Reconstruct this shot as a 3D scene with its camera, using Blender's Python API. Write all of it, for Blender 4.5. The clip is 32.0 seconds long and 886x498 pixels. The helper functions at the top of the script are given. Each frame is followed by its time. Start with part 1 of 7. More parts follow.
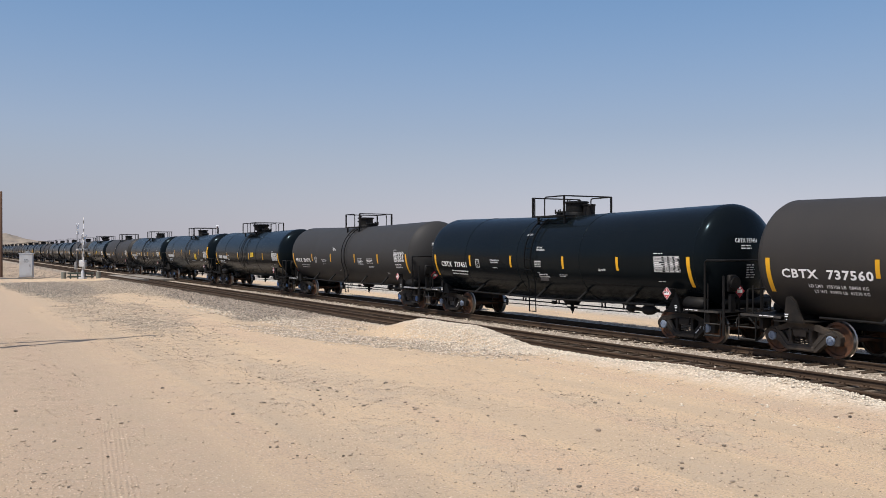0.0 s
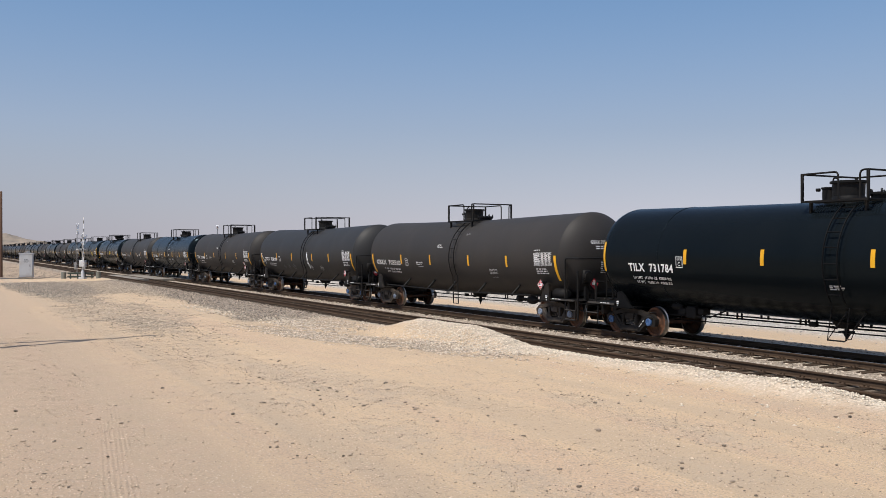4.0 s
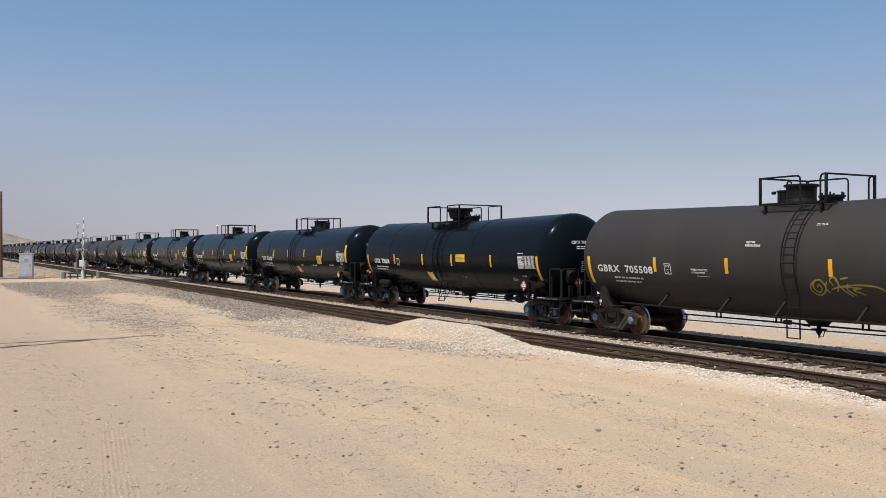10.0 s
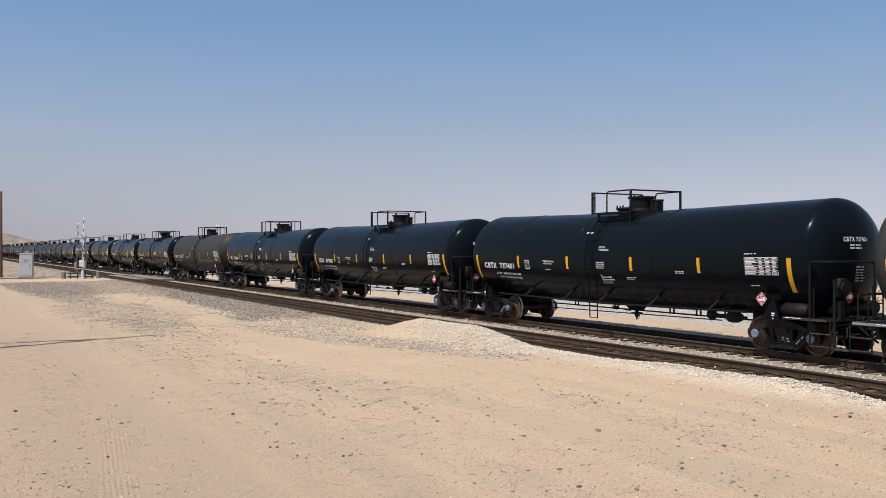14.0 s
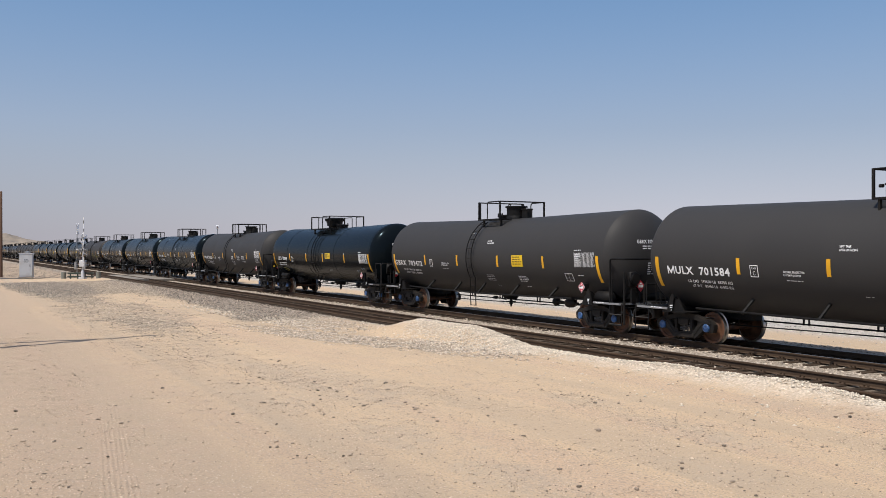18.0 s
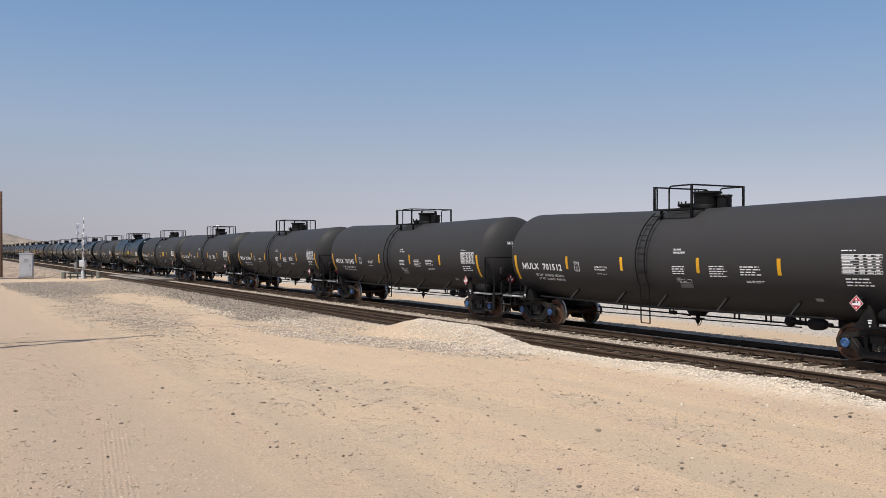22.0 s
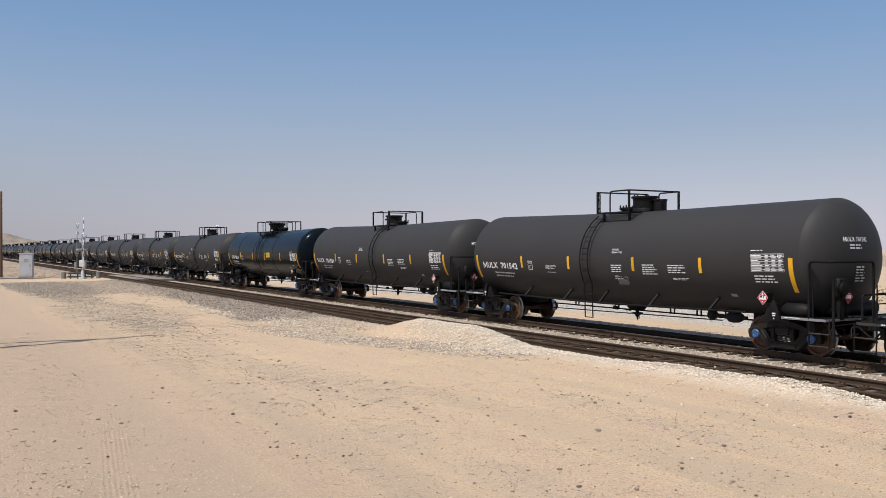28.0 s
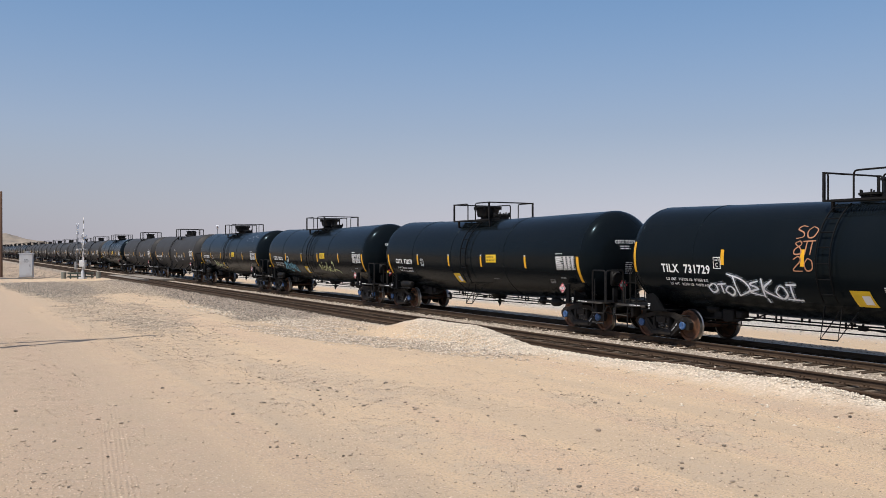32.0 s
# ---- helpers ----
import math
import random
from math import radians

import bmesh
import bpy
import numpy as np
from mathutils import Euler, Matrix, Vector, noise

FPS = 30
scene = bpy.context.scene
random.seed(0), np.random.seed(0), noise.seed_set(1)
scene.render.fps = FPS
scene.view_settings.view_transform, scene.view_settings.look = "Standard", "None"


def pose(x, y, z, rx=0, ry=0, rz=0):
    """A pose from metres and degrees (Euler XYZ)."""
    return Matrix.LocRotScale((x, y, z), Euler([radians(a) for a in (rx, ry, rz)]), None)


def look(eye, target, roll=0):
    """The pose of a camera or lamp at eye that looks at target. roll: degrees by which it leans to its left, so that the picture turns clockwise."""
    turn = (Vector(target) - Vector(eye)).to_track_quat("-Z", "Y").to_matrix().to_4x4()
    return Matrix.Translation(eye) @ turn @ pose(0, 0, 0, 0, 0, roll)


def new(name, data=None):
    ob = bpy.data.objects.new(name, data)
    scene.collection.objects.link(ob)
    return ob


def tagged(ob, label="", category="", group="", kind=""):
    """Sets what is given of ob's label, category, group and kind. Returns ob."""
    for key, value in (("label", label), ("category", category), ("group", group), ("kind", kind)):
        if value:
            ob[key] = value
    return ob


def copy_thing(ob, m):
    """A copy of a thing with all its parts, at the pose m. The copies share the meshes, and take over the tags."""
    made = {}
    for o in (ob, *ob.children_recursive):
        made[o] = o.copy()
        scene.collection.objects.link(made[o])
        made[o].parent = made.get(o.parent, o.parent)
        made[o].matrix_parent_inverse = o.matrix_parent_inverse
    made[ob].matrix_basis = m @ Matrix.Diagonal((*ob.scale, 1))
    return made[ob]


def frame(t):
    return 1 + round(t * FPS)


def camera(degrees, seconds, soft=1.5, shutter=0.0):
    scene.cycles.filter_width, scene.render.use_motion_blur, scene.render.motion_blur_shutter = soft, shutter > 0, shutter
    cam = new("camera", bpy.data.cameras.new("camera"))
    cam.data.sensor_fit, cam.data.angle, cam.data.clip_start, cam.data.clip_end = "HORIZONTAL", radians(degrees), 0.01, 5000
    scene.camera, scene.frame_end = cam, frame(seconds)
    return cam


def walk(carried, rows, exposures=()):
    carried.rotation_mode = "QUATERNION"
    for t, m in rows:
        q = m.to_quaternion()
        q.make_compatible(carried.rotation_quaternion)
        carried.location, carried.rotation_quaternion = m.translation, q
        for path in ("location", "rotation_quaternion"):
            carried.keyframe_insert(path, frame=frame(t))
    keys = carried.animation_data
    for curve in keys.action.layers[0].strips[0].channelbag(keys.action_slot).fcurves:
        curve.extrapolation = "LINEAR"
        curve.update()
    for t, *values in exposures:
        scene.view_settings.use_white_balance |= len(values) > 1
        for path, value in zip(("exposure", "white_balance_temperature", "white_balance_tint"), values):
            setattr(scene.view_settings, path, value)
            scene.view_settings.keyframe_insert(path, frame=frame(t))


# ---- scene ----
SPEED, GAIN = 15.134, 0.0149            # the train's pace towards -x, m/s, and how it quickens, m/s each second
TRACK_Y, NEAR_Y = 20.167, 16.10    # centre lines of the two tracks; rail tops at z = 0
cam = camera(51.986, 32.0, 0.45)
EYE = pose(0, 0, 2.693, 90.053, 0, 61.176)
walk(cam, [(0, EYE), (32, EYE)], exposures=[(0, -0.03), (32, -0.03)])

# ---- world and sun ----
SUN_EL, SUN_AZ = radians(61), math.atan2(0.29, -0.957)   # azimuth from +y towards +x
world = bpy.data.worlds.new("sky")
scene.world = world
world.use_nodes = True
wn, wl = world.node_tree.nodes, world.node_tree.links
wn.clear()
sky = wn.new("ShaderNodeTexSky")
sky.sky_type, sky.sun_disc = "NISHITA", False
sky.sun_elevation, sky.sun_rotation = SUN_EL, SUN_AZ
sky.air_density, sky.dust_density, sky.ozone_density, sky.altitude = 1.0, 1.6, 2.8, 300
coord = wn.new("ShaderNodeTexCoord")
sep = wn.new("ShaderNodeSeparateXYZ")
ramp = wn.new("ShaderNodeValToRGB")
hazemix = wn.new("ShaderNodeMix")
hazemix.data_type = "RGBA"
bg = wn.new("ShaderNodeBackground")
wout = wn.new("ShaderNodeOutputWorld")
wl.new(coord.outputs["Generated"], sep.inputs[0])
wl.new(sep.outputs["Z"], ramp.inputs[0])
cr = ramp.color_ramp
cr.elements[0].position, cr.elements[0].color = 0.0, (0.86, 0.86, 0.86, 1)
cr.elements[1].position, cr.elements[1].color = 0.45, (0, 0, 0, 1)
for p, v in ((0.08, 0.78), (0.17, 0.60), (0.27, 0.38)):
    e = cr.elements.new(p)
    e.color = (v, v, v, 1)
tint = wn.new("ShaderNodeValToRGB")
tint.color_ramp.elements[0].position, tint.color_ramp.elements[0].color = 0.0, (4.2, 4.0, 4.55, 1)
tint.color_ramp.elements[1].position, tint.color_ramp.elements[1].color = 0.26, (1.32, 2.57, 4.64, 1)
e = tint.color_ramp.elements.new(0.10)
e.color = (3.2, 3.5, 4.38, 1)
wl.new(sep.outputs["Z"], tint.inputs[0])
wl.new(ramp.outputs["Color"], hazemix.inputs["Factor"])
wl.new(sky.outputs["Color"], hazemix.inputs["A"])
thick = wn.new("ShaderNodeMapRange")
low = wn.new("ShaderNodeMapRange")
for node, src, values in ((thick, "Y", (0.0, 0.7, -0.17, 0.24)), (low, "Z", (0.02, 0.13, 1.0, 0.0))):
    for i, v in enumerate(values):
        node.inputs[i + 1].default_value = v
    wl.new(sep.outputs[src], node.inputs[0])
bank_of_haze = wn.new("ShaderNodeMath")
bank_of_haze.operation, bank_of_haze.inputs[2].default_value = "MULTIPLY_ADD", 1.0
wl.new(thick.outputs[0], bank_of_haze.inputs[0])
wl.new(low.outputs[0], bank_of_haze.inputs[1])
hazed = wn.new("ShaderNodeVectorMath")
hazed.operation = "SCALE"
wl.new(tint.outputs["Color"], hazed.inputs[0])
wl.new(bank_of_haze.outputs[0], hazed.inputs["Scale"])
wl.new(hazed.outputs[0], hazemix.inputs["B"])
wl.new(hazemix.outputs["Result"], bg.inputs["Color"])
bg.inputs["Strength"].default_value = 0.125
wl.new(bg.outputs[0], wout.inputs[0])

sun = new("sun", bpy.data.lights.new("sun", "SUN"))
sun.data.energy, sun.data.angle, sun.data.color = 4.0, radians(0.55), (1.0, 0.945, 0.86)
toward = Vector((math.sin(SUN_AZ) * math.cos(SUN_EL), math.cos(SUN_AZ) * math.cos(SUN_EL), math.sin(SUN_EL)))
sun.matrix_world = look(toward * 60, (0, 0, 0))


# ---- materials ----
def material(name, colour, rough=0.6, metal=0.0, vary=0.25, scale=6.0, fine=60.0, bump=0.0, dirt=None, dirt_amount=0.0,
             dirt_scale=1.5, spec=0.5, island=0.0, rand=0.0, stretch=(1, 1, 1), rough_vary=0.08, sheen=0.0, cast=None):
    """Principled paint with grain at two scales, dirt, and relief."""
    m = bpy.data.materials.new(name)
    m.use_nodes = True
    n, l = m.node_tree.nodes, m.node_tree.links
    p = n["Principled BSDF"]
    tc = n.new("ShaderNodeTexCoord")
    mp = n.new("ShaderNodeMapping")
    mp.inputs["Scale"].default_value = stretch
    l.new(tc.outputs["Object"], mp.inputs[0])

    def tex(sc, detail=4.0):
        t = n.new("ShaderNodeTexNoise")
        t.inputs["Scale"].default_value, t.inputs["Detail"].default_value = sc, detail
        l.new(mp.outputs[0], t.inputs["Vector"])
        return t

    def math_node(op, a, b):
        t = n.new("ShaderNodeMath")
        t.operation = op
        for i, v in enumerate((a, b)):
            if isinstance(v, (int, float)):
                t.inputs[i].default_value = v
            else:
                l.new(v, t.inputs[i])
        return t.outputs[0]

    big, small = tex(scale), tex(fine)
    mix = math_node("ADD", math_node("MULTIPLY", big.outputs[0], 0.6), math_node("MULTIPLY", small.outputs[0], 0.4))
    f = math_node("ADD", math_node("MULTIPLY", math_node("SUBTRACT", mix, 0.5), 2 * vary), 1.0)
    if island:
        g = n.new("ShaderNodeNewGeometry")
        f = math_node("MULTIPLY", f, math_node("ADD", math_node("MULTIPLY", g.outputs["Random Per Island"], 2 * island), 1 - island))
    if rand:
        o = n.new("ShaderNodeObjectInfo")
        f = math_node("MULTIPLY", f, math_node("ADD", math_node("MULTIPLY", o.outputs["Random"], 2 * rand), 1 - rand))
    col = n.new("ShaderNodeVectorMath")
    col.operation = "SCALE"
    col.inputs[0].default_value = colour
    l.new(f, col.inputs["Scale"])
    out = col.outputs[0]
    if dirt:
        d = tex(dirt_scale, 6.0)
        r = n.new("ShaderNodeMapRange")
        r.inputs["From Min"].default_value, r.inputs["From Max"].default_value = 0.45, 0.72
        r.inputs["To Max"].default_value = dirt_amount
        l.new(d.outputs[0], r.inputs[0])
        x = n.new("ShaderNodeMix")
        x.data_type = "RGBA"
        l.new(r.outputs[0], x.inputs["Factor"])
        l.new(out, x.inputs["A"])
        x.inputs["B"].default_value = (*dirt, 1)
        out = x.outputs["Result"]
    l.new(out, p.inputs["Base Color"])
    gloss = math_node("ADD", math_node("MULTIPLY", math_node("SUBTRACT", big.outputs[0], 0.5), 2 * rough_vary), rough)
    l.new(gloss, p.inputs["Roughness"])
    p.inputs["Metallic"].default_value = metal
    p.inputs["Specular IOR Level"].default_value = spec
    if cast:
        p.inputs["Specular Tint"].default_value = (*cast, 1)
    if sheen:
        lw = n.new("ShaderNodeLayerWeight")
        lw.inputs["Blend"].default_value = 0.5
        r = n.new("ShaderNodeMapRange")
        for i, v in enumerate((0.15, 0.70, spec, sheen)):
            r.inputs[i + 1].default_value = v
        l.new(lw.outputs["Facing"], r.inputs[0])
        l.new(r.outputs[0], p.inputs["Specular IOR Level"])
        dull = n.new("ShaderNodeMapRange")
        for i, v in enumerate((0.70, 0.96, 0.0, 0.12)):
            dull.inputs[i + 1].default_value = v
        l.new(lw.outputs["Facing"], dull.inputs[0])
        l.new(math_node("ADD", gloss, dull.outputs[0]), p.inputs["Roughness"])
    if bump:
        b = n.new("ShaderNodeBump")
        b.inputs["Strength"].default_value, b.inputs["Distance"].default_value = 0.6, bump
        l.new(mix, b.inputs["Height"])
        l.new(b.outputs[0], p.inputs["Normal"])
    return m


GLOSS = material("gloss_black_paint", (0.0056, 0.0080, 0.0098), 0.19, vary=0.2, scale=0.8, fine=14, dirt=(0.05, 0.045, 0.04),
                 dirt_amount=0.03, dirt_scale=0.7, spec=0.07, stretch=(1, 1, 0.35), rough_vary=0.04, sheen=0.10, cast=(0.52, 0.80, 1.0))
MATTE = material("matte_dark_grey_paint", (0.0410, 0.0393, 0.0388), 0.56, vary=0.14, scale=0.9, fine=120, bump=0.002, dirt=(0.046, 0.043, 0.041),
                 dirt_amount=0.3, dirt_scale=0.5, spec=0.17, stretch=(1, 1, 0.3))
SOOT = material("matte_soot_grey_paint", (0.0262, 0.0258, 0.0262), 0.56, vary=0.16, scale=0.9, fine=120, bump=0.002, dirt=(0.042, 0.039, 0.036),
                dirt_amount=0.35, dirt_scale=0.5, spec=0.3, stretch=(1, 1, 0.3))
BROWN = material("matte_dark_brown_paint", (0.0345, 0.0315, 0.0296), 0.58, vary=0.16, scale=0.9, fine=120, bump=0.002, dirt=(0.055, 0.047, 0.041),
                 dirt_amount=0.4, dirt_scale=0.5, spec=0.24, stretch=(1, 1, 0.3))
BLACK = material("black_frame_paint", (0.0080, 0.0078, 0.0080), 0.6, spec=0.18, vary=0.3, scale=3, fine=40, dirt=(0.05, 0.04, 0.03), dirt_amount=0.25, dirt_scale=2)
STEEL_DIRTY = material("grimy_cast_steel", (0.0125, 0.0108, 0.0095), 0.65, spec=0.28, vary=0.6, scale=5, fine=60, bump=0.004, dirt=(0.05, 0.038, 0.029),
                       dirt_amount=0.45, dirt_scale=3)
RUSTY_STEEL = material("rust_brown_cast_steel", (0.034, 0.026, 0.020), 0.7, vary=0.4, scale=5, fine=60, bump=0.004, dirt=(0.10, 0.072, 0.05),
                       dirt_amount=0.6, dirt_scale=3)
RUST = material("rusty_wheel_steel", (0.118, 0.050, 0.023), 0.75, vary=0.45, scale=6, fine=60, dirt=(0.014, 0.012, 0.010), dirt_amount=0.9, dirt_scale=4)
SPRING = material("dusty_spring_steel", (0.10, 0.095, 0.09), 0.5, spec=0.4, vary=0.4, scale=8, dirt=(0.03, 0.025, 0.02), dirt_amount=0.6, dirt_scale=5)
LABELPRINT = material("brown_label_print", (0.16, 0.095, 0.01), 0.5, vary=0.1)
PRINTGREY = material("grey_diagram_print", (0.14, 0.14, 0.145), 0.55, vary=0.3, scale=9)
TREAD = material("polished_tread_steel", (0.40, 0.37, 0.34), 0.34, metal=1.0, vary=0.15)
CAPBLUE = material("blue_bearing_cap_paint", (0.042, 0.12, 0.30), 0.4, vary=0.3, scale=9, dirt=(0.1, 0.09, 0.08), dirt_amount=0.5, dirt_scale=6)
CAPGREY = material("grey_bearing_cap_paint", (0.22, 0.27, 0.36), 0.45, vary=0.3, scale=9, dirt=(0.07, 0.06, 0.05), dirt_amount=0.5, dirt_scale=6)
YELLOW = material("yellow_reflective_sheet", (0.78, 0.40, 0.012), 0.4, vary=0.12, scale=4, rand=0.12)
STICKER = material("yellow_label_vinyl", (0.80, 0.52, 0.015), 0.4, vary=0.1, scale=4)
WHITE = material("white_stencil_paint", (0.86, 0.86, 0.86), 0.5, vary=0.1, scale=8, fine=90)
OFFWHITE = material("worn_white_stencil_paint", (0.50, 0.50, 0.50), 0.55, vary=0.3, scale=8, fine=90)
WORNWHITE = material("dulled_white_stencil_paint", (0.70, 0.69, 0.67), 0.55, vary=0.2, scale=8, fine=90)
SCUFF = material("scuffed_grey_paint", (0.11, 0.12, 0.13), 0.5, vary=0.6, scale=20, fine=90)
LADDER = material("plain_black_ladder_paint", (0.0045, 0.0048, 0.0055), 0.6, vary=0.2, spec=0.12)
RED = material("red_placard_print", (0.55, 0.035, 0.05), 0.45, vary=0.1)
GALV = material("galvanised_steel", (0.30, 0.305, 0.31), 0.42, metal=0.35, vary=0.2, scale=5, dirt=(0.3, 0.25, 0.2), dirt_amount=0.3)
DECKEDGE = material("dusty_black_deck_edge", (0.034, 0.031, 0.028), 0.6, vary=0.5, scale=6, fine=40, dirt=(0.10, 0.08, 0.06), dirt_amount=0.5, dirt_scale=4)
RAIL = material("rusty_rail_steel", (0.070, 0.046, 0.031), 0.8, spec=0.12, vary=0.35, scale=3, fine=40, dirt=(0.12, 0.078, 0.05), dirt_amount=0.5, dirt_scale=1.2)
RAILTOP = material("polished_rail_head", (0.34, 0.31, 0.28), 0.35, metal=0.9, vary=0.2, scale=3)
TIE = material("weathered_creosote_timber", (0.048, 0.034, 0.024), 0.9, spec=0.1, vary=0.45, scale=4, fine=40, bump=0.01, dirt=(0.12, 0.088, 0.062),
               dirt_amount=0.35, dirt_scale=2.5, rand=0.35, stretch=(6, 1, 1))
BALLAST = material("pale_grey_ballast_rock", (0.46, 0.390, 0.316), 0.85, vary=0.3, scale=9, fine=70, island=0.6, spec=0.2)
FARROCK = material("pale_grey_roadbed_rock", (0.50, 0.465, 0.42), 0.85, vary=0.3, scale=9, fine=70, island=0.5, spec=0.2)
FANROCK = material("beige_grey_gravel_rock", (0.56, 0.475, 0.385), 0.85, vary=0.3, scale=9, fine=70, island=0.5, spec=0.2)
WHITEROCK = material("white_crushed_rock", (0.66, 0.575, 0.465), 0.85, vary=0.25, scale=9, fine=70, island=0.28, spec=0.2)
PALEROCK = material("pale_pebble_stone", (0.56, 0.445, 0.33), 0.85, vary=0.2, scale=9, fine=70, island=0.38, spec=0.15)
GREYROCK = material("grey_brown_gravel_rock", (0.34, 0.265, 0.195), 0.85, vary=0.3, scale=9, fine=70, island=0.65)
BELTROCK = material("buff_gravel_rock", (0.47, 0.385, 0.295), 0.85, vary=0.3, scale=9, fine=70, island=0.55, spec=0.2)
GRAVEL = material("mixed_gravel_rock", (0.33, 0.275, 0.22), 0.85, vary=0.3, scale=9, fine=70, island=0.75, spec=0.2)
DARKROCK = material("dark_brown_gravel_rock", (0.33, 0.265, 0.21), 0.85, vary=0.3, scale=9, fine=70, island=0.7, spec=0.2)
BROWNROCK = material("brown_loose_stone", (0.30, 0.235, 0.175), 0.85, vary=0.3, scale=9, fine=70, island=0.75)
BUSH = material("dry_olive_foliage", (0.17, 0.145, 0.06), 0.8, vary=0.3, scale=3, island=0.55, spec=0.15)
TWIG = material("grey_brown_twig", (0.12, 0.09, 0.06), 0.9, vary=0.3, scale=8)
POLEWOOD = material("brown_pole_timber", (0.115, 0.062, 0.036), 0.85, vary=0.4, scale=5, fine=30, stretch=(5, 5, 0.4), bump=0.01)
SILVER = material("silver_signal_paint", (0.62, 0.63, 0.64), 0.4, metal=0.2, vary=0.15, scale=4, dirt=(0.4, 0.34, 0.28), dirt_amount=0.4)
CABINET = material("pale_cabinet_paint", (0.56, 0.57, 0.58), 0.5, vary=0.1, scale=2, dirt=(0.42, 0.36, 0.3), dirt_amount=0.5, dirt_scale=1.2)
CONCRETE = material("pale_concrete", (0.20, 0.18, 0.155), 0.85, vary=0.3, scale=2, fine=40, bump=0.01, rand=0.15, dirt=(0.4, 0.31, 0.22), dirt_amount=0.5, dirt_scale=0.8)
POSTGREEN = material("grey_green_post_paint", (0.17, 0.18, 0.155), 0.7, vary=0.3, scale=4, dirt=(0.3, 0.25, 0.2), dirt_amount=0.4)
RAILGREEN = material("dark_green_barrier_paint", (0.030, 0.045, 0.036), 0.6, vary=0.3, scale=4, dirt=(0.14, 0.12, 0.09), dirt_amount=0.4)
STRIPGREY = material("dark_grey_strip", (0.085, 0.078, 0.070), 0.9, vary=0.3, scale=0.8, fine=30, dirt=(0.32, 0.25, 0.18), dirt_amount=0.6, dirt_scale=0.5)
LENS = material("dark_lens", (0.06, 0.01, 0.01), 0.2)
HILLSAND = material("far_hill_sand", (0.30, 0.245, 0.19), 0.95, vary=0.6, scale=0.03, fine=0.2, dirt=(0.13, 0.115, 0.10), dirt_amount=0.9, dirt_scale=0.06)
SPRAY_WHITE = material("white_spray_paint", (0.88, 0.91, 0.94), 0.6, vary=0.3, scale=5)
SPRAY_BLUE = material("pale_blue_spray_paint", (0.16, 0.42, 0.55), 0.6, vary=0.3, scale=5)
SPRAY_LIME = material("lime_spray_paint", (0.70, 0.72, 0.36), 0.6, vary=0.3, scale=5)
SPRAY_ORANGE = material("faded_orange_spray_paint", (0.42, 0.19, 0.10), 0.6, vary=0.3, scale=5)
SPRAY_OLIVE = material("olive_spray_paint", (0.27, 0.235, 0.03), 0.6, vary=0.3, scale=5)


def mist(name, colour):
    """Overspray: a thin speckle of paint that lets the surface below show."""
    m = material(name, colour, 0.6, vary=0.3, scale=5)
    n, l = m.node_tree.nodes, m.node_tree.links
    t = n.new("ShaderNodeTexNoise")
    t.inputs["Scale"].default_value, t.inputs["Detail"].default_value = 30.0, 4.0
    r = n.new("ShaderNodeMapRange")
    for i, v in enumerate((0.35, 0.75, 0.0, 0.6)):
        r.inputs[i + 1].default_value = v
    l.new(t.outputs[0], r.inputs[0])
    l.new(r.outputs[0], n["Principled BSDF"].inputs["Alpha"])
    return m


MIST_WHITE = mist("white_overspray", (0.62, 0.72, 0.82))
MIST_BLUE = mist("blue_overspray", (0.16, 0.42, 0.55))
MIST_LIME = mist("lime_overspray", (0.50, 0.52, 0.16))


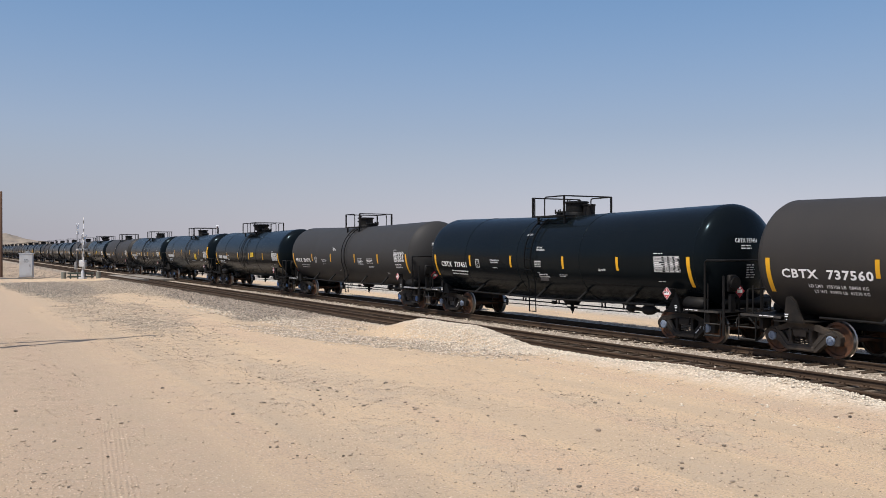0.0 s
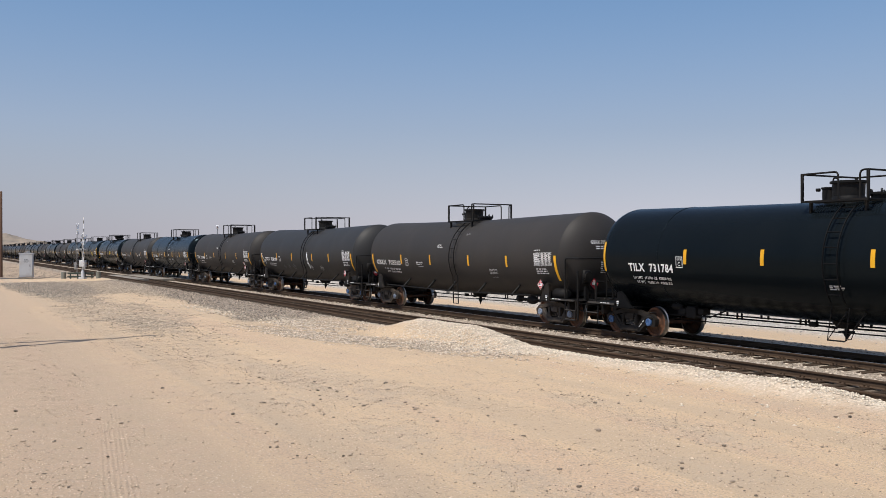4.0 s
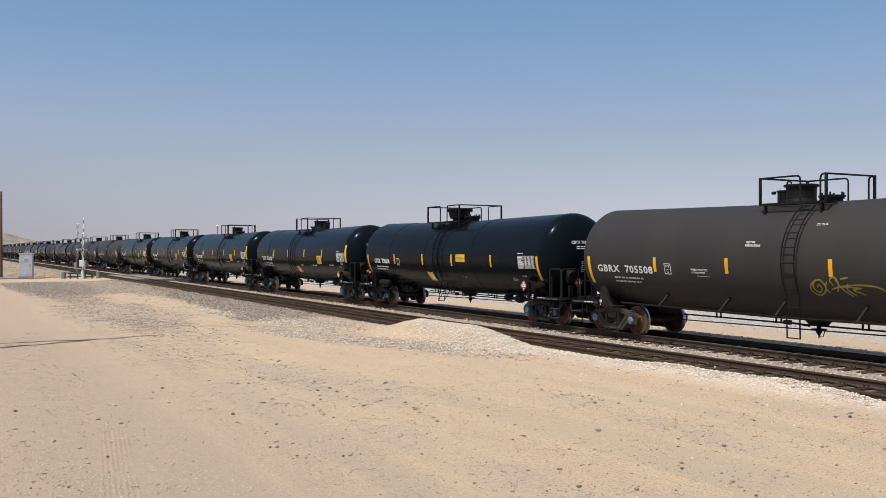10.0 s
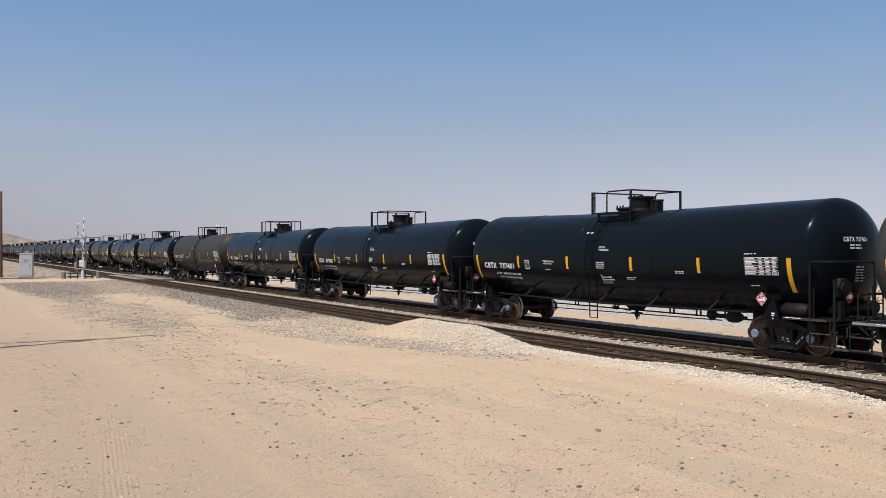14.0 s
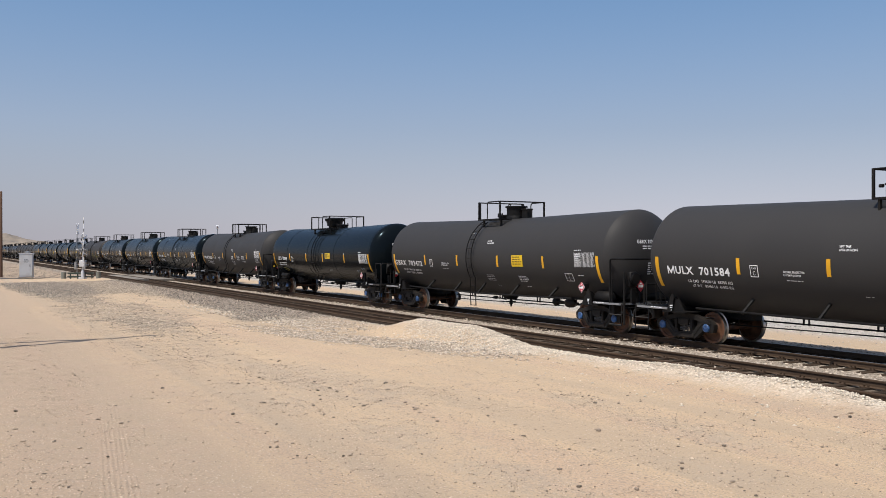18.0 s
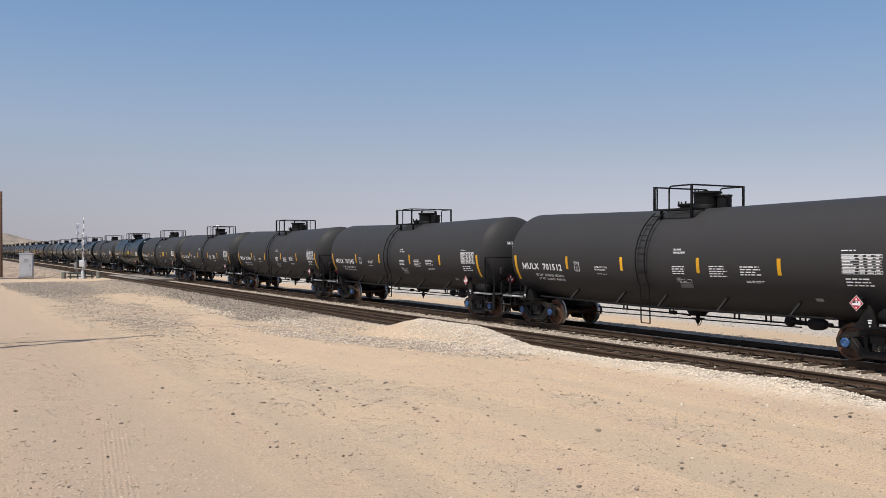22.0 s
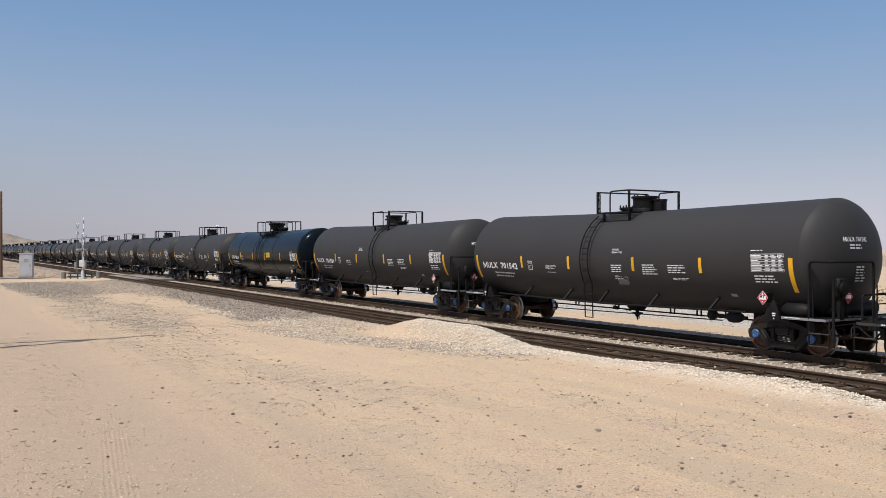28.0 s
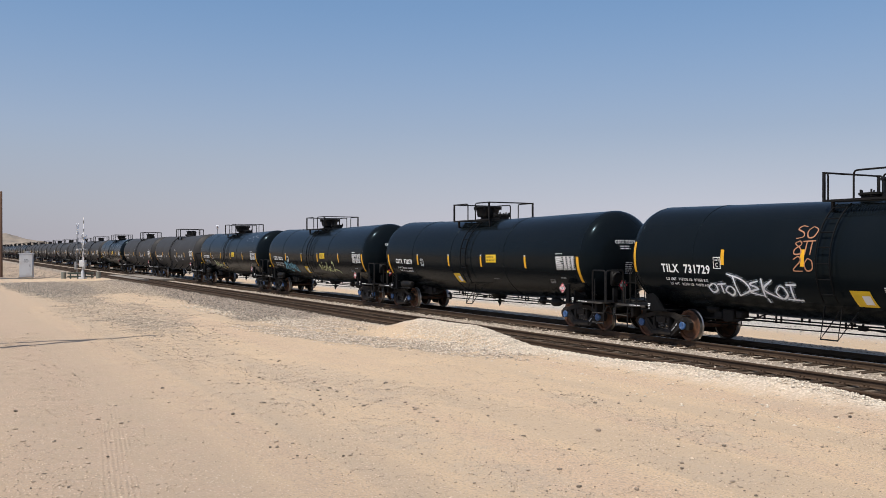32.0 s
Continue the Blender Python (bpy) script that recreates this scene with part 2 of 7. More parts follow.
def ground_material():
    """Desert sand, with a stony grey belt beside the line and faint tyre tracks."""
    m = bpy.data.materials.new("desert_sand_and_gravel")
    m.use_nodes = True
    n, l = m.node_tree.nodes, m.node_tree.links
    p = n["Principled BSDF"]
    tc = n.new("ShaderNodeTexCoord")

    def tex(sc, detail=5.0, rough=0.55):
        t = n.new("ShaderNodeTexNoise")
        t.inputs["Scale"].default_value, t.inputs["Detail"].default_value, t.inputs["Roughness"].default_value = sc, detail, rough
        l.new(tc.outputs["Object"], t.inputs["Vector"])
        return t.outputs[0]

    def rng(v, a, b, c=0.0, d=1.0):
        t = n.new("ShaderNodeMapRange")
        for i, x in enumerate((a, b, c, d)):
            t.inputs[i + 1].default_value = x
        l.new(v, t.inputs[0])
        return t.outputs[0]

    def mix(f, a, b):
        t = n.new("ShaderNodeMix")
        t.data_type = "RGBA"
        l.new(f, t.inputs["Factor"])
        for k, v in (("A", a), ("B", b)):
            if isinstance(v, tuple):
                t.inputs[k].default_value = (*v, 1)
            else:
                l.new(v, t.inputs[k])
        return t.outputs["Result"]

    def mul(a, b):
        t = n.new("ShaderNodeMath")
        t.operation = "MULTIPLY"
        l.new(a, t.inputs[0])
        l.new(b, t.inputs[1])
        return t.outputs[0]

    def cobble(sc):
        """Stone by stone: a tone for each, and the height of its back."""
        v = n.new("ShaderNodeTexVoronoi")
        v.inputs["Scale"].default_value = sc
        l.new(tc.outputs["Object"], v.inputs["Vector"])
        c = n.new("ShaderNodeSeparateColor")
        l.new(v.outputs["Color"], c.inputs[0])
        return c.outputs[0], v.outputs["Distance"]

    xyz = n.new("ShaderNodeSeparateXYZ")
    l.new(tc.outputs["Object"], xyz.inputs[0])
    sand = mix(rng(tex(0.35), 0.35, 0.65), (0.655, 0.481, 0.311), (0.605, 0.449, 0.296))
    sand = mix(rng(tex(2.2), 0.5, 0.75, 0, 0.5), sand, (0.50, 0.395, 0.295))
    lanes = n.new("ShaderNodeMapping")
    lanes.inputs["Rotation"].default_value, lanes.inputs["Scale"].default_value = (0, 0, radians(2.5)), (0.035, 1.0, 1.0)
    l.new(tc.outputs["Object"], lanes.inputs[0])
    streak = n.new("ShaderNodeTexNoise")
    streak.inputs["Scale"].default_value, streak.inputs["Detail"].default_value = 0.75, 4.0
    l.new(lanes.outputs[0], streak.inputs["Vector"])
    sand = mix(rng(streak.outputs[0], 0.49, 0.56, 0, 0.85), sand, (0.530, 0.402, 0.278))
    rosy = rng(streak.outputs[0], 0.46, 0.36, 0, 0.6)
    sand = mix(rosy, sand, (0.575, 0.405, 0.282))
    # wheel lanes of the dirt road: packed grey-olive dust between rosier stony strips
    weave = n.new("ShaderNodeMath")
    weave.operation = "MULTIPLY_ADD"
    l.new(rng(streak.outputs[0], 0.3, 0.7, -0.5, 0.5), weave.inputs[0])
    weave.inputs[1].default_value = 0.9
    l.new(xyz.outputs["Y"], weave.inputs[2])
    for a, b in ((0.95, 1.75), (2.35, 3.55), (-1.2, -0.2), (5.0, 5.4)):
        dust = mul(rng(weave.outputs[0], a - 0.2, a + 0.1), rng(weave.outputs[0], b - 0.1, b + 0.25, 0.62, 0.0))
        sand = mix(dust, sand, (0.490, 0.388, 0.278))
    rose = mul(rng(weave.outputs[0], 1.7, 1.9), rng(weave.outputs[0], 2.2, 2.4, 0.7, 0.0))
    sand = mix(rose, sand, (0.56, 0.40, 0.285))
    # sand mixed darker and greyer as y falls from 7 to 2.5
    sand = mix(rng(xyz.outputs["Y"], 7.0, 2.5, 0, 0.62), sand, (0.41, 0.306, 0.220))
    mottle = mul(rng(tex(1.3, 7, 0.7), 0.42, 0.62, 0, 0.75), rng(xyz.outputs["Y"], 5.5, 2.8, 0.12, 1.0))
    sand = mix(mottle, sand, (0.495, 0.362, 0.262))
    grit = mul(rng(tex(24, 4, 0.75), 0.50, 0.60, 0, 0.85), rng(streak.outputs[0], 0.56, 0.44, 0.25, 1.0))
    sand = mix(grit, sand, (0.40, 0.315, 0.24))
    speck = rng(tex(30, 3, 0.6), 0.57, 0.66, 0, 0.8)
    sand = mix(speck, sand, (0.33, 0.265, 0.20))
    glint = rng(tex(34, 2, 0.5), 0.62, 0.70, 0, 0.7)
    sand = mix(glint, sand, (0.72, 0.60, 0.47))
    # stones lie where the mesh carries gravel cover; patches of dust and fines grey the sand
    def cover(name, lo, hi, wob=0.8, sc=1.3):
        a = n.new("ShaderNodeAttribute")
        a.attribute_name = name
        t = n.new("ShaderNodeMath")
        t.operation = "MULTIPLY_ADD"
        l.new(rng(tex(sc, 6, 0.65), 0.25, 0.75, -0.5, 0.5), t.inputs[0])
        t.inputs[1].default_value = wob
        l.new(a.outputs["Fac"], t.inputs[2])
        return rng(t.outputs[0], lo, hi)
    sand = mix(mul(cover("fines", 0.3, 1.0, 0.5), rng(tex(5.0, 5, 0.7), 0.35, 0.65, 0.1, 0.6)), sand, (0.445, 0.367, 0.285))
    belt = cover("gravel", 0.25, 0.85)
    tone, back = cobble(11.0)
    stones = mix(rng(tone, 0.05, 0.95), (0.29, 0.232, 0.175), (0.66, 0.53, 0.395))
    dark = mix(rng(tone, 0.05, 0.95), (0.13, 0.11, 0.095), (0.52, 0.45, 0.375))
    stones = mix(cover("dark", 0.3, 0.7, 0.6), stones, dark)
    # gravel darkens towards the gaps between stones: shade put into the colour
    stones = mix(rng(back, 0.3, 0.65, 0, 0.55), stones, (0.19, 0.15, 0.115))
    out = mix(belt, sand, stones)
    far_side = mul(rng(xyz.outputs["Y"], 25.2, 27.4), rng(xyz.outputs["Y"], 38.0, 44.0, 1, 0))
    out = mix(mul(far_side, rng(tex(0.25, 5), 0.35, 0.6, 0.75, 1.0)), out, mix(rng(tone, 0.0, 1.0), (0.36, 0.332, 0.295), (0.58, 0.54, 0.485)))
    # dark scrubby stones on the ground beyond the road
    beyond = mul(rng(xyz.outputs["X"], -103.0, -106.0), rng(tex(0.9, 6, 0.75), 0.44, 0.58, 0.15, 0.9))
    beyond = mul(beyond, rng(xyz.outputs["X"], -520.0, -260.0))
    out = mix(beyond, out, (0.25, 0.205, 0.165))
    # stony bed under and beside the tracks
    ragged = n.new("ShaderNodeMath")
    ragged.operation = "MULTIPLY_ADD"
    l.new(tex(1.6, 4), ragged.inputs[0])
    ragged.inputs[1].default_value = 0.9
    l.new(xyz.outputs["Y"], ragged.inputs[2])
    bed = mul(rng(ragged.outputs[0], 14.7, 15.3), rng(xyz.outputs["Y"], 22.6, 23.6, 1, 0))
    tone2, back2 = cobble(21.0)
    pale = mix(rng(tone2, 0.0, 0.9), (0.52, 0.43, 0.335), (0.78, 0.665, 0.53))
    dull = mix(rng(tone2, 0.0, 0.9), (0.20, 0.162, 0.13), (0.56, 0.475, 0.385))
    between = n.new("ShaderNodeMath")
    between.operation = "MAXIMUM"
    l.new(rng(xyz.outputs["Y"], 15.6, 16.0), between.inputs[0])
    l.new(rng(xyz.outputs["X"], -31.0, -36.0), between.inputs[1])
    pale = mix(between.outputs[0], pale, dull)
    # shade between the ballast stones is painted in as a darker tone
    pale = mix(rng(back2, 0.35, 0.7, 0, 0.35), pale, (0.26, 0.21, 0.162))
    shoulder = mul(rng(ragged.outputs[0], 12.9, 14.4), rng(xyz.outputs["X"], -34.5, -39.0))
    lane_x = n.new("ShaderNodeMath")
    lane_x.operation = "MAXIMUM"
    l.new(rng(xyz.outputs["X"], -94.5, -91.0), lane_x.inputs[0])
    l.new(rng(xyz.outputs["X"], -102.0, -105.0), lane_x.inputs[1])
    shoulder = mul(mul(shoulder, rng(xyz.outputs["Y"], 15.2, 15.0)), lane_x.outputs[0])
    # the shoulder's gaps carry painted shade too
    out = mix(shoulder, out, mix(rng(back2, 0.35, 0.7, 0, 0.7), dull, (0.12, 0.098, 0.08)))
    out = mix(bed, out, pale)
    # dark fines and oil between the near rails
    near_edge = n.new("ShaderNodeMath")
    near_edge.operation = "MAXIMUM"
    l.new(mul(rng(xyz.outputs["Y"], 14.5, 14.9), rng(xyz.outputs["X"], -31.0, -34.0)), near_edge.inputs[0])
    l.new(rng(xyz.outputs["Y"], 15.15, 15.4), near_edge.inputs[1])
    oily = mul(near_edge.outputs[0], rng(xyz.outputs["Y"], 16.7, 17.0, 1, 0))
    oily = mul(oily, rng(tex(1.2), 0.25, 0.5, 0.55, 1.0))
    oily = mul(oily, rng(xyz.outputs["Z"], -0.09, -0.14))
    out = mix(oily, out, (0.125, 0.093, 0.067))
    l.new(out, p.inputs["Base Color"])
    p.inputs["Roughness"].default_value = 0.95
    p.inputs["Specular IOR Level"].default_value = 0.1
    # tyre ribs
    rot = n.new("ShaderNodeMapping")
    rot.inputs["Rotation"].default_value = (0, 0, radians(7.5))
    l.new(tc.outputs["Object"], rot.inputs[0])
    wave = n.new("ShaderNodeTexWave")
    wave.bands_direction = "Y"
    wave.inputs["Scale"].default_value, wave.inputs["Distortion"].default_value, wave.inputs["Detail"].default_value = 4.6, 0.5, 2
    l.new(rot.outputs[0], wave.inputs["Vector"])
    slant = n.new("ShaderNodeMath")
    slant.operation = "MULTIPLY_ADD"
    l.new(xyz.outputs["X"], slant.inputs[0])
    slant.inputs[1].default_value = 0.135
    l.new(xyz.outputs["Y"], slant.inputs[2])
    lane = mul(rng(slant.outputs[0], 0.06, 0.14), rng(slant.outputs[0], 0.52, 0.60, 1, 0))
    lane = mul(lane, rng(xyz.outputs["X"], -22.0, -15.0))
    lane = mul(lane, rng(tex(1.4, 3), 0.35, 0.55, 0.2, 1.0))
    ribs = mul(wave.outputs["Fac"], lane)
    h = n.new("ShaderNodeMath")
    h.operation = "MULTIPLY_ADD"
    l.new(ribs, h.inputs[0])
    h.inputs[1].default_value = 0.30
    grain = n.new("ShaderNodeMath")
    grain.operation = "MULTIPLY_ADD"
    l.new(tex(4.5, 4, 0.6), grain.inputs[0])
    grain.inputs[1].default_value = 0.5
    l.new(tex(42, 5, 0.72), grain.inputs[2])
    l.new(grain.outputs[0], h.inputs[2])
    rough = n.new("ShaderNodeMath")
    rough.operation = "SUBTRACT"
    l.new(h.outputs[0], rough.inputs[0])
    peb = n.new("ShaderNodeMath")
    peb.operation = "MAXIMUM"
    l.new(mul(belt, back), peb.inputs[0])
    l.new(mul(bed, back2), peb.inputs[1])
    l.new(peb.outputs[0], rough.inputs[1])
    b = n.new("ShaderNodeBump")
    b.inputs["Strength"].default_value, b.inputs["Distance"].default_value = 0.9, 0.02
    l.new(rough.outputs[0], b.inputs["Height"])
    l.new(b.outputs[0], p.inputs["Normal"])
    return m


GROUND = ground_material()


# ---- mesh tools ----
def finish(bm, name, mat, angle=38):
    me = bpy.data.meshes.new(name)
    bmesh.ops.recalc_face_normals(bm, faces=bm.faces)
    for f in bm.faces:
        f.smooth = True
    bm.to_mesh(me)
    bm.free()
    me.set_sharp_from_angle(angle=radians(angle))
    me.materials.append(mat)
    return me


def place(name, me, parent=None, m=None, label=""):
    """One mesh object under a thing or part; alike pieces share me."""
    ob = new(name, me)
    if parent:
        ob.parent = parent
    if m:
        ob.matrix_basis = m
    return tagged(ob, label)


def part(name, bm, mat, parent=None, label="", m=None, angle=38):
    return place(name, finish(bm, name, mat, angle), parent, m, label)


def thing(name, label, category, group="", m=None, kind=""):
    ob = tagged(new(name), label, category, group, kind)
    if m:
        ob.matrix_basis = m
    return ob


def box(bm, x0, x1, y0, y1, z0, z1, bevel=0.0):
    vs = [bm.verts.new((x, y, z)) for x in (x0, x1) for y in (y0, y1) for z in (z0, z1)]
    fs = [bm.faces.new([vs[i] for i in q]) for q in ((0, 1, 3, 2), (4, 6, 7, 5), (0, 4, 5, 1), (2, 3, 7, 6), (0, 2, 6, 4), (1, 5, 7, 3))]
    if bevel:
        bmesh.ops.bevel(bm, geom=list({e for f in fs for e in f.edges}), offset=bevel, segments=1, affect="EDGES")
    return bm


def tube(bm, pts, r, seg=8, closed=False):
    """A round bar along a line of points."""
    pts = [Vector(p) for p in pts]
    rings = []
    n = len(pts)
    for i, p in enumerate(pts):
        a = pts[i - 1] if i or closed else p
        b = pts[(i + 1) % n] if i < n - 1 or closed else p
        d = (b - a).normalized()
        u = d.orthogonal() if not rings else rings[-1][1] - d * rings[-1][1].dot(d)
        u.normalize()
        v = d.cross(u)
        rings.append(([bm.verts.new(p + r * (math.cos(2 * math.pi * k / seg) * u + math.sin(2 * math.pi * k / seg) * v)) for k in range(seg)], u))
    for i in range(n if closed else n - 1):
        a, b = rings[i][0], rings[(i + 1) % n][0]
        for k in range(seg):
            bm.faces.new((a[k], a[(k + 1) % seg], b[(k + 1) % seg], b[k]))
    if not closed:
        bm.faces.new(rings[0][0])
        bm.faces.new(rings[-1][0])
    return bm


def rounded(pts, r=0.12, steps=4):
    """The line with its inner corners rounded."""
    pts = [Vector(p) for p in pts]
    out = [pts[0]]
    for a, b, c in zip(pts, pts[1:], pts[2:]):
        p, q = b + (a - b).normalized() * r, b + (c - b).normalized() * r
        for k in range(steps + 1):
            t = k / steps
            out.append(p * (1 - t) ** 2 + b * 2 * t * (1 - t) + q * t * t)
    return out + [pts[-1]]


def prism(bm, poly, y0, y1):
    """A polygon in x and z, drawn out from y0 to y1."""
    a = [bm.verts.new((x, y0, z)) for x, z in poly]
    b = [bm.verts.new((x, y1, z)) for x, z in poly]
    bm.faces.new(a)
    bm.faces.new(b)
    n = len(poly)
    for i in range(n):
        bm.faces.new((a[i], a[(i + 1) % n], b[(i + 1) % n], b[i]))
    return bm


def lathe(bm, profile, seg=32, axis="y", at=(0, 0, 0)):
    """Rows of (radius, height) turned round an axis."""
    rings = []
    for r, h in profile:
        ring = []
        for k in range(seg if r > 1e-6 else 1):
            a = 2 * math.pi * k / seg
            c, s = r * math.cos(a), r * math.sin(a)
            ring.append(bm.verts.new(Vector(at) + Vector((c, h, s) if axis == "y" else (c, s, h) if axis == "z" else (h, c, s))))
        rings.append(ring)
    for a, b in zip(rings, rings[1:]):
        for k in range(seg):
            q = [a[k % len(a)], a[(k + 1) % len(a)], b[(k + 1) % len(b)], b[k % len(b)]]
            q = list(dict.fromkeys(q))
            if len(q) > 2:
                bm.faces.new(q)
    return bm


# ---- shape of the tank barrel ----
R, AXIS = 1.55, 2.385


def axis_z(x):
    """The barrel sags to its outlet in the middle."""
    return AXIS + 0.0135 * (math.sqrt(x * x + 0.6) - 0.77)


def head_crease(depth):
    """The shallow heads meet the barrel in a slight crease, the deep ones run smoothly into it."""
    return 0.27 if depth < 0.7 else 0.0


def head_radius(over, depth):
    c = head_crease(depth)
    return math.sqrt(max(0.0, 1 - (c + (1 - c) * min(1.0, over)) ** 2) / (1 - c * c))


def barrel(x, a, seam, depth, off=0.0):
    """A point of the barrel at x, raised by the angle a above the level of its axis on the near side."""
    over = max(0.0, abs(x) - seam)
    r = R * head_radius(over / depth, depth) + off
    return Vector((x, -r * math.cos(a), axis_z(x) + r * math.sin(a)))


def strip(bm, x0, x1, z0, z1, seam, depth, off=0.008, lean=0.0, rows=5, thick=0.006):
    """A patch of sheet that lies on the barrel between two heights."""
    grid = []
    for i in range(rows + 1):
        z = z0 + (z1 - z0) * i / rows
        row = []
        for j in range(3):
            x = x0 + (x1 - x0) * j / 2 + lean * (z1 - z)
            a = math.asin(max(-0.99, min(0.99, (z - axis_z(x)) / R)))
            row.append((barrel(x, a, seam, depth, off), barrel(x, a, seam, depth, off - thick)))
        grid.append(row)
    top = [[bm.verts.new(p) for p, q in row] for row in grid]
    for i in range(rows):
        for j in range(2):
            bm.faces.new((top[i][j], top[i][j + 1], top[i + 1][j + 1], top[i + 1][j]))
    return bm


def letters(body, width, height, bold=0.0):
    """Flat letters in the built-in font, as faces in u and v, fitted to a width and a height."""
    cu = bpy.data.curves.new("letters", "FONT")
    cu.body, cu.size, cu.resolution_u, cu.offset, cu.space_character = body, 1.0, 2, bold, 1.12
    ob = bpy.data.objects.new("letters", cu)
    me = bpy.data.meshes.new_from_object(ob)
    co = np.array([v.co[:2] for v in me.vertices])
    faces = [tuple(p.vertices) for p in me.polygons]
    bpy.data.objects.remove(ob)
    bpy.data.curves.remove(cu)
    bpy.data.meshes.remove(me)
    lo, hi = co.min(0), co.max(0)
    return (co - lo) / (hi - lo) * (width, height), faces


def bars(rows, width, height, seed=1, fill=0.42):
    """Lines of writing too small to read, as plain bars."""
    rnd = random.Random(seed)
    co, faces = [], []
    step = height / rows
    for i in range(rows):
        y1 = height - i * step
        x = 0.0
        end = width * rnd.uniform(0.7, 1.0)
        while x < end:
            w = min(end - x, rnd.uniform(0.07, 0.19))
            k = len(co)
            co += [(x, y1 - step * fill), (x + w, y1 - step * fill), (x + w, y1), (x, y1)]
            faces.append((k, k + 1, k + 2, k + 3))
            x += w + rnd.uniform(0.025, 0.05)
    return np.array(co), faces


def merged(*sets):
    """Several flat sets (co, faces, du, dv) as one."""
    co, faces = [], []
    for c, f, du, dv in sets:
        k = len(co)
        co += [(u + du, v + dv) for u, v in c]
        faces += [tuple(i + k for i in q) for q in f]
    return np.array(co), faces


def on_side(name, flat, u, z, mat, parent, spec, label="", off=0.010):
    """Lays a flat set on the barrel's near side, its lower left corner at x = u and height z."""
    co, faces = flat
    v0 = R * math.asin((z - axis_z(u)) / R)
    me = bpy.data.meshes.new(name)
    me.from_pydata([barrel(u + a, (v0 + b) / R, spec["seam"], spec["depth"], off) for a, b in co], [], faces)
    me.materials.append(mat)
    return place(name, me, parent, None, label)


def on_head(name, flat, y, z, mat, parent, spec, label="", off=0.012):
    """Lays a flat set on the trailing head, its lower left corner at y and height z."""
    co, faces = flat
    out = []
    for a, b in co:
        yy, zz = y + a, z + b
        zc = axis_z(spec["seam"])
        rr = min(0.999, math.hypot(yy, zz - zc) / R)
        c = head_crease(spec["depth"])
        out.append((spec["seam"] + spec["depth"] * (math.sqrt(1 - rr * rr * (1 - c * c)) - c) / (1 - c) + off, yy, zz))
    me = bpy.data.meshes.new(name)
    me.from_pydata(out, [], faces)
    me.materials.append(mat)
    return place(name, me, parent, None, label)


def bars_on(name, lay, *rest):
    """Bars too small to pick apart, laid on the side or the head."""
    return tagged(lay(name, *rest), kind="stuff")


def table_flat(w, h):
    """A ruled table: frame, rules, and bars for its entries."""
    co, faces = [], []

    def rect(x0, y0, x1, y1):
        k = len(co)
        co.extend([(x0, y0), (x1, y0), (x1, y1), (x0, y1)])
        faces.append((k, k + 1, k + 2, k + 3))
    t = 0.012
    for i in range(8):
        y = h * i / 7
        rect(0, y - t / 2 * (i > 0), w, y + t / 2)
    for x in (0, 0.42 * w, 0.62 * w, 0.82 * w, w - t):
        rect(x, 0, x + t, h)
    rnd = random.Random(5)
    for i in range(7):
        for x0, x1 in ((0.03, 0.40), (0.45, 0.60), (0.65, 0.80), (0.85, 0.97)):
            rect(x0 * w, h * (i + 0.30) / 7, (x0 + (x1 - x0) * rnd.uniform(0.55, 0.95)) * w, h * (i + 0.68) / 7)
    return np.array(co), faces


def frame_flat(w, h, t=0.02):
    co = np.array([(0, 0), (w, 0), (w, h), (0, h), (t, t), (w - t, t), (w - t, h - t), (t, h - t)])
    return co, [(0, 1, 5, 4), (1, 2, 6, 5), (2, 3, 7, 6), (3, 0, 4, 7)]


def rect_flat(w, h, lean=0.0):
    n = 5
    co = [(j * w - lean * i / n, h * i / n) for i in range(n + 1) for j in range(2)]
    return np.array(co), [(2 * i, 2 * i + 1, 2 * i + 3, 2 * i + 2) for i in range(n)]


def stroke_flat(pts, width):
    """A brush line through points, thick and thin."""
    co, faces = [], []
    n = len(pts)
    for i, (x, y) in enumerate(pts):
        a, b = pts[max(0, i - 1)], pts[min(n - 1, i + 1)]
        d = np.array(b) - np.array(a)
        d = d / (np.hypot(*d) + 1e-9)
        w = width * (0.55 + 0.45 * math.sin(math.pi * (i + 0.5) / n))
        co += [(x - d[1] * w, y + d[0] * w), (x + d[1] * w, y - d[0] * w)]
        if i:
            k = 2 * i
            faces.append((k - 2, k - 1, k + 1, k))
    return np.array(co), faces


def smooth_line(pts, steps=6):
    """A curve that runs through all the points."""
    p = [np.array(q) for q in pts]
    if len(p) < 3:
        return [tuple(p[0] + (p[-1] - p[0]) * t) for t in np.linspace(0, 1, steps)]
    p = [2 * p[0] - p[1]] + p + [2 * p[-1] - p[-2]]
    out = []
    for a, b, c, d in zip(p, p[1:], p[2:], p[3:]):
        out += [tuple(0.5 * (2 * b + (c - a) * t + (2 * a - 5 * b + 4 * c - d) * t * t + (3 * b - a - 3 * c + d) * t ** 3)) for t in np.linspace(0, 1, steps, endpoint=False)]
    return out + [tuple(p[-2])]


def tag_flat(strokes, width, height, pen):
    """Spray strokes given as points in a unit box, one after the other."""
    sets = []
    for line in strokes.split(";"):
        pts = [tuple(float(v) for v in q.split(",")) for q in line.split()]
        sets.append((*stroke_flat(smooth_line([(u * width, v * height) for u, v in pts]), pen), 0, 0))
    return merged(*sets)


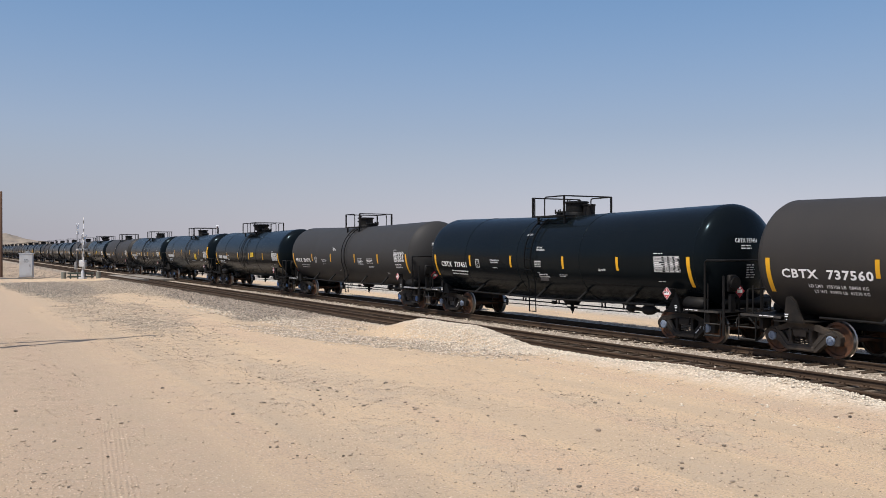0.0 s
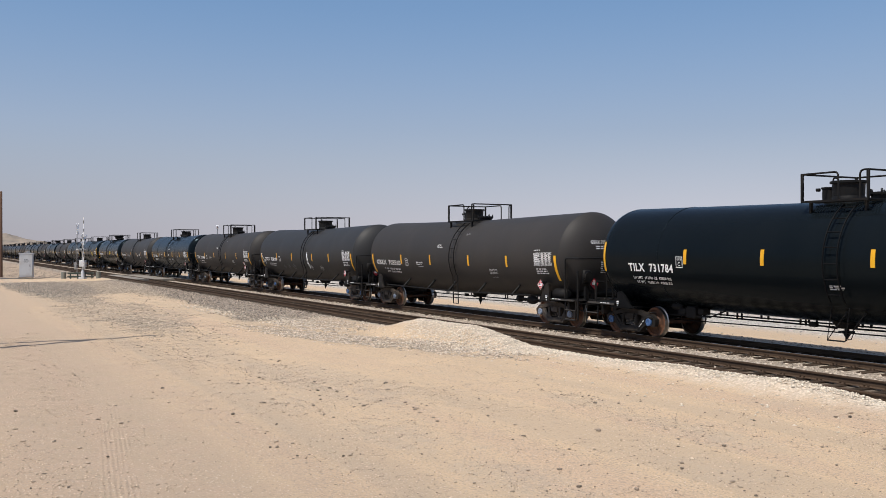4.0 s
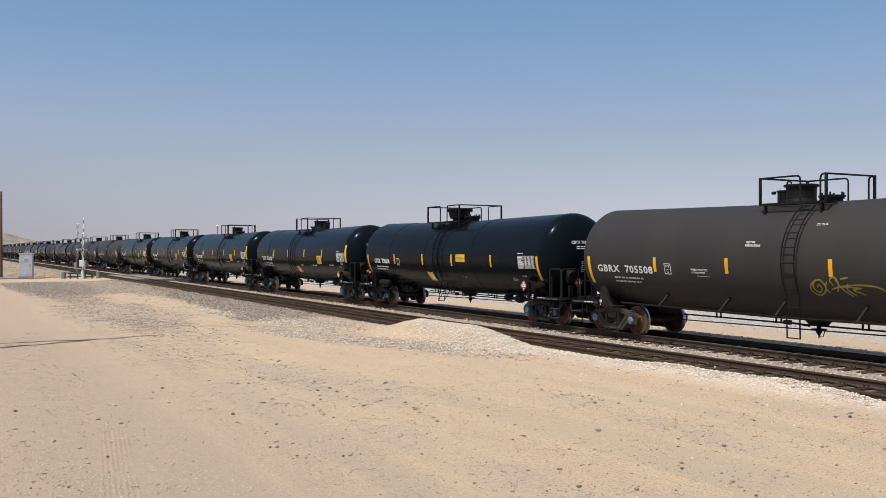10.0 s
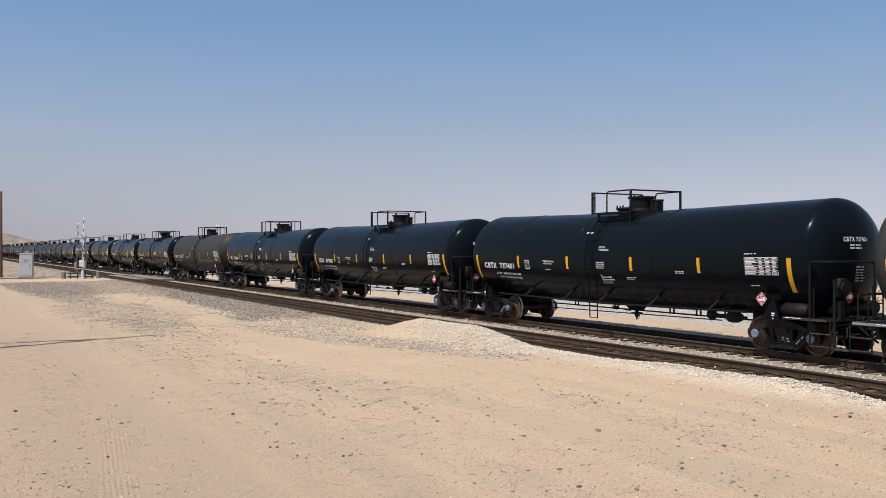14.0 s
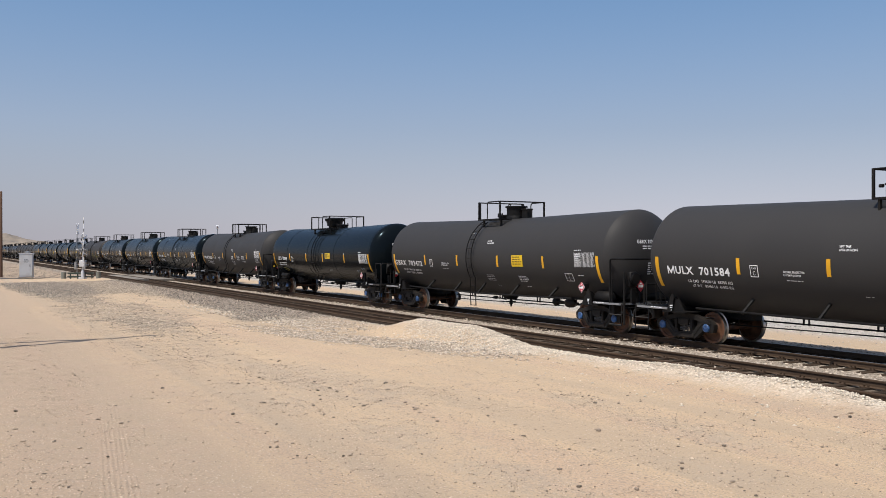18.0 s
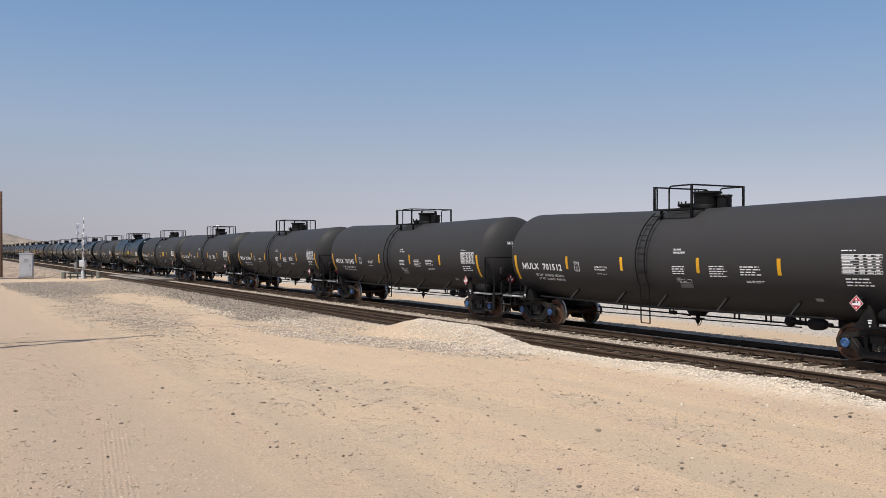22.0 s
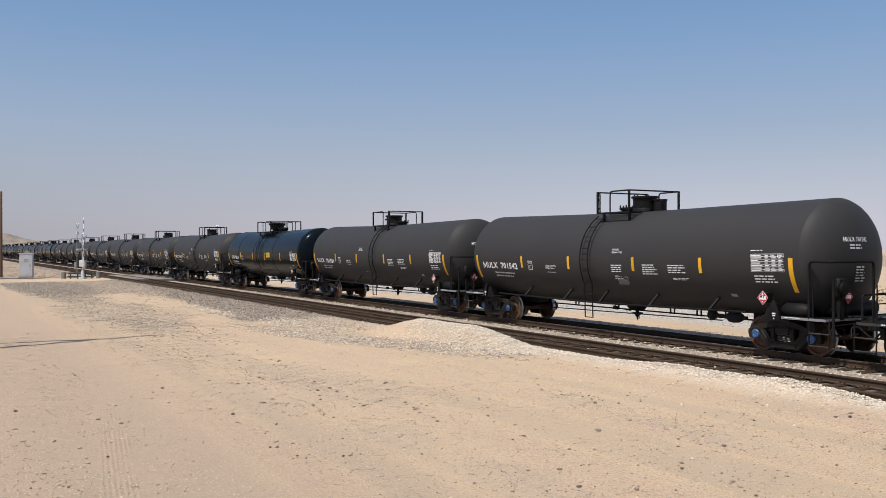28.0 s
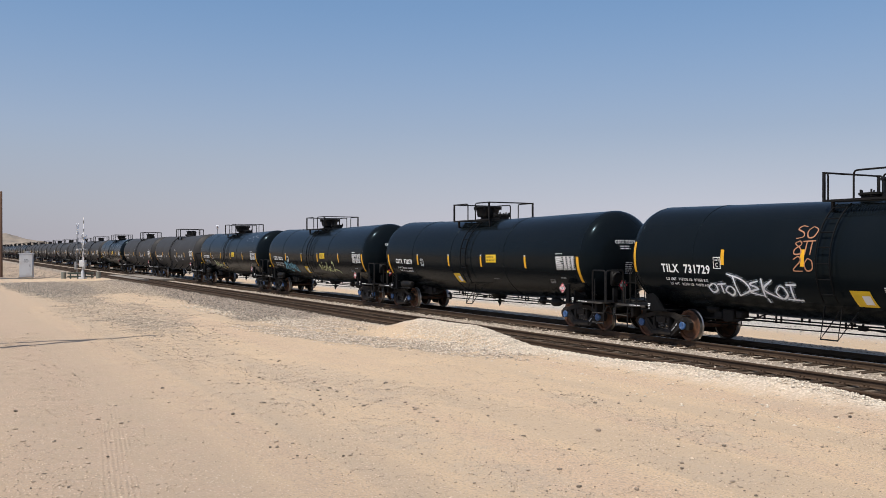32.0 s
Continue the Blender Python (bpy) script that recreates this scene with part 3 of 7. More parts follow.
TAG_BLUE = ("0,.35 .07,.2;0,.2 .07,.38;.035,.42 .035,.12;.10,.12 .12,.9;.05,.8 .16,.98 .21,.75 .12,.5 .25,.12;.37,.8 .27,.75 .25,.45 .34,.52;.25,.45 .24,.18 .38,.15;"
            ".40,.12 .42,.8 .48,.4 .54,.82 .57,.18;.60,.12 .66,.85 .73,.18;.58,.42 .73,.45;.75,.85 .76,.12;.87,.8 .77,.45 .89,.1;.93,.75 .87,.5 .89,.2 .95,.18 .98,.45 .93,.75;"
            ".80,.1 .92,.02 1.06,-.12;.30,1.0 .33,1.18 .36,1.02;.38,.04 .5,-.05 .56,.05")
TAG_NONE = ("0,.78 .08,.48 .17,.22;.0,.78 .035,.28;.17,.22 .145,1.0;.25,.62 .21,.42 .25,.25 .30,.4 .28,.62 .24,.6;.34,.2 .345,.68 .44,.1;.44,.1 .42,.55 .38,1.02;"
            ".57,.66 .49,.52 .56,.42 .46,.24 .61,.14;.66,.82 .72,1.02 .74,.5 .70,.1;.62,.18 .70,.3 .85,.28 .95,.14 1.0,-.08")
TAG_LIME = (".03,0 .1,.55;0,.98 .15,.72 .18,.5 .08,.4;.29,.72 .2,.57 .28,.45 .2,.25 .34,.3;.36,.12 .4,.8;.31,.86 .5,.6 .52,.3 .36,.12;.58,.8 .62,.08;.77,.52 .6,.35 .82,.22;"
            ".46,.35 .66,.44 .84,.3;.62,.08 .7,-.1 .86,-.25")
TAG_WHITE = (".08,.55 .03,.35 .06,.12 .12,.25 .12,.5 .08,.55;.14,.52 .25,.58;.19,.54 .18,.08;.27,.48 .22,.25 .27,.03 .32,.2 .31,.42 .27,.48;.36,0 .35,.98;.28,1.02 .45,.78 .5,.35 .36,.02;"
             ".62,.78 .52,.62 .6,.45 .5,.25 .64,.1;.66,.9 .64,.03;.77,.85 .66,.42 .81,0;.83,.62 .78,.3 .83,.03 .89,.25 .87,.57 .83,.62;.90,.67 1.01,.7;.95,.68 .94,.03;.87,.03 1.03,0;.66,0 .66,-.25")
TAG_ORANGE = ((".45,.95 .2,1 .05,.75 .35,.5 .4,.2 .05,.05;.75,.95 .55,.6 .65,.15 .9,.2 1,.7 .75,.95", 2.95), (".3,1 .1,.8 .35,.5 .4,.15 .1,.1 .1,.4 .4,.75 .3,1;.45,.95 1.05,1;.65,.95 .6,.05;.9,.97 .85,.05", 2.55),
              (".05,.8 .3,1 .4,.7 .05,.1 .5,.05;.75,.9 .6,.5 .7,.1 .95,.2 .95,.7 .75,.9", 2.15))
TAG_OLIVE = (".18,.9 .05,.72 0,.4 .1,.08 .22,.15 .3,.5 .22,.88 .1,.8 .06,.5 .14,.22 .22,.4 .18,.65 .13,.48;.34,.82 .3,.5 .36,.18;.45,.6 .4,.9 .5,1.02 .55,.7 .5,.28;.5,.92 .62,.4 .76,.05;"
             ".4,.4 .6,.56 .96,.5;.6,.95 .75,1.02;.72,.72 .7,.4 .83,.08;.95,.5 .8,.4 1.0,.15;.62,.6 .9,.66 1.2,.6 1.38,.35 1.36,.2")
TAG_EDGE = (".0,.95 .05,.7;.08,1 .12,.72;0,.97 .12,1;.03,.7 .15,.72;.3,.75 .18,.7 .2,.55 .3,.55;.3,.8 .33,.5;.38,.55 .5,.5;.43,.6 .45,.42;.62,.45 .5,.42 .52,.25 .64,.28 .62,.36;"
            ".7,.4 .95,.05;.95,.4 .65,.02;.1,.2 .3,.25 .5,.1 .7,0")
TAG_TALL = (".3,1 .1,.8 .5,.88 .2,.7 .6,.78;.45,1.0 .5,.66;.1,.62 .5,.68 .2,.52 .7,.6 .4,.46;.2,.42 .3,.3 .6,.44 .5,.28 .9,.38;.4,.26 .7,.12 .9,.28;.6,.14 .7,0 1,.1;.95,.12 1.0,.05")
TAG_CHALK = ".1,.7 0,.4 .2,.2 .3,.6 .15,.8;.3,.2 .4,.8 .5,.3 .6,.8;.6,.3 .75,.6 .8,.2 .95,.5;.2,.1 .5,.0 .8,.15;.45,.45 .7,.5 .9,.25"


# ---- ground ----
def bump01(v, a, b, soft):
    """1 between a and b, falling off over soft on both sides."""
    return np.clip((v - a) / soft + 1, 0, 1) * np.clip((b - v) / soft + 1, 0, 1)


def smooth_noise(x, y, scale, seed):
    """Cheap rolling noise from a few crossed waves."""
    rnd = np.random.RandomState(seed)
    out = 0
    for i in range(7):
        a, k, ph = rnd.uniform(0, 6.28), rnd.uniform(0.6, 2.2) / scale, rnd.uniform(0, 6.28)
        out = out + np.sin((x * math.cos(a) + y * math.sin(a)) * k * 2 * math.pi + ph) / 7
    return out


def ground_z(x, y):
    """Height of the ground: a level bed under the tracks, a spilled bank of stones over the near rail, sand before it."""
    s = -x
    z = -0.30 + 0.05 * smooth_noise(x, y, 9.0, 3) + 0.026 * smooth_noise(x, y, 2.2, 4) + 0.012 * smooth_noise(x * 0.7, y, 0.8, 9)
    bed = np.clip((y - 12.6) / 2.2, 0, 1)
    bed = bed * bed * (3 - 2 * bed) * np.clip((30 - y) / 4.0, 0, 1)
    z = z * (1 - bed) + bed * -0.202
    # banks of stone spilled against the near rail
    wav = 0.35 * smooth_noise(x, y * 0, 5.0, 8)
    for a, b, soft, crest, top, wide in ((25.0, 28.4, 3.1, 14.85, 0.45, 0.85), (13.0, 16.0, 3.0, 15.0, 0.20, 0.40), (6.0, 12.0, 3.0, 14.9, 0.085, 0.5), (35, 60, 6.0, 14.0, 0.03, 0.6)):
        k = bump01(s, a, b, soft)
        k = k * k * (3 - 2 * k)
        z = z + k * (top + 0.03 * smooth_noise(x, y, 1.3, 5)) * np.exp(-((y - crest - 0.25 * wav) / wide) ** 2)
    # soil and stones packed against the near rail bury the tie ends
    z = z + 0.062 * bump01(s, 18.5, 22.5, 1.5) * bump01(y, 14.75, 15.2, 0.3)
    z = z + np.where((y > 13) & (y < 25), 0.014 * smooth_noise(x, y, 0.5, 6), 0)
    return z


def blob(x, y, cx, cy, rx, ry, slant=0.0, ragged=0.35):
    """A patch on the ground with a soft, uneven edge: 1 inside, 0 outside."""
    d = np.sqrt(((x - cx) / rx) ** 2 + ((y - cy - slant * (x - cx)) / ry) ** 2)
    d = d + ragged * smooth_noise(x * 0.6, y, min(rx, ry) * 1.1, 70 + int(abs(cx))) + 0.5 * ragged * smooth_noise(x, y, min(rx, ry) * 0.4, 90 + int(abs(cx)))
    return np.clip((1.3 - d) / 0.6, 0, 1)


def shoulder_edge(x):
    """Where the dark ballast shoulder of the near track ends towards the sand."""
    return 10.2 + 0.095 * np.clip(-x - 35.6, 0, 40) + 0.5 * smooth_noise(x, x * 0, 3.0, 75)


def gravel_fan(x, y):
    """Coarse gravel spread from the foot of the spilled bank."""
    return np.maximum(blob(x, y, -27.6, 12.1, 6.6, 1.0, 0.25), 0.8 * blob(x, y, -34.0, 13.0, 3.2, 1.3))


def gravel_cover(x, y):
    """How thickly loose gravel covers the ground before the near track."""
    s = -x
    ragged = 0.8 * smooth_noise(x, y, 4.0, 72) + 0.5 * smooth_noise(x, y, 1.4, 73)
    belt = np.clip((y + 0.055 * s - 8.2 + ragged) / 1.3, 0, 1) * np.clip((s - 49) / 6, 0, 1) * np.clip((93.5 - s) / 2, 0, 1)
    belt = belt * (1 - 0.85 * blob(x, y, -56.5, 10.4, 9.0, 2.1, 0.02))
    middle = 0.62 * blob(x, y, -45.5, 7.5, 10.5, 2.6, -0.02) + 0.34 * blob(x, y, -35.0, 7.4, 7.0, 1.7)
    side = np.clip((y - shoulder_edge(x) + 0.5 * ragged) / 0.9, 0, 1) * np.clip((s - 35.6 + ragged) / 1.6, 0, 1) * np.clip((93.5 - s) / 2, 0, 1)
    pale_edge = 0.75 * blob(x, y, -45.0, 11.6, 4.5, 0.5, 0.02)
    fan = 0.7 * gravel_fan(x, y)
    return np.clip(np.maximum.reduce([belt, middle, np.maximum(side - pale_edge, 0), fan]), 0, 1) * (y < 15.2)


def dark_cover(x, y):
    """Where the gravel is dark: the grey belt towards the road and the shoulder of the near track."""
    s = -x
    grey = blob(x, y, -80.0, 6.5, 17.0, 3.6)
    side = np.clip((y - shoulder_edge(x)) / 0.8, 0, 1) * np.clip((s - 36) / 3, 0, 1)
    return np.maximum(grey, side)


def fines_cover(x, y):
    """Greyish dusty patches thick with small stones on the open sand."""
    out = 0
    for cx, cy, rx, ry, k in ((-19.6, 7.6, 4.2, 1.2, 1.0), (-18.0, 5.9, 2.6, 0.7, 0.8), (-13.4, 6.3, 1.5, 0.8, 0.9), (-10.0, 6.6, 1.3, 0.7, 0.9), (-14.6, 11.2, 1.3, 0.5, 0.9), (-12.1, 11.0, 1.0, 0.4, 0.8),
                              (-10.5, 10.8, 1.2, 0.6, 0.9), (-11.4, 14.0, 1.6, 0.5, 0.8), (-16.6, 9.2, 2.6, 0.9, 0.55), (-26.5, 6.3, 4.5, 1.0, 0.6), (-9.0, 9.2, 1.2, 0.7, 0.7), (-29.3, 11.7, 5.2, 0.9, 0.35), (-11.2, 2.3, 2.0, 0.5, 0.5)):
        out = np.maximum(out, k * blob(x, y, cx, cy, rx, ry, 0.27 if cx == -29.3 else 0.05))
    return out


def spread(lo, hi, step, far, grow=1.35):
    """Even steps from lo to hi, then ever longer ones out to far on both sides."""
    mid = list(np.arange(lo, hi + step / 2, step))
    d, v = step, hi
    out = []
    while v < far:
        d *= grow
        v += d
        out.append(v)
    d, v = step, lo
    left = []
    while v > -far:
        d *= grow
        v -= d
        left.append(v)
    return np.array(left[::-1] + mid + out)


gx, gy = spread(-96, 4, 0.25, 3500), spread(0.5, 27, 0.17, 3500)
GX, GY = np.meshgrid(gx, gy)
GZ = ground_z(GX, GY)
me = bpy.data.meshes.new("ground")
nx, ny = len(gx), len(gy)
idx = np.arange(nx * ny).reshape(ny, nx)
quads = np.stack([idx[:-1, :-1], idx[:-1, 1:], idx[1:, 1:], idx[1:, :-1]], -1).reshape(-1, 4)
me.from_pydata(np.stack([GX, GY, GZ], -1).reshape(-1, 3).tolist(), [], quads.tolist())
me.polygons.foreach_set("use_smooth", [True] * len(me.polygons))
me.materials.append(GROUND)
for name, cover_of in (("gravel", gravel_cover), ("dark", dark_cover), ("fines", fines_cover)):
    me.attributes.new(name, "FLOAT", "POINT").data.foreach_set("value", cover_of(GX, GY).reshape(-1).astype(np.float32))
tagged(place("ground", me), "pale desert sand with scattered stones beside the railway", "ground", kind="structure")


# ---- far hills ----
def hills():
    xs, ys = np.linspace(-1500, -1150, 70), np.linspace(-420, 190, 130)
    X, Y = np.meshgrid(xs, ys)
    edge = np.clip((172 - Y) / 150, 0, 1) ** 0.8
    Z = 34 * edge * np.exp(-((X + 1340) / 105) ** 2) * (1 + 0.24 * smooth_noise(X, Y, 120, 21) + 0.16 * smooth_noise(X, Y, 40, 22) + 0.10 * smooth_noise(X, Y, 17, 23)) - 1.2
    me = bpy.data.meshes.new("hill")
    i = np.arange(X.size).reshape(X.shape)
    q = np.stack([i[:-1, :-1], i[:-1, 1:], i[1:, 1:], i[1:, :-1]], -1).reshape(-1, 4)
    me.from_pydata(np.stack([X, Y, Z], -1).reshape(-1, 3).tolist(), [], q.tolist())
    me.polygons.foreach_set("use_smooth", [True] * len(me.polygons))
    me.materials.append(HILLSAND)
    tagged(place("hill", me), "low sandy desert hill with dark scrub in the haze", "hill", kind="structure")


hills()


# ---- track ----
def rail_profile():
    half = [(0.068, -0.165), (0.068, -0.155), (0.012, -0.135), (0.009, -0.045), (0.035, -0.036), (0.036, -0.008), (0.028, 0.0)]
    return [(y, z) for y, z in half] + [(-y, z) for y, z in half[::-1]]


def rail_mesh(x0, x1):
    bm = bmesh.new()
    prof = rail_profile()
    rings = [[bm.verts.new((x, y, z)) for y, z in prof] for x in np.linspace(x0, x1, 30)]
    for a, b in zip(rings, rings[1:]):
        for k in range(len(prof)):
            bm.faces.new((a[k], b[k], b[(k + 1) % len(prof)], a[(k + 1) % len(prof)]))
    return finish(bm, "rail", RAIL, 30)


def railway():
    rail, bm = rail_mesh(-900, 120), bmesh.new()
    box(bm, -900, 120, -0.024, 0.024, 0.0, 0.003)
    head = finish(bm, "rail_head", RAILTOP)
    dull_head = head.copy()
    dull_head.materials[0] = RAIL
    for name, yc, words in (("near_track", NEAR_Y, "empty railway track of rusty rails on timber ties, partly buried by stones"),
                            ("train_track", TRACK_Y, "railway track of worn rails on timber ties under the train")):
        tr = thing(name, words, "railway track", "railway tracks", pose(0, yc, 0), "structure")
        for y in (-0.7545, 0.7545):
            r = place("rail", rail, tr, pose(0, y, 0))
            place("rail_head", head if yc > 18 else dull_head, r, None, "polished steel running surface" if yc > 18 else "rusty running surface")
        rnd = random.Random(11 if yc < 18 else 12)
        shapes = []
        for i in range(5):
            bm = bmesh.new()
            w, e = rnd.uniform(0.105, 0.125), rnd.uniform(1.24, 1.34)
            box(bm, -w, w, -e, e, -0.34, -0.168 + rnd.uniform(-0.012, 0.0), 0.012)
            shapes.append(finish(bm, "tie", TIE))
        bm = bmesh.new()
        for y in (-0.7545, 0.7545):
            box(bm, -0.09, 0.09, y - 0.17, y + 0.17, -0.168, -0.152)
            for dx in (-0.05, 0.05):
                for dy in (-0.095, 0.095):
                    box(bm, dx - 0.016, dx + 0.016, y + dy - 0.016, y + dy + 0.016, -0.152, -0.115)
        plates = finish(bm, "tie_plates", RAIL)
        bmf = bmesh.new()
        for i in range(900):
            x = 8.0 - 0.535 * i
            if i < 240:
                t = place("tie", rnd.choice(shapes), tr, pose(x + rnd.uniform(-0.03, 0.03), rnd.uniform(-0.05, 0.05), 0, 0, 0, rnd.uniform(-1.5, 1.5)))
                if i < 60:
                    place("tie_plates", plates, t)
            else:
                box(bmf, x - 0.115, x + 0.115, -1.29, 1.29, -0.34, -0.172)
        tagged(part("far_ties", bmf, TIE, tr), "distant timber ties", kind="stuff")


railway()


# ---- stones ----
def stones(name, pos, size, mat, label, faces=20, seed=1, flat=0.7):
    """Many loose stones as one mesh: pos n x 3, size n."""
    rnd = np.random.RandomState(seed)
    n = len(pos)
    if faces == 20:
        g = (1 + 5 ** 0.5) / 2
        base = np.array([(-1, g, 0), (1, g, 0), (-1, -g, 0), (1, -g, 0), (0, -1, g), (0, 1, g), (0, -1, -g), (0, 1, -g), (g, 0, -1), (g, 0, 1), (-g, 0, -1), (-g, 0, 1)]) / 1.9
        tri = np.array("0 11 5 0 5 1 0 1 7 0 7 10 0 10 11 1 5 9 5 11 4 11 10 2 10 7 6 7 1 8 3 9 4 3 4 2 3 2 6 3 6 8 3 8 9 4 9 5 2 4 11 6 2 10 8 6 7 9 8 1".split(), int).reshape(-1, 3)
    else:
        base = np.array([(1, 0, 0), (-1, 0, 0), (0, 1, 0), (0, -1, 0), (0, 0, 1), (0, 0, -1)], float)
        tri = np.array("0 2 4 2 1 4 1 3 4 3 0 4 2 0 5 1 2 5 3 1 5 0 3 5".split(), int).reshape(-1, 3)
    k = len(base)
    v = base[None] * (1 + rnd.uniform(-0.28, 0.28, (n, k, 3)))
    v = v * (size[:, None, None] * rnd.uniform(0.7, 1.3, (n, 1, 3)) * np.array([1, 1, flat]))
    a = rnd.uniform(0, 6.283, n)
    c, s = np.cos(a)[:, None], np.sin(a)[:, None]
    v = np.stack([v[..., 0] * c - v[..., 1] * s, v[..., 0] * s + v[..., 1] * c, v[..., 2]], -1) + pos[:, None]
    f = (tri[None] + (np.arange(n) * k)[:, None, None]).reshape(-1, 3)
    me = bpy.data.meshes.new(name)
    me.vertices.add(n * k)
    me.vertices.foreach_set("co", v.reshape(-1))
    me.loops.add(f.size)
    me.loops.foreach_set("vertex_index", f.reshape(-1).astype(np.int32))
    me.polygons.add(len(f))
    me.polygons.foreach_set("loop_start", np.arange(0, f.size, 3, dtype=np.int32))
    me.update(calc_edges=True)
    me.materials.append(mat)
    return tagged(place(name, me), label, "stones", kind="stuff")


def scatter(n, x0, x1, y0, y1, lo, hi, seed, keep=None, power=1.0, sink=0.25):
    """Places and sizes on the ground, denser towards x1."""
    rnd = np.random.RandomState(seed)
    x = x1 - (x1 - x0) * rnd.uniform(0, 1, n) ** power
    y = rnd.uniform(y0, y1, n)
    size = lo + (hi - lo) * rnd.uniform(0, 1, n) ** 3
    if keep is not None:
        m = keep(x, y, rnd)
        x, y, size = x[m], y[m], size[m]
    return np.stack([x, y, ground_z(x, y) + size * sink], -1), size


def off_rails(x, y, rnd):
    ok = np.ones(len(x), bool)
    for yc in (NEAR_Y - 0.7545, NEAR_Y + 0.7545, TRACK_Y - 0.7545, TRACK_Y + 0.7545):
        ok &= (np.abs(y - yc) > 0.10) | (y < 15.6)
    on_tie = (np.abs(((8.0 - x + 0.2675) % 0.535) - 0.2675) < 0.12) & ((np.abs(y - NEAR_Y) < 1.25) | (np.abs(y - TRACK_Y) < 1.25)) & (x < 8)
    ok &= ~(on_tie & (rnd.uniform(0, 1, len(x)) < 0.86))
    return ok


def bank(x, y, rnd):
    s = -x
    edge = np.where((s > 22.8) & (s < 31), 15.9, np.where(s <= 22.8, 15.28, 14.75))
    mound = bump01(s, 22.6, 26.8, 3.0)
    start = 14.42 - 1.65 * mound + 0.5 * bump01(s, 29.0, 31.0, 1.0) + 0.25 * smooth_noise(x, y, 2.0, 61)
    w = (0.012 + 0.988 * np.clip((y - start - 0.12) / (0.45 + 0.9 * mound), 0, 1) ** 1.3) * (y < edge + rnd.uniform(-0.15, 0.15, len(x)))
    return rnd.uniform(0, 1, len(x)) < w


def inside_near(x, y, rnd):
    """Few stones lie between the near rails, many beyond them."""
    return off_rails(x, y, rnd) & ((y > NEAR_Y + 0.85) | (rnd.uniform(0, 1, len(x)) < 0.10))


p, s_ = scatter(46000, -62, 1, 15.0, 23.4, 0.013, 0.046, 31, inside_near, 1.25, 0.1)
stones("track_ballast", p, s_, BALLAST, "pale crushed stone ballast between the rails", 20, 1)
p, s_ = scatter(115000, -38, -1, 12.4, 16.0, 0.010, 0.040, 32, bank, 1.0, 0.15)
stones("bank_gravel", p, s_, WHITEROCK, "white broken stone spilled against the near rail", 8, 2)


def stony(seed, few, many, scale=3.0):
    """Thinly strewn stones, thick in the dusty patches; the packed lane and the smooth sand stay nearly bare."""
    def keep(x, y, r):
        lumps = np.clip(0.45 + 1.2 * smooth_noise(x * 0.5, y, scale, seed + 7) + 0.8 * smooth_noise(x, y, scale / 4, seed + 9), 0, 1)
        lane = 1 - 0.8 * bump01(y + 0.25 * smooth_noise(x, y, 5.0, 77), 3.1, 4.0, 0.4)
        smooth = 1 - 0.75 * np.maximum(blob(x, y, -26.0, 9.6, 8.0, 1.9, 0.05), blob(x, y, -17.0, 12.9, 4.0, 1.0, 0.05))
        return r.uniform(0, 1, len(x)) < (few * lumps * smooth + many * fines_cover(x, y) * (0.3 + 0.7 * lumps)) * lane
    return keep


def covered(cover_of, gain=1.0):
    return lambda x, y, r: r.uniform(0, 1, len(x)) < gain * cover_of(x, y) * np.clip(0.6 + 1.0 * smooth_noise(x, y, 1.1, 79), 0.1, 1)


def dark_gravel(x, y):
    return gravel_cover(x, y) * dark_cover(x, y)


def pale_gravel(x, y):
    return gravel_cover(x, y) * (1 - 0.55 * dark_cover(x, y))


p, s_ = scatter(260000, -36, 0, -0.5, 14.4, 0.004, 0.019, 33, stony(41, 0.62, 0.45), 1.0, 0.2)
stones("sand_pebbles", p, s_, PALEROCK, "small pale pebbles lying on the sand", 8, 3)
p, s_ = scatter(160000, -36, 0, -0.5, 14.4, 0.004, 0.019, 34, stony(42, 0.20, 0.45, 4.0), 1.0, 0.2)
stones("dark_pebbles", p, s_, GREYROCK, "dark stones scattered over the sand", 8, 4, 0.55)
p, s_ = scatter(12000, -38, 0, -0.5, 14.4, 0.009, 0.042, 38, stony(43, 0.34, 0.55, 4.0), 1.0, 0.25)
stones("loose_stones", p, s_, BROWNROCK, "loose brown stones scattered over the sand", 20, 8, 0.5)
p, s_ = scatter(1800, -36, 0, -0.5, 13.0, 0.014, 0.038, 48, stony(44, 0.25, 0.6, 4.0), 1.0, 0.25)
stones("loose_pale_stones", p, s_, PALEROCK, "loose pale stones scattered over the sand", 20, 11, 0.55)
p, s_ = scatter(90000, -94, -26, 3.0, 15.0, 0.014, 0.050, 35, covered(dark_gravel), 0.9, 0.3)
stones("belt_gravel", p, s_, GRAVEL, "grey gravel in a belt along the line", 8, 5)
p, s_ = scatter(90000, -94, -24, 3.5, 14.8, 0.012, 0.048, 37, covered(pale_gravel, 0.9), 0.9, 0.3)
stones("belt_pale_gravel", p, s_, BELTROCK, "buff gravel in a belt along the line", 8, 7)
p, s_ = scatter(50000, -93, -35, 11.0, 15.0, 0.010, 0.042, 39, covered(dark_gravel), 0.9, 0.3)
stones("shoulder_gravel", p, s_, DARKROCK, "dark brown gravel on the shoulder of the near track", 8, 9)
p, s_ = scatter(60000, -40, -19, 9.5, 15.2, 0.010, 0.042, 50, covered(gravel_fan, 0.95), 1.0, 0.25)
stones("fan_gravel", p, s_, FANROCK, "beige grey gravel spread from the stone bank", 8, 13)
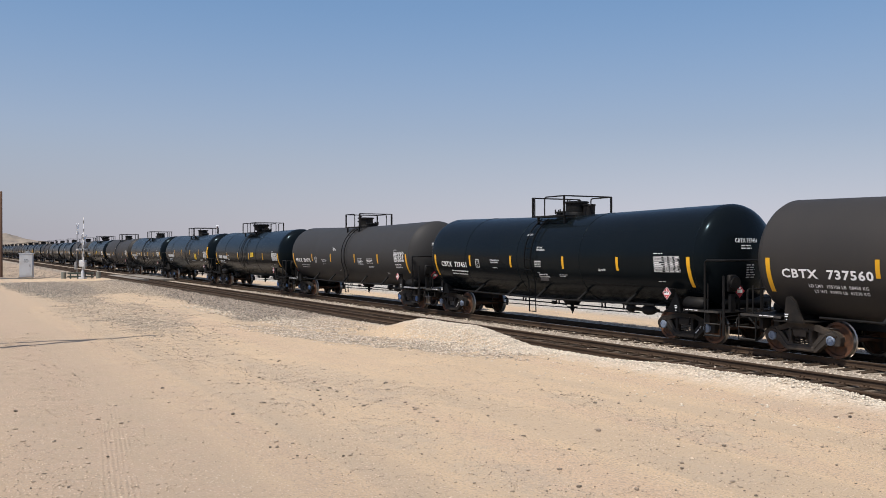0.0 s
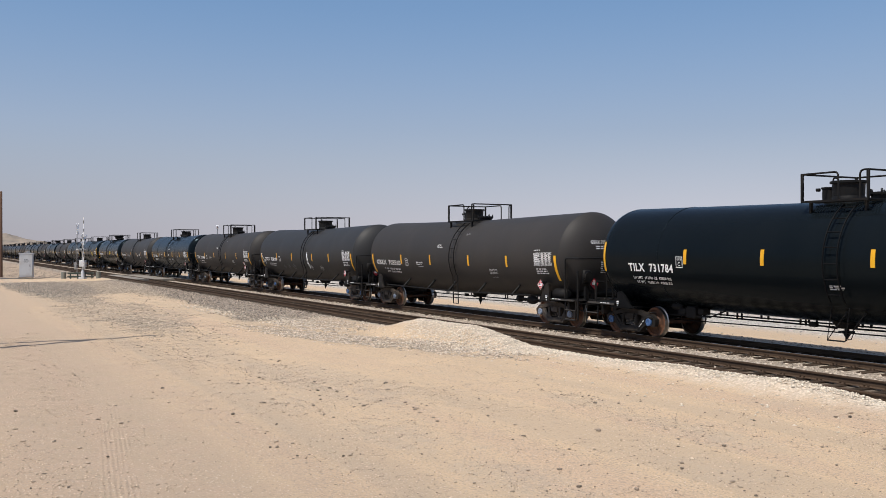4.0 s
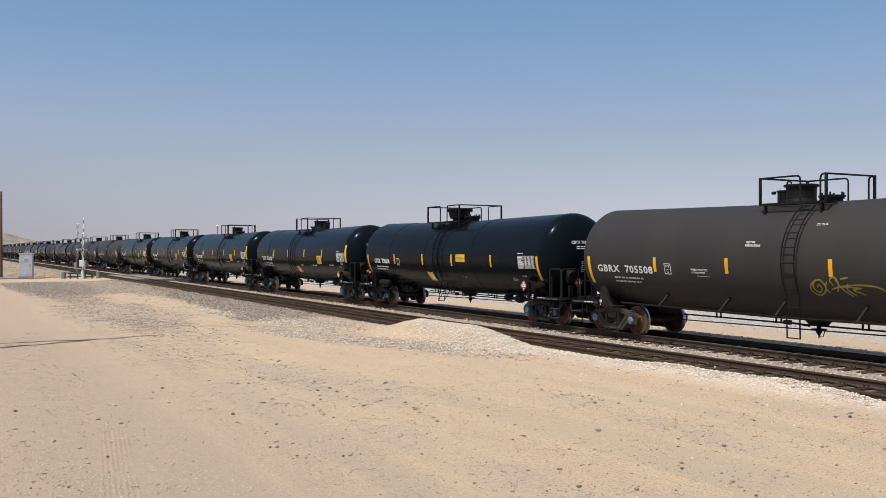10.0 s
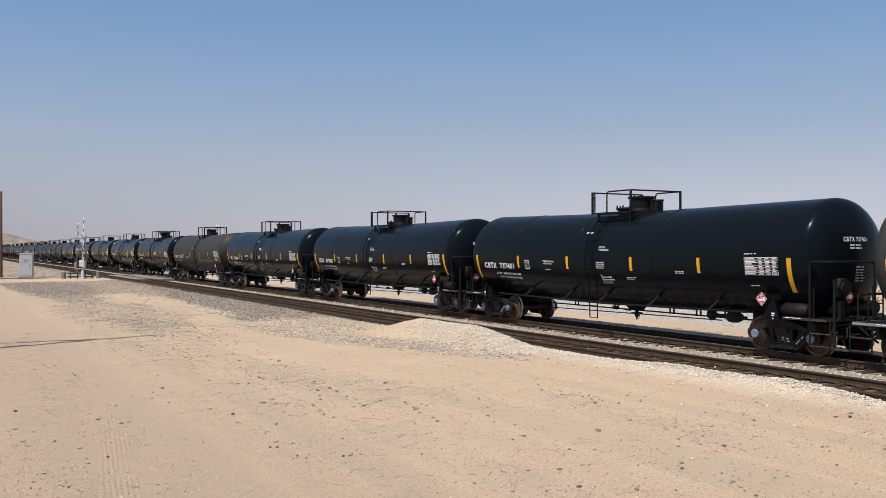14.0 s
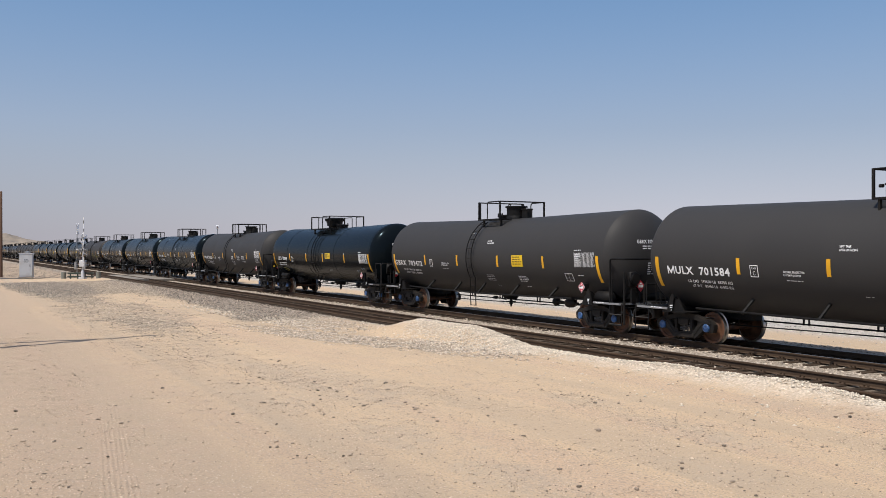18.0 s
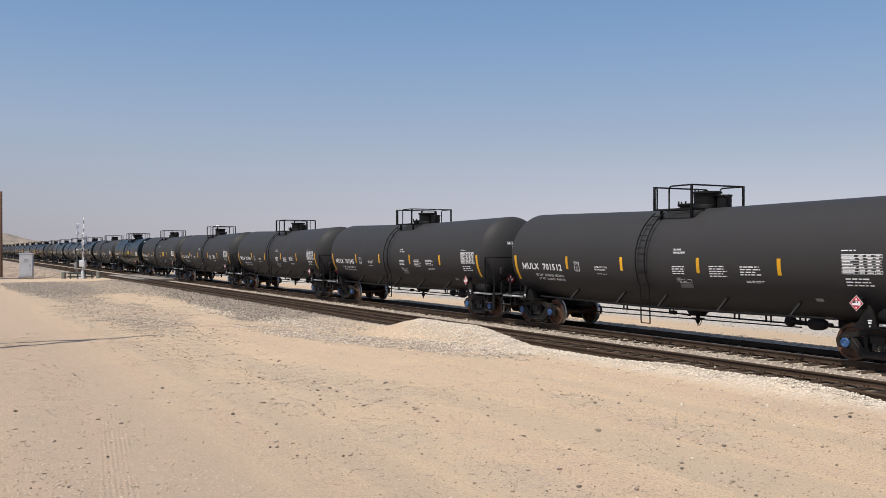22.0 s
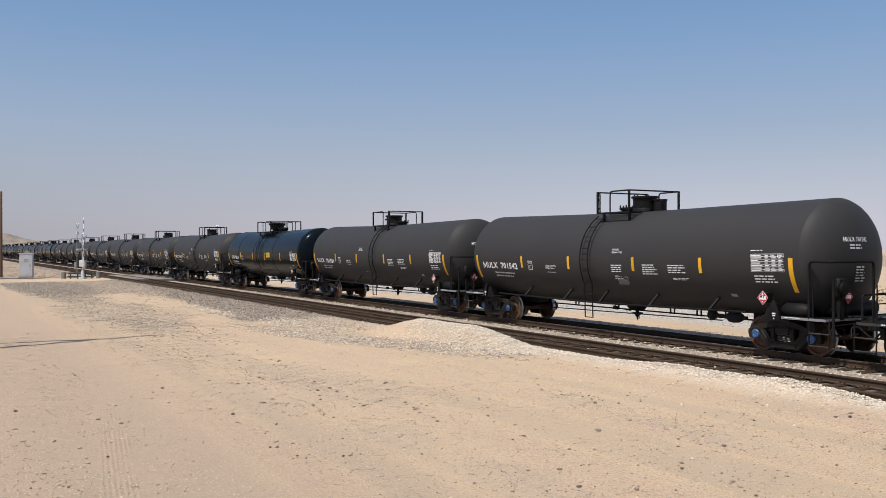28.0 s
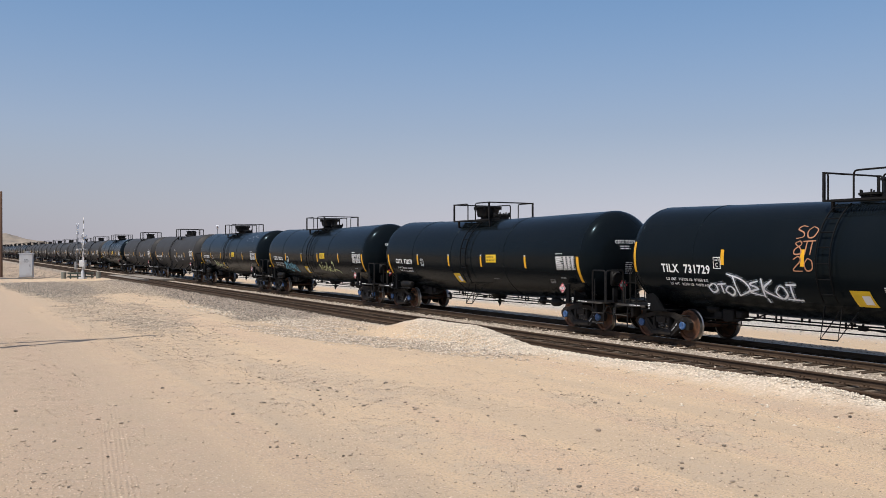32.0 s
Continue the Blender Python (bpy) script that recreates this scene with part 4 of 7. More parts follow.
p, s_ = scatter(2600, -50, -33, 10.6, 13.6, 0.020, 0.055, 49, lambda x, y, r: r.uniform(0, 1, len(x)) < np.maximum(blob(x, y, -36.0, 12.3, 2.4, 0.9), blob(x, y, -45.0, 11.6, 4.5, 0.6, 0.02)), 1.0, 0.3)
stones("ridge_stones", p, s_, WHITEROCK, "pale broken stones in a low ridge of sand", 8, 12)
p, s_ = scatter(6000, -230, -105, 1.0, 14.5, 0.03, 0.09, 40, None, 1.6, 0.0)
stones("rubble", p, s_, DARKROCK, "rough stones and clods beyond the road", 8, 10, 0.8)
p, s_ = scatter(30000, -70, 2, 23.4, 38.0, 0.012, 0.042, 36, lambda x, y, r: r.uniform(0, 1, len(x)) < np.clip((y - 24.8) / 3, 0.08, 1), 1.0, 0.3)
stones("far_gravel", p, s_, FARROCK, "pale grey gravel beyond the tracks", 8, 6)


# ---- tank cars ----
SPECS = {
    "lined": dict(seam=7.86, depth=0.66, paint=MATTE, short=(-4.48, -1.64, 1.66, 4.5), end=7.62, top=2.47, low=2.04, open=(0.12, 0.64), deck=(-0.66, 0.92), caps=CAPBLUE),
    "turned": dict(look_of="lined", seam=7.86, depth=0.66, paint=MATTE, short=(-4.48, -1.64, 1.66, 4.5), end=7.62, top=2.47, low=2.04, open=(1.18, 1.78), deck=(-0.88, 0.98), wide=0.93, valve=-0.45, manway=1.0, ladder=0.42, caps=CAPBLUE),
    "relabelled": dict(look_of="lined", seam=7.86, depth=0.66, paint=MATTE, short=(-4.48, -1.64, 1.48, 4.5), end=7.56, top=2.47, low=2.04, open=(0.12, 0.64), deck=(-0.66, 0.92), ladder=-0.46, caps=CAPBLUE, few=True),
    "weathered": dict(look_of="lined", seam=7.86, depth=0.66, paint=BROWN, short=(-4.48, -1.64, 1.66, 4.5), end=7.62, top=2.47, low=2.04, open=(1.30, 1.91), deck=(-1.02, 1.06), wide=0.93, valve=-0.5, manway=1.0, ladder=0.50, caps=CAPGREY),
    "sooty": dict(look_of="lined", seam=7.86, depth=0.66, paint=SOOT, short=(-4.48, -1.64, 1.82, 4.39), end=7.56, top=2.47, low=2.04, open=(1.22, 1.83), deck=(-0.66, 1.25), valve=-0.05, manway=0.95, ladder=0.52, caps=CAPBLUE),
    "jacketed": dict(seam=7.80, depth=0.74, paint=GLOSS, short=(-4.68, -1.68, 1.59, 4.46), end=7.59, top=2.47, low=2.04, open=(0.12, 0.75), deck=(-0.91, 1.02), caps=CAPGREY),
    "bonnet": dict(seam=7.52, depth=0.74, paint=GLOSS, short=(-4.35, -1.51, 1.12, 4.22), end=7.36, top=2.44, low=2.02, open=(1.15, 1.75), deck=(-1.87, 0.95), caps=CAPBLUE),
    "plain": dict(seam=7.55, depth=0.86, paint=GLOSS, short=(-4.05, -1.25, 1.96, 4.92), end=7.68, top=2.70, low=2.28, open=(1.06, 1.66), deck=(-0.40, 1.48), caps=CAPBLUE, valve=0.12, manway=1.0),
    "shifted": dict(look_of="plain", seam=7.55, depth=0.86, paint=GLOSS, short=(-4.08, -1.45, 1.46, 4.30), end=7.68, top=2.70, low=2.28, open=(0.12, 0.84), deck=(-1.21, 0.73), caps=CAPBLUE, valve=0.10, ladder=-0.76),
}
TC, WB, WR = 6.98, 0.889, 0.457


def wheel_mesh():
    """A wheel whose hub lies at the origin and whose outer face looks to -y."""
    bm = bmesh.new()
    lathe(bm, [(0.0, -0.10), (0.115, -0.10), (0.13, -0.06), (0.20, -0.015), (0.36, -0.03), (0.385, -0.07), (0.45, -0.072)], 36)
    lathe(bm, [(0.425, 0.072), (0.385, 0.06), (0.36, 0.005), (0.20, 0.02), (0.13, 0.06), (0.0, 0.07)], 36)
    return finish(bm, "wheel", RUST)


def tyre_mesh():
    bm = bmesh.new()
    lathe(bm, [(0.449, -0.073), (0.455, -0.062), (0.459, 0.03), (0.484, 0.05), (0.484, 0.066), (0.47, 0.072), (0.425, 0.072)], 36)
    return finish(bm, "wheel_rim", TREAD)


def cap_mesh(mat):
    bm = bmesh.new()
    lathe(bm, [(0.118, 0.06), (0.118, -0.02), (0.108, -0.03), (0.07, -0.032), (0.062, -0.022), (0.0, -0.022)], 20)
    for k in range(3):
        a = 2 * math.pi * k / 3 + 0.3
        lathe(bm, [(0.02, -0.02), (0.02, -0.05), (0.0, -0.05)], 6, at=(0.075 * math.cos(a), 0, 0.075 * math.sin(a)))
    return finish(bm, "bearing_cap", mat)


def side_frame_mesh(mat=STEEL_DIRTY):
    bm = bmesh.new()
    prism(bm, [(-1.16, 0.56), (-0.9, 0.66), (-0.36, 0.83), (0.36, 0.83), (0.9, 0.66), (1.16, 0.56), (1.16, 0.44), (1.05, 0.58), (0.74, 0.58), (0.3, 0.70),
               (-0.3, 0.70), (-0.74, 0.58), (-1.05, 0.58), (-1.16, 0.44)], -1.07, -0.91)
    prism(bm, [(-0.76, 0.38), (-0.76, 0.60), (-0.58, 0.58), (-0.34, 0.30), (0.34, 0.30), (0.58, 0.58), (0.76, 0.60), (0.76, 0.38), (0.44, 0.125), (-0.44, 0.125)], -1.08, -0.90)
    for s in (-1, 1):
        prism(bm, [(s * 0.25, 0.30), (s * 0.37, 0.30), (s * 0.37, 0.72), (s * 0.25, 0.72)], -1.075, -0.905)
        prism(bm, [(s * 0.74, 0.57), (s * 1.05, 0.57), (s * 1.05, 0.60), (s * 0.74, 0.60)], -1.10, -0.88)
        box(bm, s * 0.889 - 0.10, s * 0.889 + 0.10, -1.10, -0.88, 0.545, 0.64, 0.012)
        prism(bm, [(s * 0.889 + 0.27 * math.cos(a), 0.457 + 0.25 * math.sin(a)) for a in np.linspace(-0.5, 3.64, 12)] + [(s * 0.889 - 0.15, 0.33), (s * 0.889 + 0.15, 0.33)], -1.06, -0.92)
        tube(bm, [(s * 0.72, -1.075, 0.56), (s * 0.42, -1.075, 0.24)], 0.026, 6)
        box(bm, s * 0.56 - 0.13, s * 0.56 + 0.13, -0.99, -0.91, 0.30, 0.62, 0.01)
        box(bm, s * 0.31 - 0.05, s * 0.31 + 0.05, -1.115, -1.06, 0.36, 0.66, 0.012)
    box(bm, -0.24, 0.24, -1.10, -1.06, 0.60, 0.70, 0.012)
    box(bm, -0.40, 0.40, -1.11, -1.05, 0.14, 0.27, 0.02)
    return finish(bm, "side_frame", mat, 30)


def spring_mesh(mat=STEEL_DIRTY):
    bm = bmesh.new()
    for dx in (-0.15, 0.0, 0.15):
        pts = [(dx + 0.058 * math.cos(a), -1.0 + 0.058 * math.sin(a), 0.315 + 0.225 * a / 31.4) for a in np.linspace(0, 31.4, 50)]
        tube(bm, pts, 0.015, 5)
    box(bm, -0.24, 0.24, -1.08, -0.92, 0.54, 0.565, 0.006)
    return finish(bm, "spring_nest", mat)


def bolster_mesh(mat=STEEL_DIRTY):
    bm = bmesh.new()
    prism(bm, [(-0.19, 0.50), (0.19, 0.50), (0.21, 0.66), (-0.21, 0.66)], -1.12, 1.12)
    lathe(bm, [(0.0, 0.0), (0.19, 0.0), (0.19, 0.06), (0.0, 0.06)], 20, "z", (0, 0, 0.63))
    for s in (-1, 1):
        tube(bm, [(s * 0.42, -0.85, 0.40), (s * 0.42, 0.85, 0.40)], 0.04, 6)
        box(bm, s * 0.42 - 0.07, s * 0.42 + 0.03, -0.87, -0.62, 0.28, 0.52, 0.01)
        box(bm, s * 0.42 - 0.07, s * 0.42 + 0.03, 0.62, 0.87, 0.28, 0.52, 0.01)
        for y in (-0.76, 0.76):
            tube(bm, [(s * 0.40, y, 0.46), (s * 0.34, y * 0.9, 0.66), (s * 0.30, y * 0.5, 0.74)], 0.022, 6)
            box(bm, s * 0.47 - 0.05, s * 0.47 + 0.05, y - 0.05, y + 0.05, 0.24, 0.60, 0.012)
        tube(bm, [(s * 0.44, -0.30, 0.36), (s * 0.30, -0.22, 0.82)], 0.028, 6)
        tube(bm, [(s * 0.20, -1.0, 0.69), (s * 0.62, -0.92, 0.74), (s * 1.0, -0.70, 0.72)], 0.02, 6)
    tube(bm, [(-0.44, -0.3, 0.40), (0.44, -0.3, 0.34)], 0.026, 6)
    return finish(bm, "truck_bolster", mat)


def axle_mesh():
    bm = bmesh.new()
    lathe(bm, [(0.0, -1.06), (0.075, -1.06), (0.075, -0.86), (0.10, -0.83), (0.10, -0.62), (0.085, -0.3), (0.085, 0.3), (0.10, 0.62), (0.10, 0.83), (0.075, 0.86), (0.075, 1.06), (0.0, 1.06)], 16)
    return finish(bm, "wheelset", RUST)


MESH = dict(wheel=wheel_mesh(), tyre=tyre_mesh(), frame_side=side_frame_mesh(), spring=spring_mesh(), bolster=bolster_mesh(), axle=axle_mesh())
RUSTED = dict(MESH, frame_side=side_frame_mesh(RUSTY_STEEL), spring=spring_mesh(RUSTY_STEEL), bolster=bolster_mesh(RUSTY_STEEL))
DUSTY = dict(MESH, spring=spring_mesh(SPRING))
FLIP = pose(0, 0, 0, 0, 0, 180)


def running_gear(car, spec):
    """Two trucks, each with a bolster, side frames, springs and two wheelsets that turn."""
    caps = cap_mesh(spec["caps"])
    gear = RUSTED if spec["paint"] in (BROWN, SOOT) else DUSTY
    for c in (-TC, TC):
        b = place("truck_bolster", gear["bolster"], car, pose(c, 0, 0), "grimy cast steel truck bolster")
        for m in (Matrix(), FLIP):
            place("side_frame", gear["frame_side"], b, m)
            place("spring_nest", gear["spring"], b, m)
        if spec["paint"] is GLOSS:
            bm = bmesh.new()
            for k in range(7):
                if k != 4:
                    x, z = 0.47 + 0.033 * k, 0.27 + 0.032 * k
                    bm.faces.new([bm.verts.new((x + dx, -1.105, z + dz)) for dx, dz in ((0, 0), (0.024, 0.023), (-0.004, 0.05), (-0.028, 0.027))])
            part("frame_stencil", bm, OFFWHITE, b, "slanting white stencil bars")
        for w in (-WB, WB):
            ws = place("wheelset", MESH["axle"], car, None, "rusty axle with two steel wheels")
            ws.matrix_parent_inverse = pose(c + w, 0, WR)
            for m in (Matrix.Translation((0, -0.755, 0)), Matrix.Translation((0, 0.755, 0)) @ FLIP):
                place("wheel", MESH["wheel"], ws, m)
                place("wheel_rim", MESH["tyre"], ws, m, "bright worn steel wheel rim")
            for m in (Matrix.Translation((0, -1.09, 0)), Matrix.Translation((0, 1.09, 0)) @ FLIP):
                place("bearing_cap", caps, ws, m, "painted bearing end cap with bolts")


def tank_shell(car, spec):
    bm = bmesh.new()
    seam, depth = spec["seam"], spec["depth"]
    knuckle = [0.05, 0.02] if head_crease(depth) else [0.02]
    xs = [-seam - depth * math.sin(t) for t in np.linspace(math.pi / 2, 0, 13)[:-1]] + [-seam + k for k in knuckle[::-1]] + list(np.linspace(-seam + 0.3, seam - 0.3, 21)) + [seam - k for k in knuckle] + \
         [seam + depth * math.sin(t) for t in np.linspace(0, math.pi / 2, 13)[1:]]
    seg = 72
    rings = []
    for x in xs:
        over = max(0.0, abs(x) - seam) / depth
        r = R * head_radius(over, depth)
        zc = axis_z(x)
        if r < 1e-3:
            rings.append([bm.verts.new((x, 0, zc))])
        else:
            rings.append([bm.verts.new((x, r * math.cos(2 * math.pi * k / seg), zc + r * math.sin(2 * math.pi * k / seg))) for k in range(seg)])
    for a, b in zip(rings, rings[1:]):
        for k in range(seg):
            q = list(dict.fromkeys([a[k % len(a)], a[(k + 1) % len(a)], b[(k + 1) % len(b)], b[k % len(b)]]))
            bm.faces.new(q)
    tank = part("tank_barrel", bm, spec["paint"], car, "cylindrical tank shell with dished ends", None, 18 if head_crease(depth) else 60)
    rings = {"jacketed": (-5.0, -1.25, 2.5), "bonnet": (-4.85, -1.33, 2.75), "plain": (-5.2,)}.get(spec["name"], ())
    for x in rings if head_crease(depth) else (-seam, *rings, seam):
        bm = bmesh.new()
        lift, wide = (0.006, 0.022) if abs(x) == seam else (0.013, 0.015)
        lathe(bm, [(R - 0.002 + lift * math.cos(a), wide * math.sin(a)) for a in np.linspace(-1.5, 1.5, 9)], 72, "x", (x, 0, axis_z(x)))
        part("jacket_seam", bm, spec["paint"], tank, "", None, 80)
    return tank


def top_fittings(car, spec):
    """Manway, valve housing, grated deck and its railing."""
    x0, x1 = spec["deck"]
    top = AXIS + R
    wide = spec.get("wide", 1.05)
    for ya, yb in ((-wide - 0.01, -0.54), (0.54, wide + 0.01)):
        bm = bmesh.new()
        for x in np.arange(x0, x1 + 0.01, 0.075):
            box(bm, x, x + 0.018, ya, yb, top - 0.05, top - 0.01)
        for y in (ya, yb):
            box(bm, x0, x1 + 0.02, y - 0.02, y + 0.02, top - 0.06, top - 0.005)
        part("deck_grating", bm, BLACK, car, "open steel grating deck on the tank top")
    for s in (-1, 1):
        for x in (x0 + 0.15, x1 - 0.15):
            bm = bmesh.new()
            prism(bm, [(x - 0.03, top - 0.05), (x + 0.03, top - 0.05), (x + 0.03, top - 0.52), (x - 0.03, top - 0.52)], s * 0.86, s * 0.94)
            part("deck_bracket", bm, BLACK, car)
    rail_z = 4.60
    big = spec["name"] == "bonnet"
    posts = [(x0, -wide), (x0, wide), (x1, wide), (x1, -wide)]
    for x, y in posts:
        bm = bmesh.new()
        box(bm, x - 0.032, x + 0.032, y - 0.032, y + 0.032, top - 0.06, rail_z + 0.02, 0.006)
        part("railing_post", bm, BLACK, car)
    open_a, open_b = (x0 + d for d in spec["open"])
    lines = [[(x0, -wide, rail_z), (x0, wide, rail_z)], [(x1, wide, rail_z), (x1, -wide, rail_z)]]
    hoops = [rounded([(x, y, rail_z), (o, y, rail_z), (o, y, top - 0.05)], min(0.12, abs(o - x) * 0.8)) for y in (-wide, wide) for x, o in ((x0, open_a), (x1, open_b))]
    for ln in lines:
        part("top_rail", tube(bmesh.new(), ln, 0.024, 8), BLACK, car)
    for ln in hoops:
        part("railing_hoop", tube(bmesh.new(), ln, 0.024, 8), BLACK, car)
    # manway or bonnet
    bm = bmesh.new()
    cx = spec.get("valve", {"lined": 0.42, "jacketed": 0.28, "bonnet": -0.86}.get(spec["name"]))
    mx = cx + spec.get("manway", -0.72)
    if big:
        lathe(bm, [(0.48, -0.1), (0.48, 0.04), (0.30, 0.07), (0.30, 0.13), (0.43, 0.16), (0.50, 0.48), (0.58, 0.53), (0.58, 0.57), (0.50, 0.59), (0.0, 0.60)], 28, "z", (cx, 0, top))
        for k in range(8):
            a = 2 * math.pi * k / 8
            box(bm, cx + 0.56 * math.cos(a) - 0.03, cx + 0.56 * math.cos(a) + 0.03, 0.56 * math.sin(a) - 0.03, 0.56 * math.sin(a) + 0.03, top + 0.44, top + 0.58)
        part("bonnet", bm, BLACK, car, "flared black protective bonnet over the valves")
        bm = bmesh.new()
        lathe(bm, [(0.30, -0.1), (0.30, 0.16), (0.36, 0.17), (0.36, 0.22), (0.0, 0.25)], 24, "z", (cx + 0.95, 0.1, top))
        cover = part("manway", bm, BLACK, car, "bolted manway cover")
        bm = bmesh.new()
        for k in range(8):
            a = 2 * math.pi * k / 8
            lathe(bm, [(0.03, 0.10), (0.03, 0.30), (0.0, 0.30)], 6, "z", (cx + 0.95 + 0.33 * math.cos(a), 0.1 + 0.33 * math.sin(a), top))
        tagged(part("bolts", bm, BLACK, cover), kind="stuff")
    else:
        lathe(bm, [(0.40, -0.12), (0.40, 0.10), (0.385, 0.12), (0.395, 0.44), (0.45, 0.45), (0.45, 0.50), (0.42, 0.515), (0.0, 0.52)], 28, "z", (cx, 0.05, top))
        tube(bm, rounded([(cx - 0.2, -0.1, top + 0.5), (cx - 0.2, -0.1, top + 0.60), (cx - 0.34, -0.1, top + 0.60), (cx - 0.34, -0.1, top + 0.48)], 0.05), 0.022, 6)
        part("valve_housing", bm, BLACK, car, "round black valve housing with a hinged lid")
        bm = bmesh.new()
        lathe(bm, [(0.27, -0.12), (0.27, 0.11), (0.33, 0.12), (0.33, 0.17), (0.0, 0.2)], 24, "z", (mx, 0.0, top))
        cover = part("manway", bm, BLACK, car, "bolted manway cover")
        bm = bmesh.new()
        for k in range(6):
            a = 2 * math.pi * k / 6
            lathe(bm, [(0.025, 0.08), (0.025, 0.25), (0.0, 0.25)], 6, "z", (mx + 0.30 * math.cos(a), 0.30 * math.sin(a), top))
        tagged(part("bolts", bm, BLACK, cover), kind="stuff")
        bm = bmesh.new()
        side = 0.60 if spec.get("manway", -0.72) < 0 else -0.62
        lathe(bm, [(0.21, -0.12), (0.21, 0.34), (0.235, 0.35), (0.235, 0.39), (0.0, 0.4)], 20, "z", (cx + side, 0.16, top))
        lathe(bm, [(0.0, -0.05), (0.045, -0.05), (0.045, 0.05), (0.0, 0.05)], 8, "x", (cx + side * 1.42, 0.0, top + 0.33))
        part("relief_valve", bm, BLACK, car)


def side_ladder(car, spec):
    """A ladder that follows the barrel from the deck to below its belly."""
    mat = BLACK if spec["paint"] in (MATTE, BROWN, SOOT) else LADDER
    xm = spec.get("ladder", {"lined": -0.62, "jacketed": -0.35, "bonnet": -0.08, "plain": 0.9}[spec["name"]])
    short = spec["name"] in ("bonnet", "plain")
    hi, lo = 1.02, -0.62 if short else -0.50
    for dx in (-0.2, 0.2):
        pts = [(xm + dx, -(R + 0.13) * math.cos(a), AXIS + (R + 0.13) * math.sin(a)) for a in np.linspace(hi, lo, 16)]
        if not short:
            pts.append((xm + dx, -1.44, 0.46))
        part("ladder_stringer", tube(bmesh.new(), pts, 0.022, 6), mat, car)
    for a in np.linspace(0.92, -0.48, 7):
        y, z = -(R + 0.13) * math.cos(a), AXIS + (R + 0.13) * math.sin(a)
        part("ladder_rung", tube(bmesh.new(), [(xm - 0.2, y, z), (xm + 0.2, y, z)], 0.016, 6), mat, car)
    for z in () if short else (0.47, 0.86, 1.24):
        part("ladder_rung", tube(bmesh.new(), [(xm - 0.2, -1.44 - 0.02 * (z > 1), z), (xm + 0.2, -1.44 - 0.02 * (z > 1), z)], 0.016, 6), mat, car)


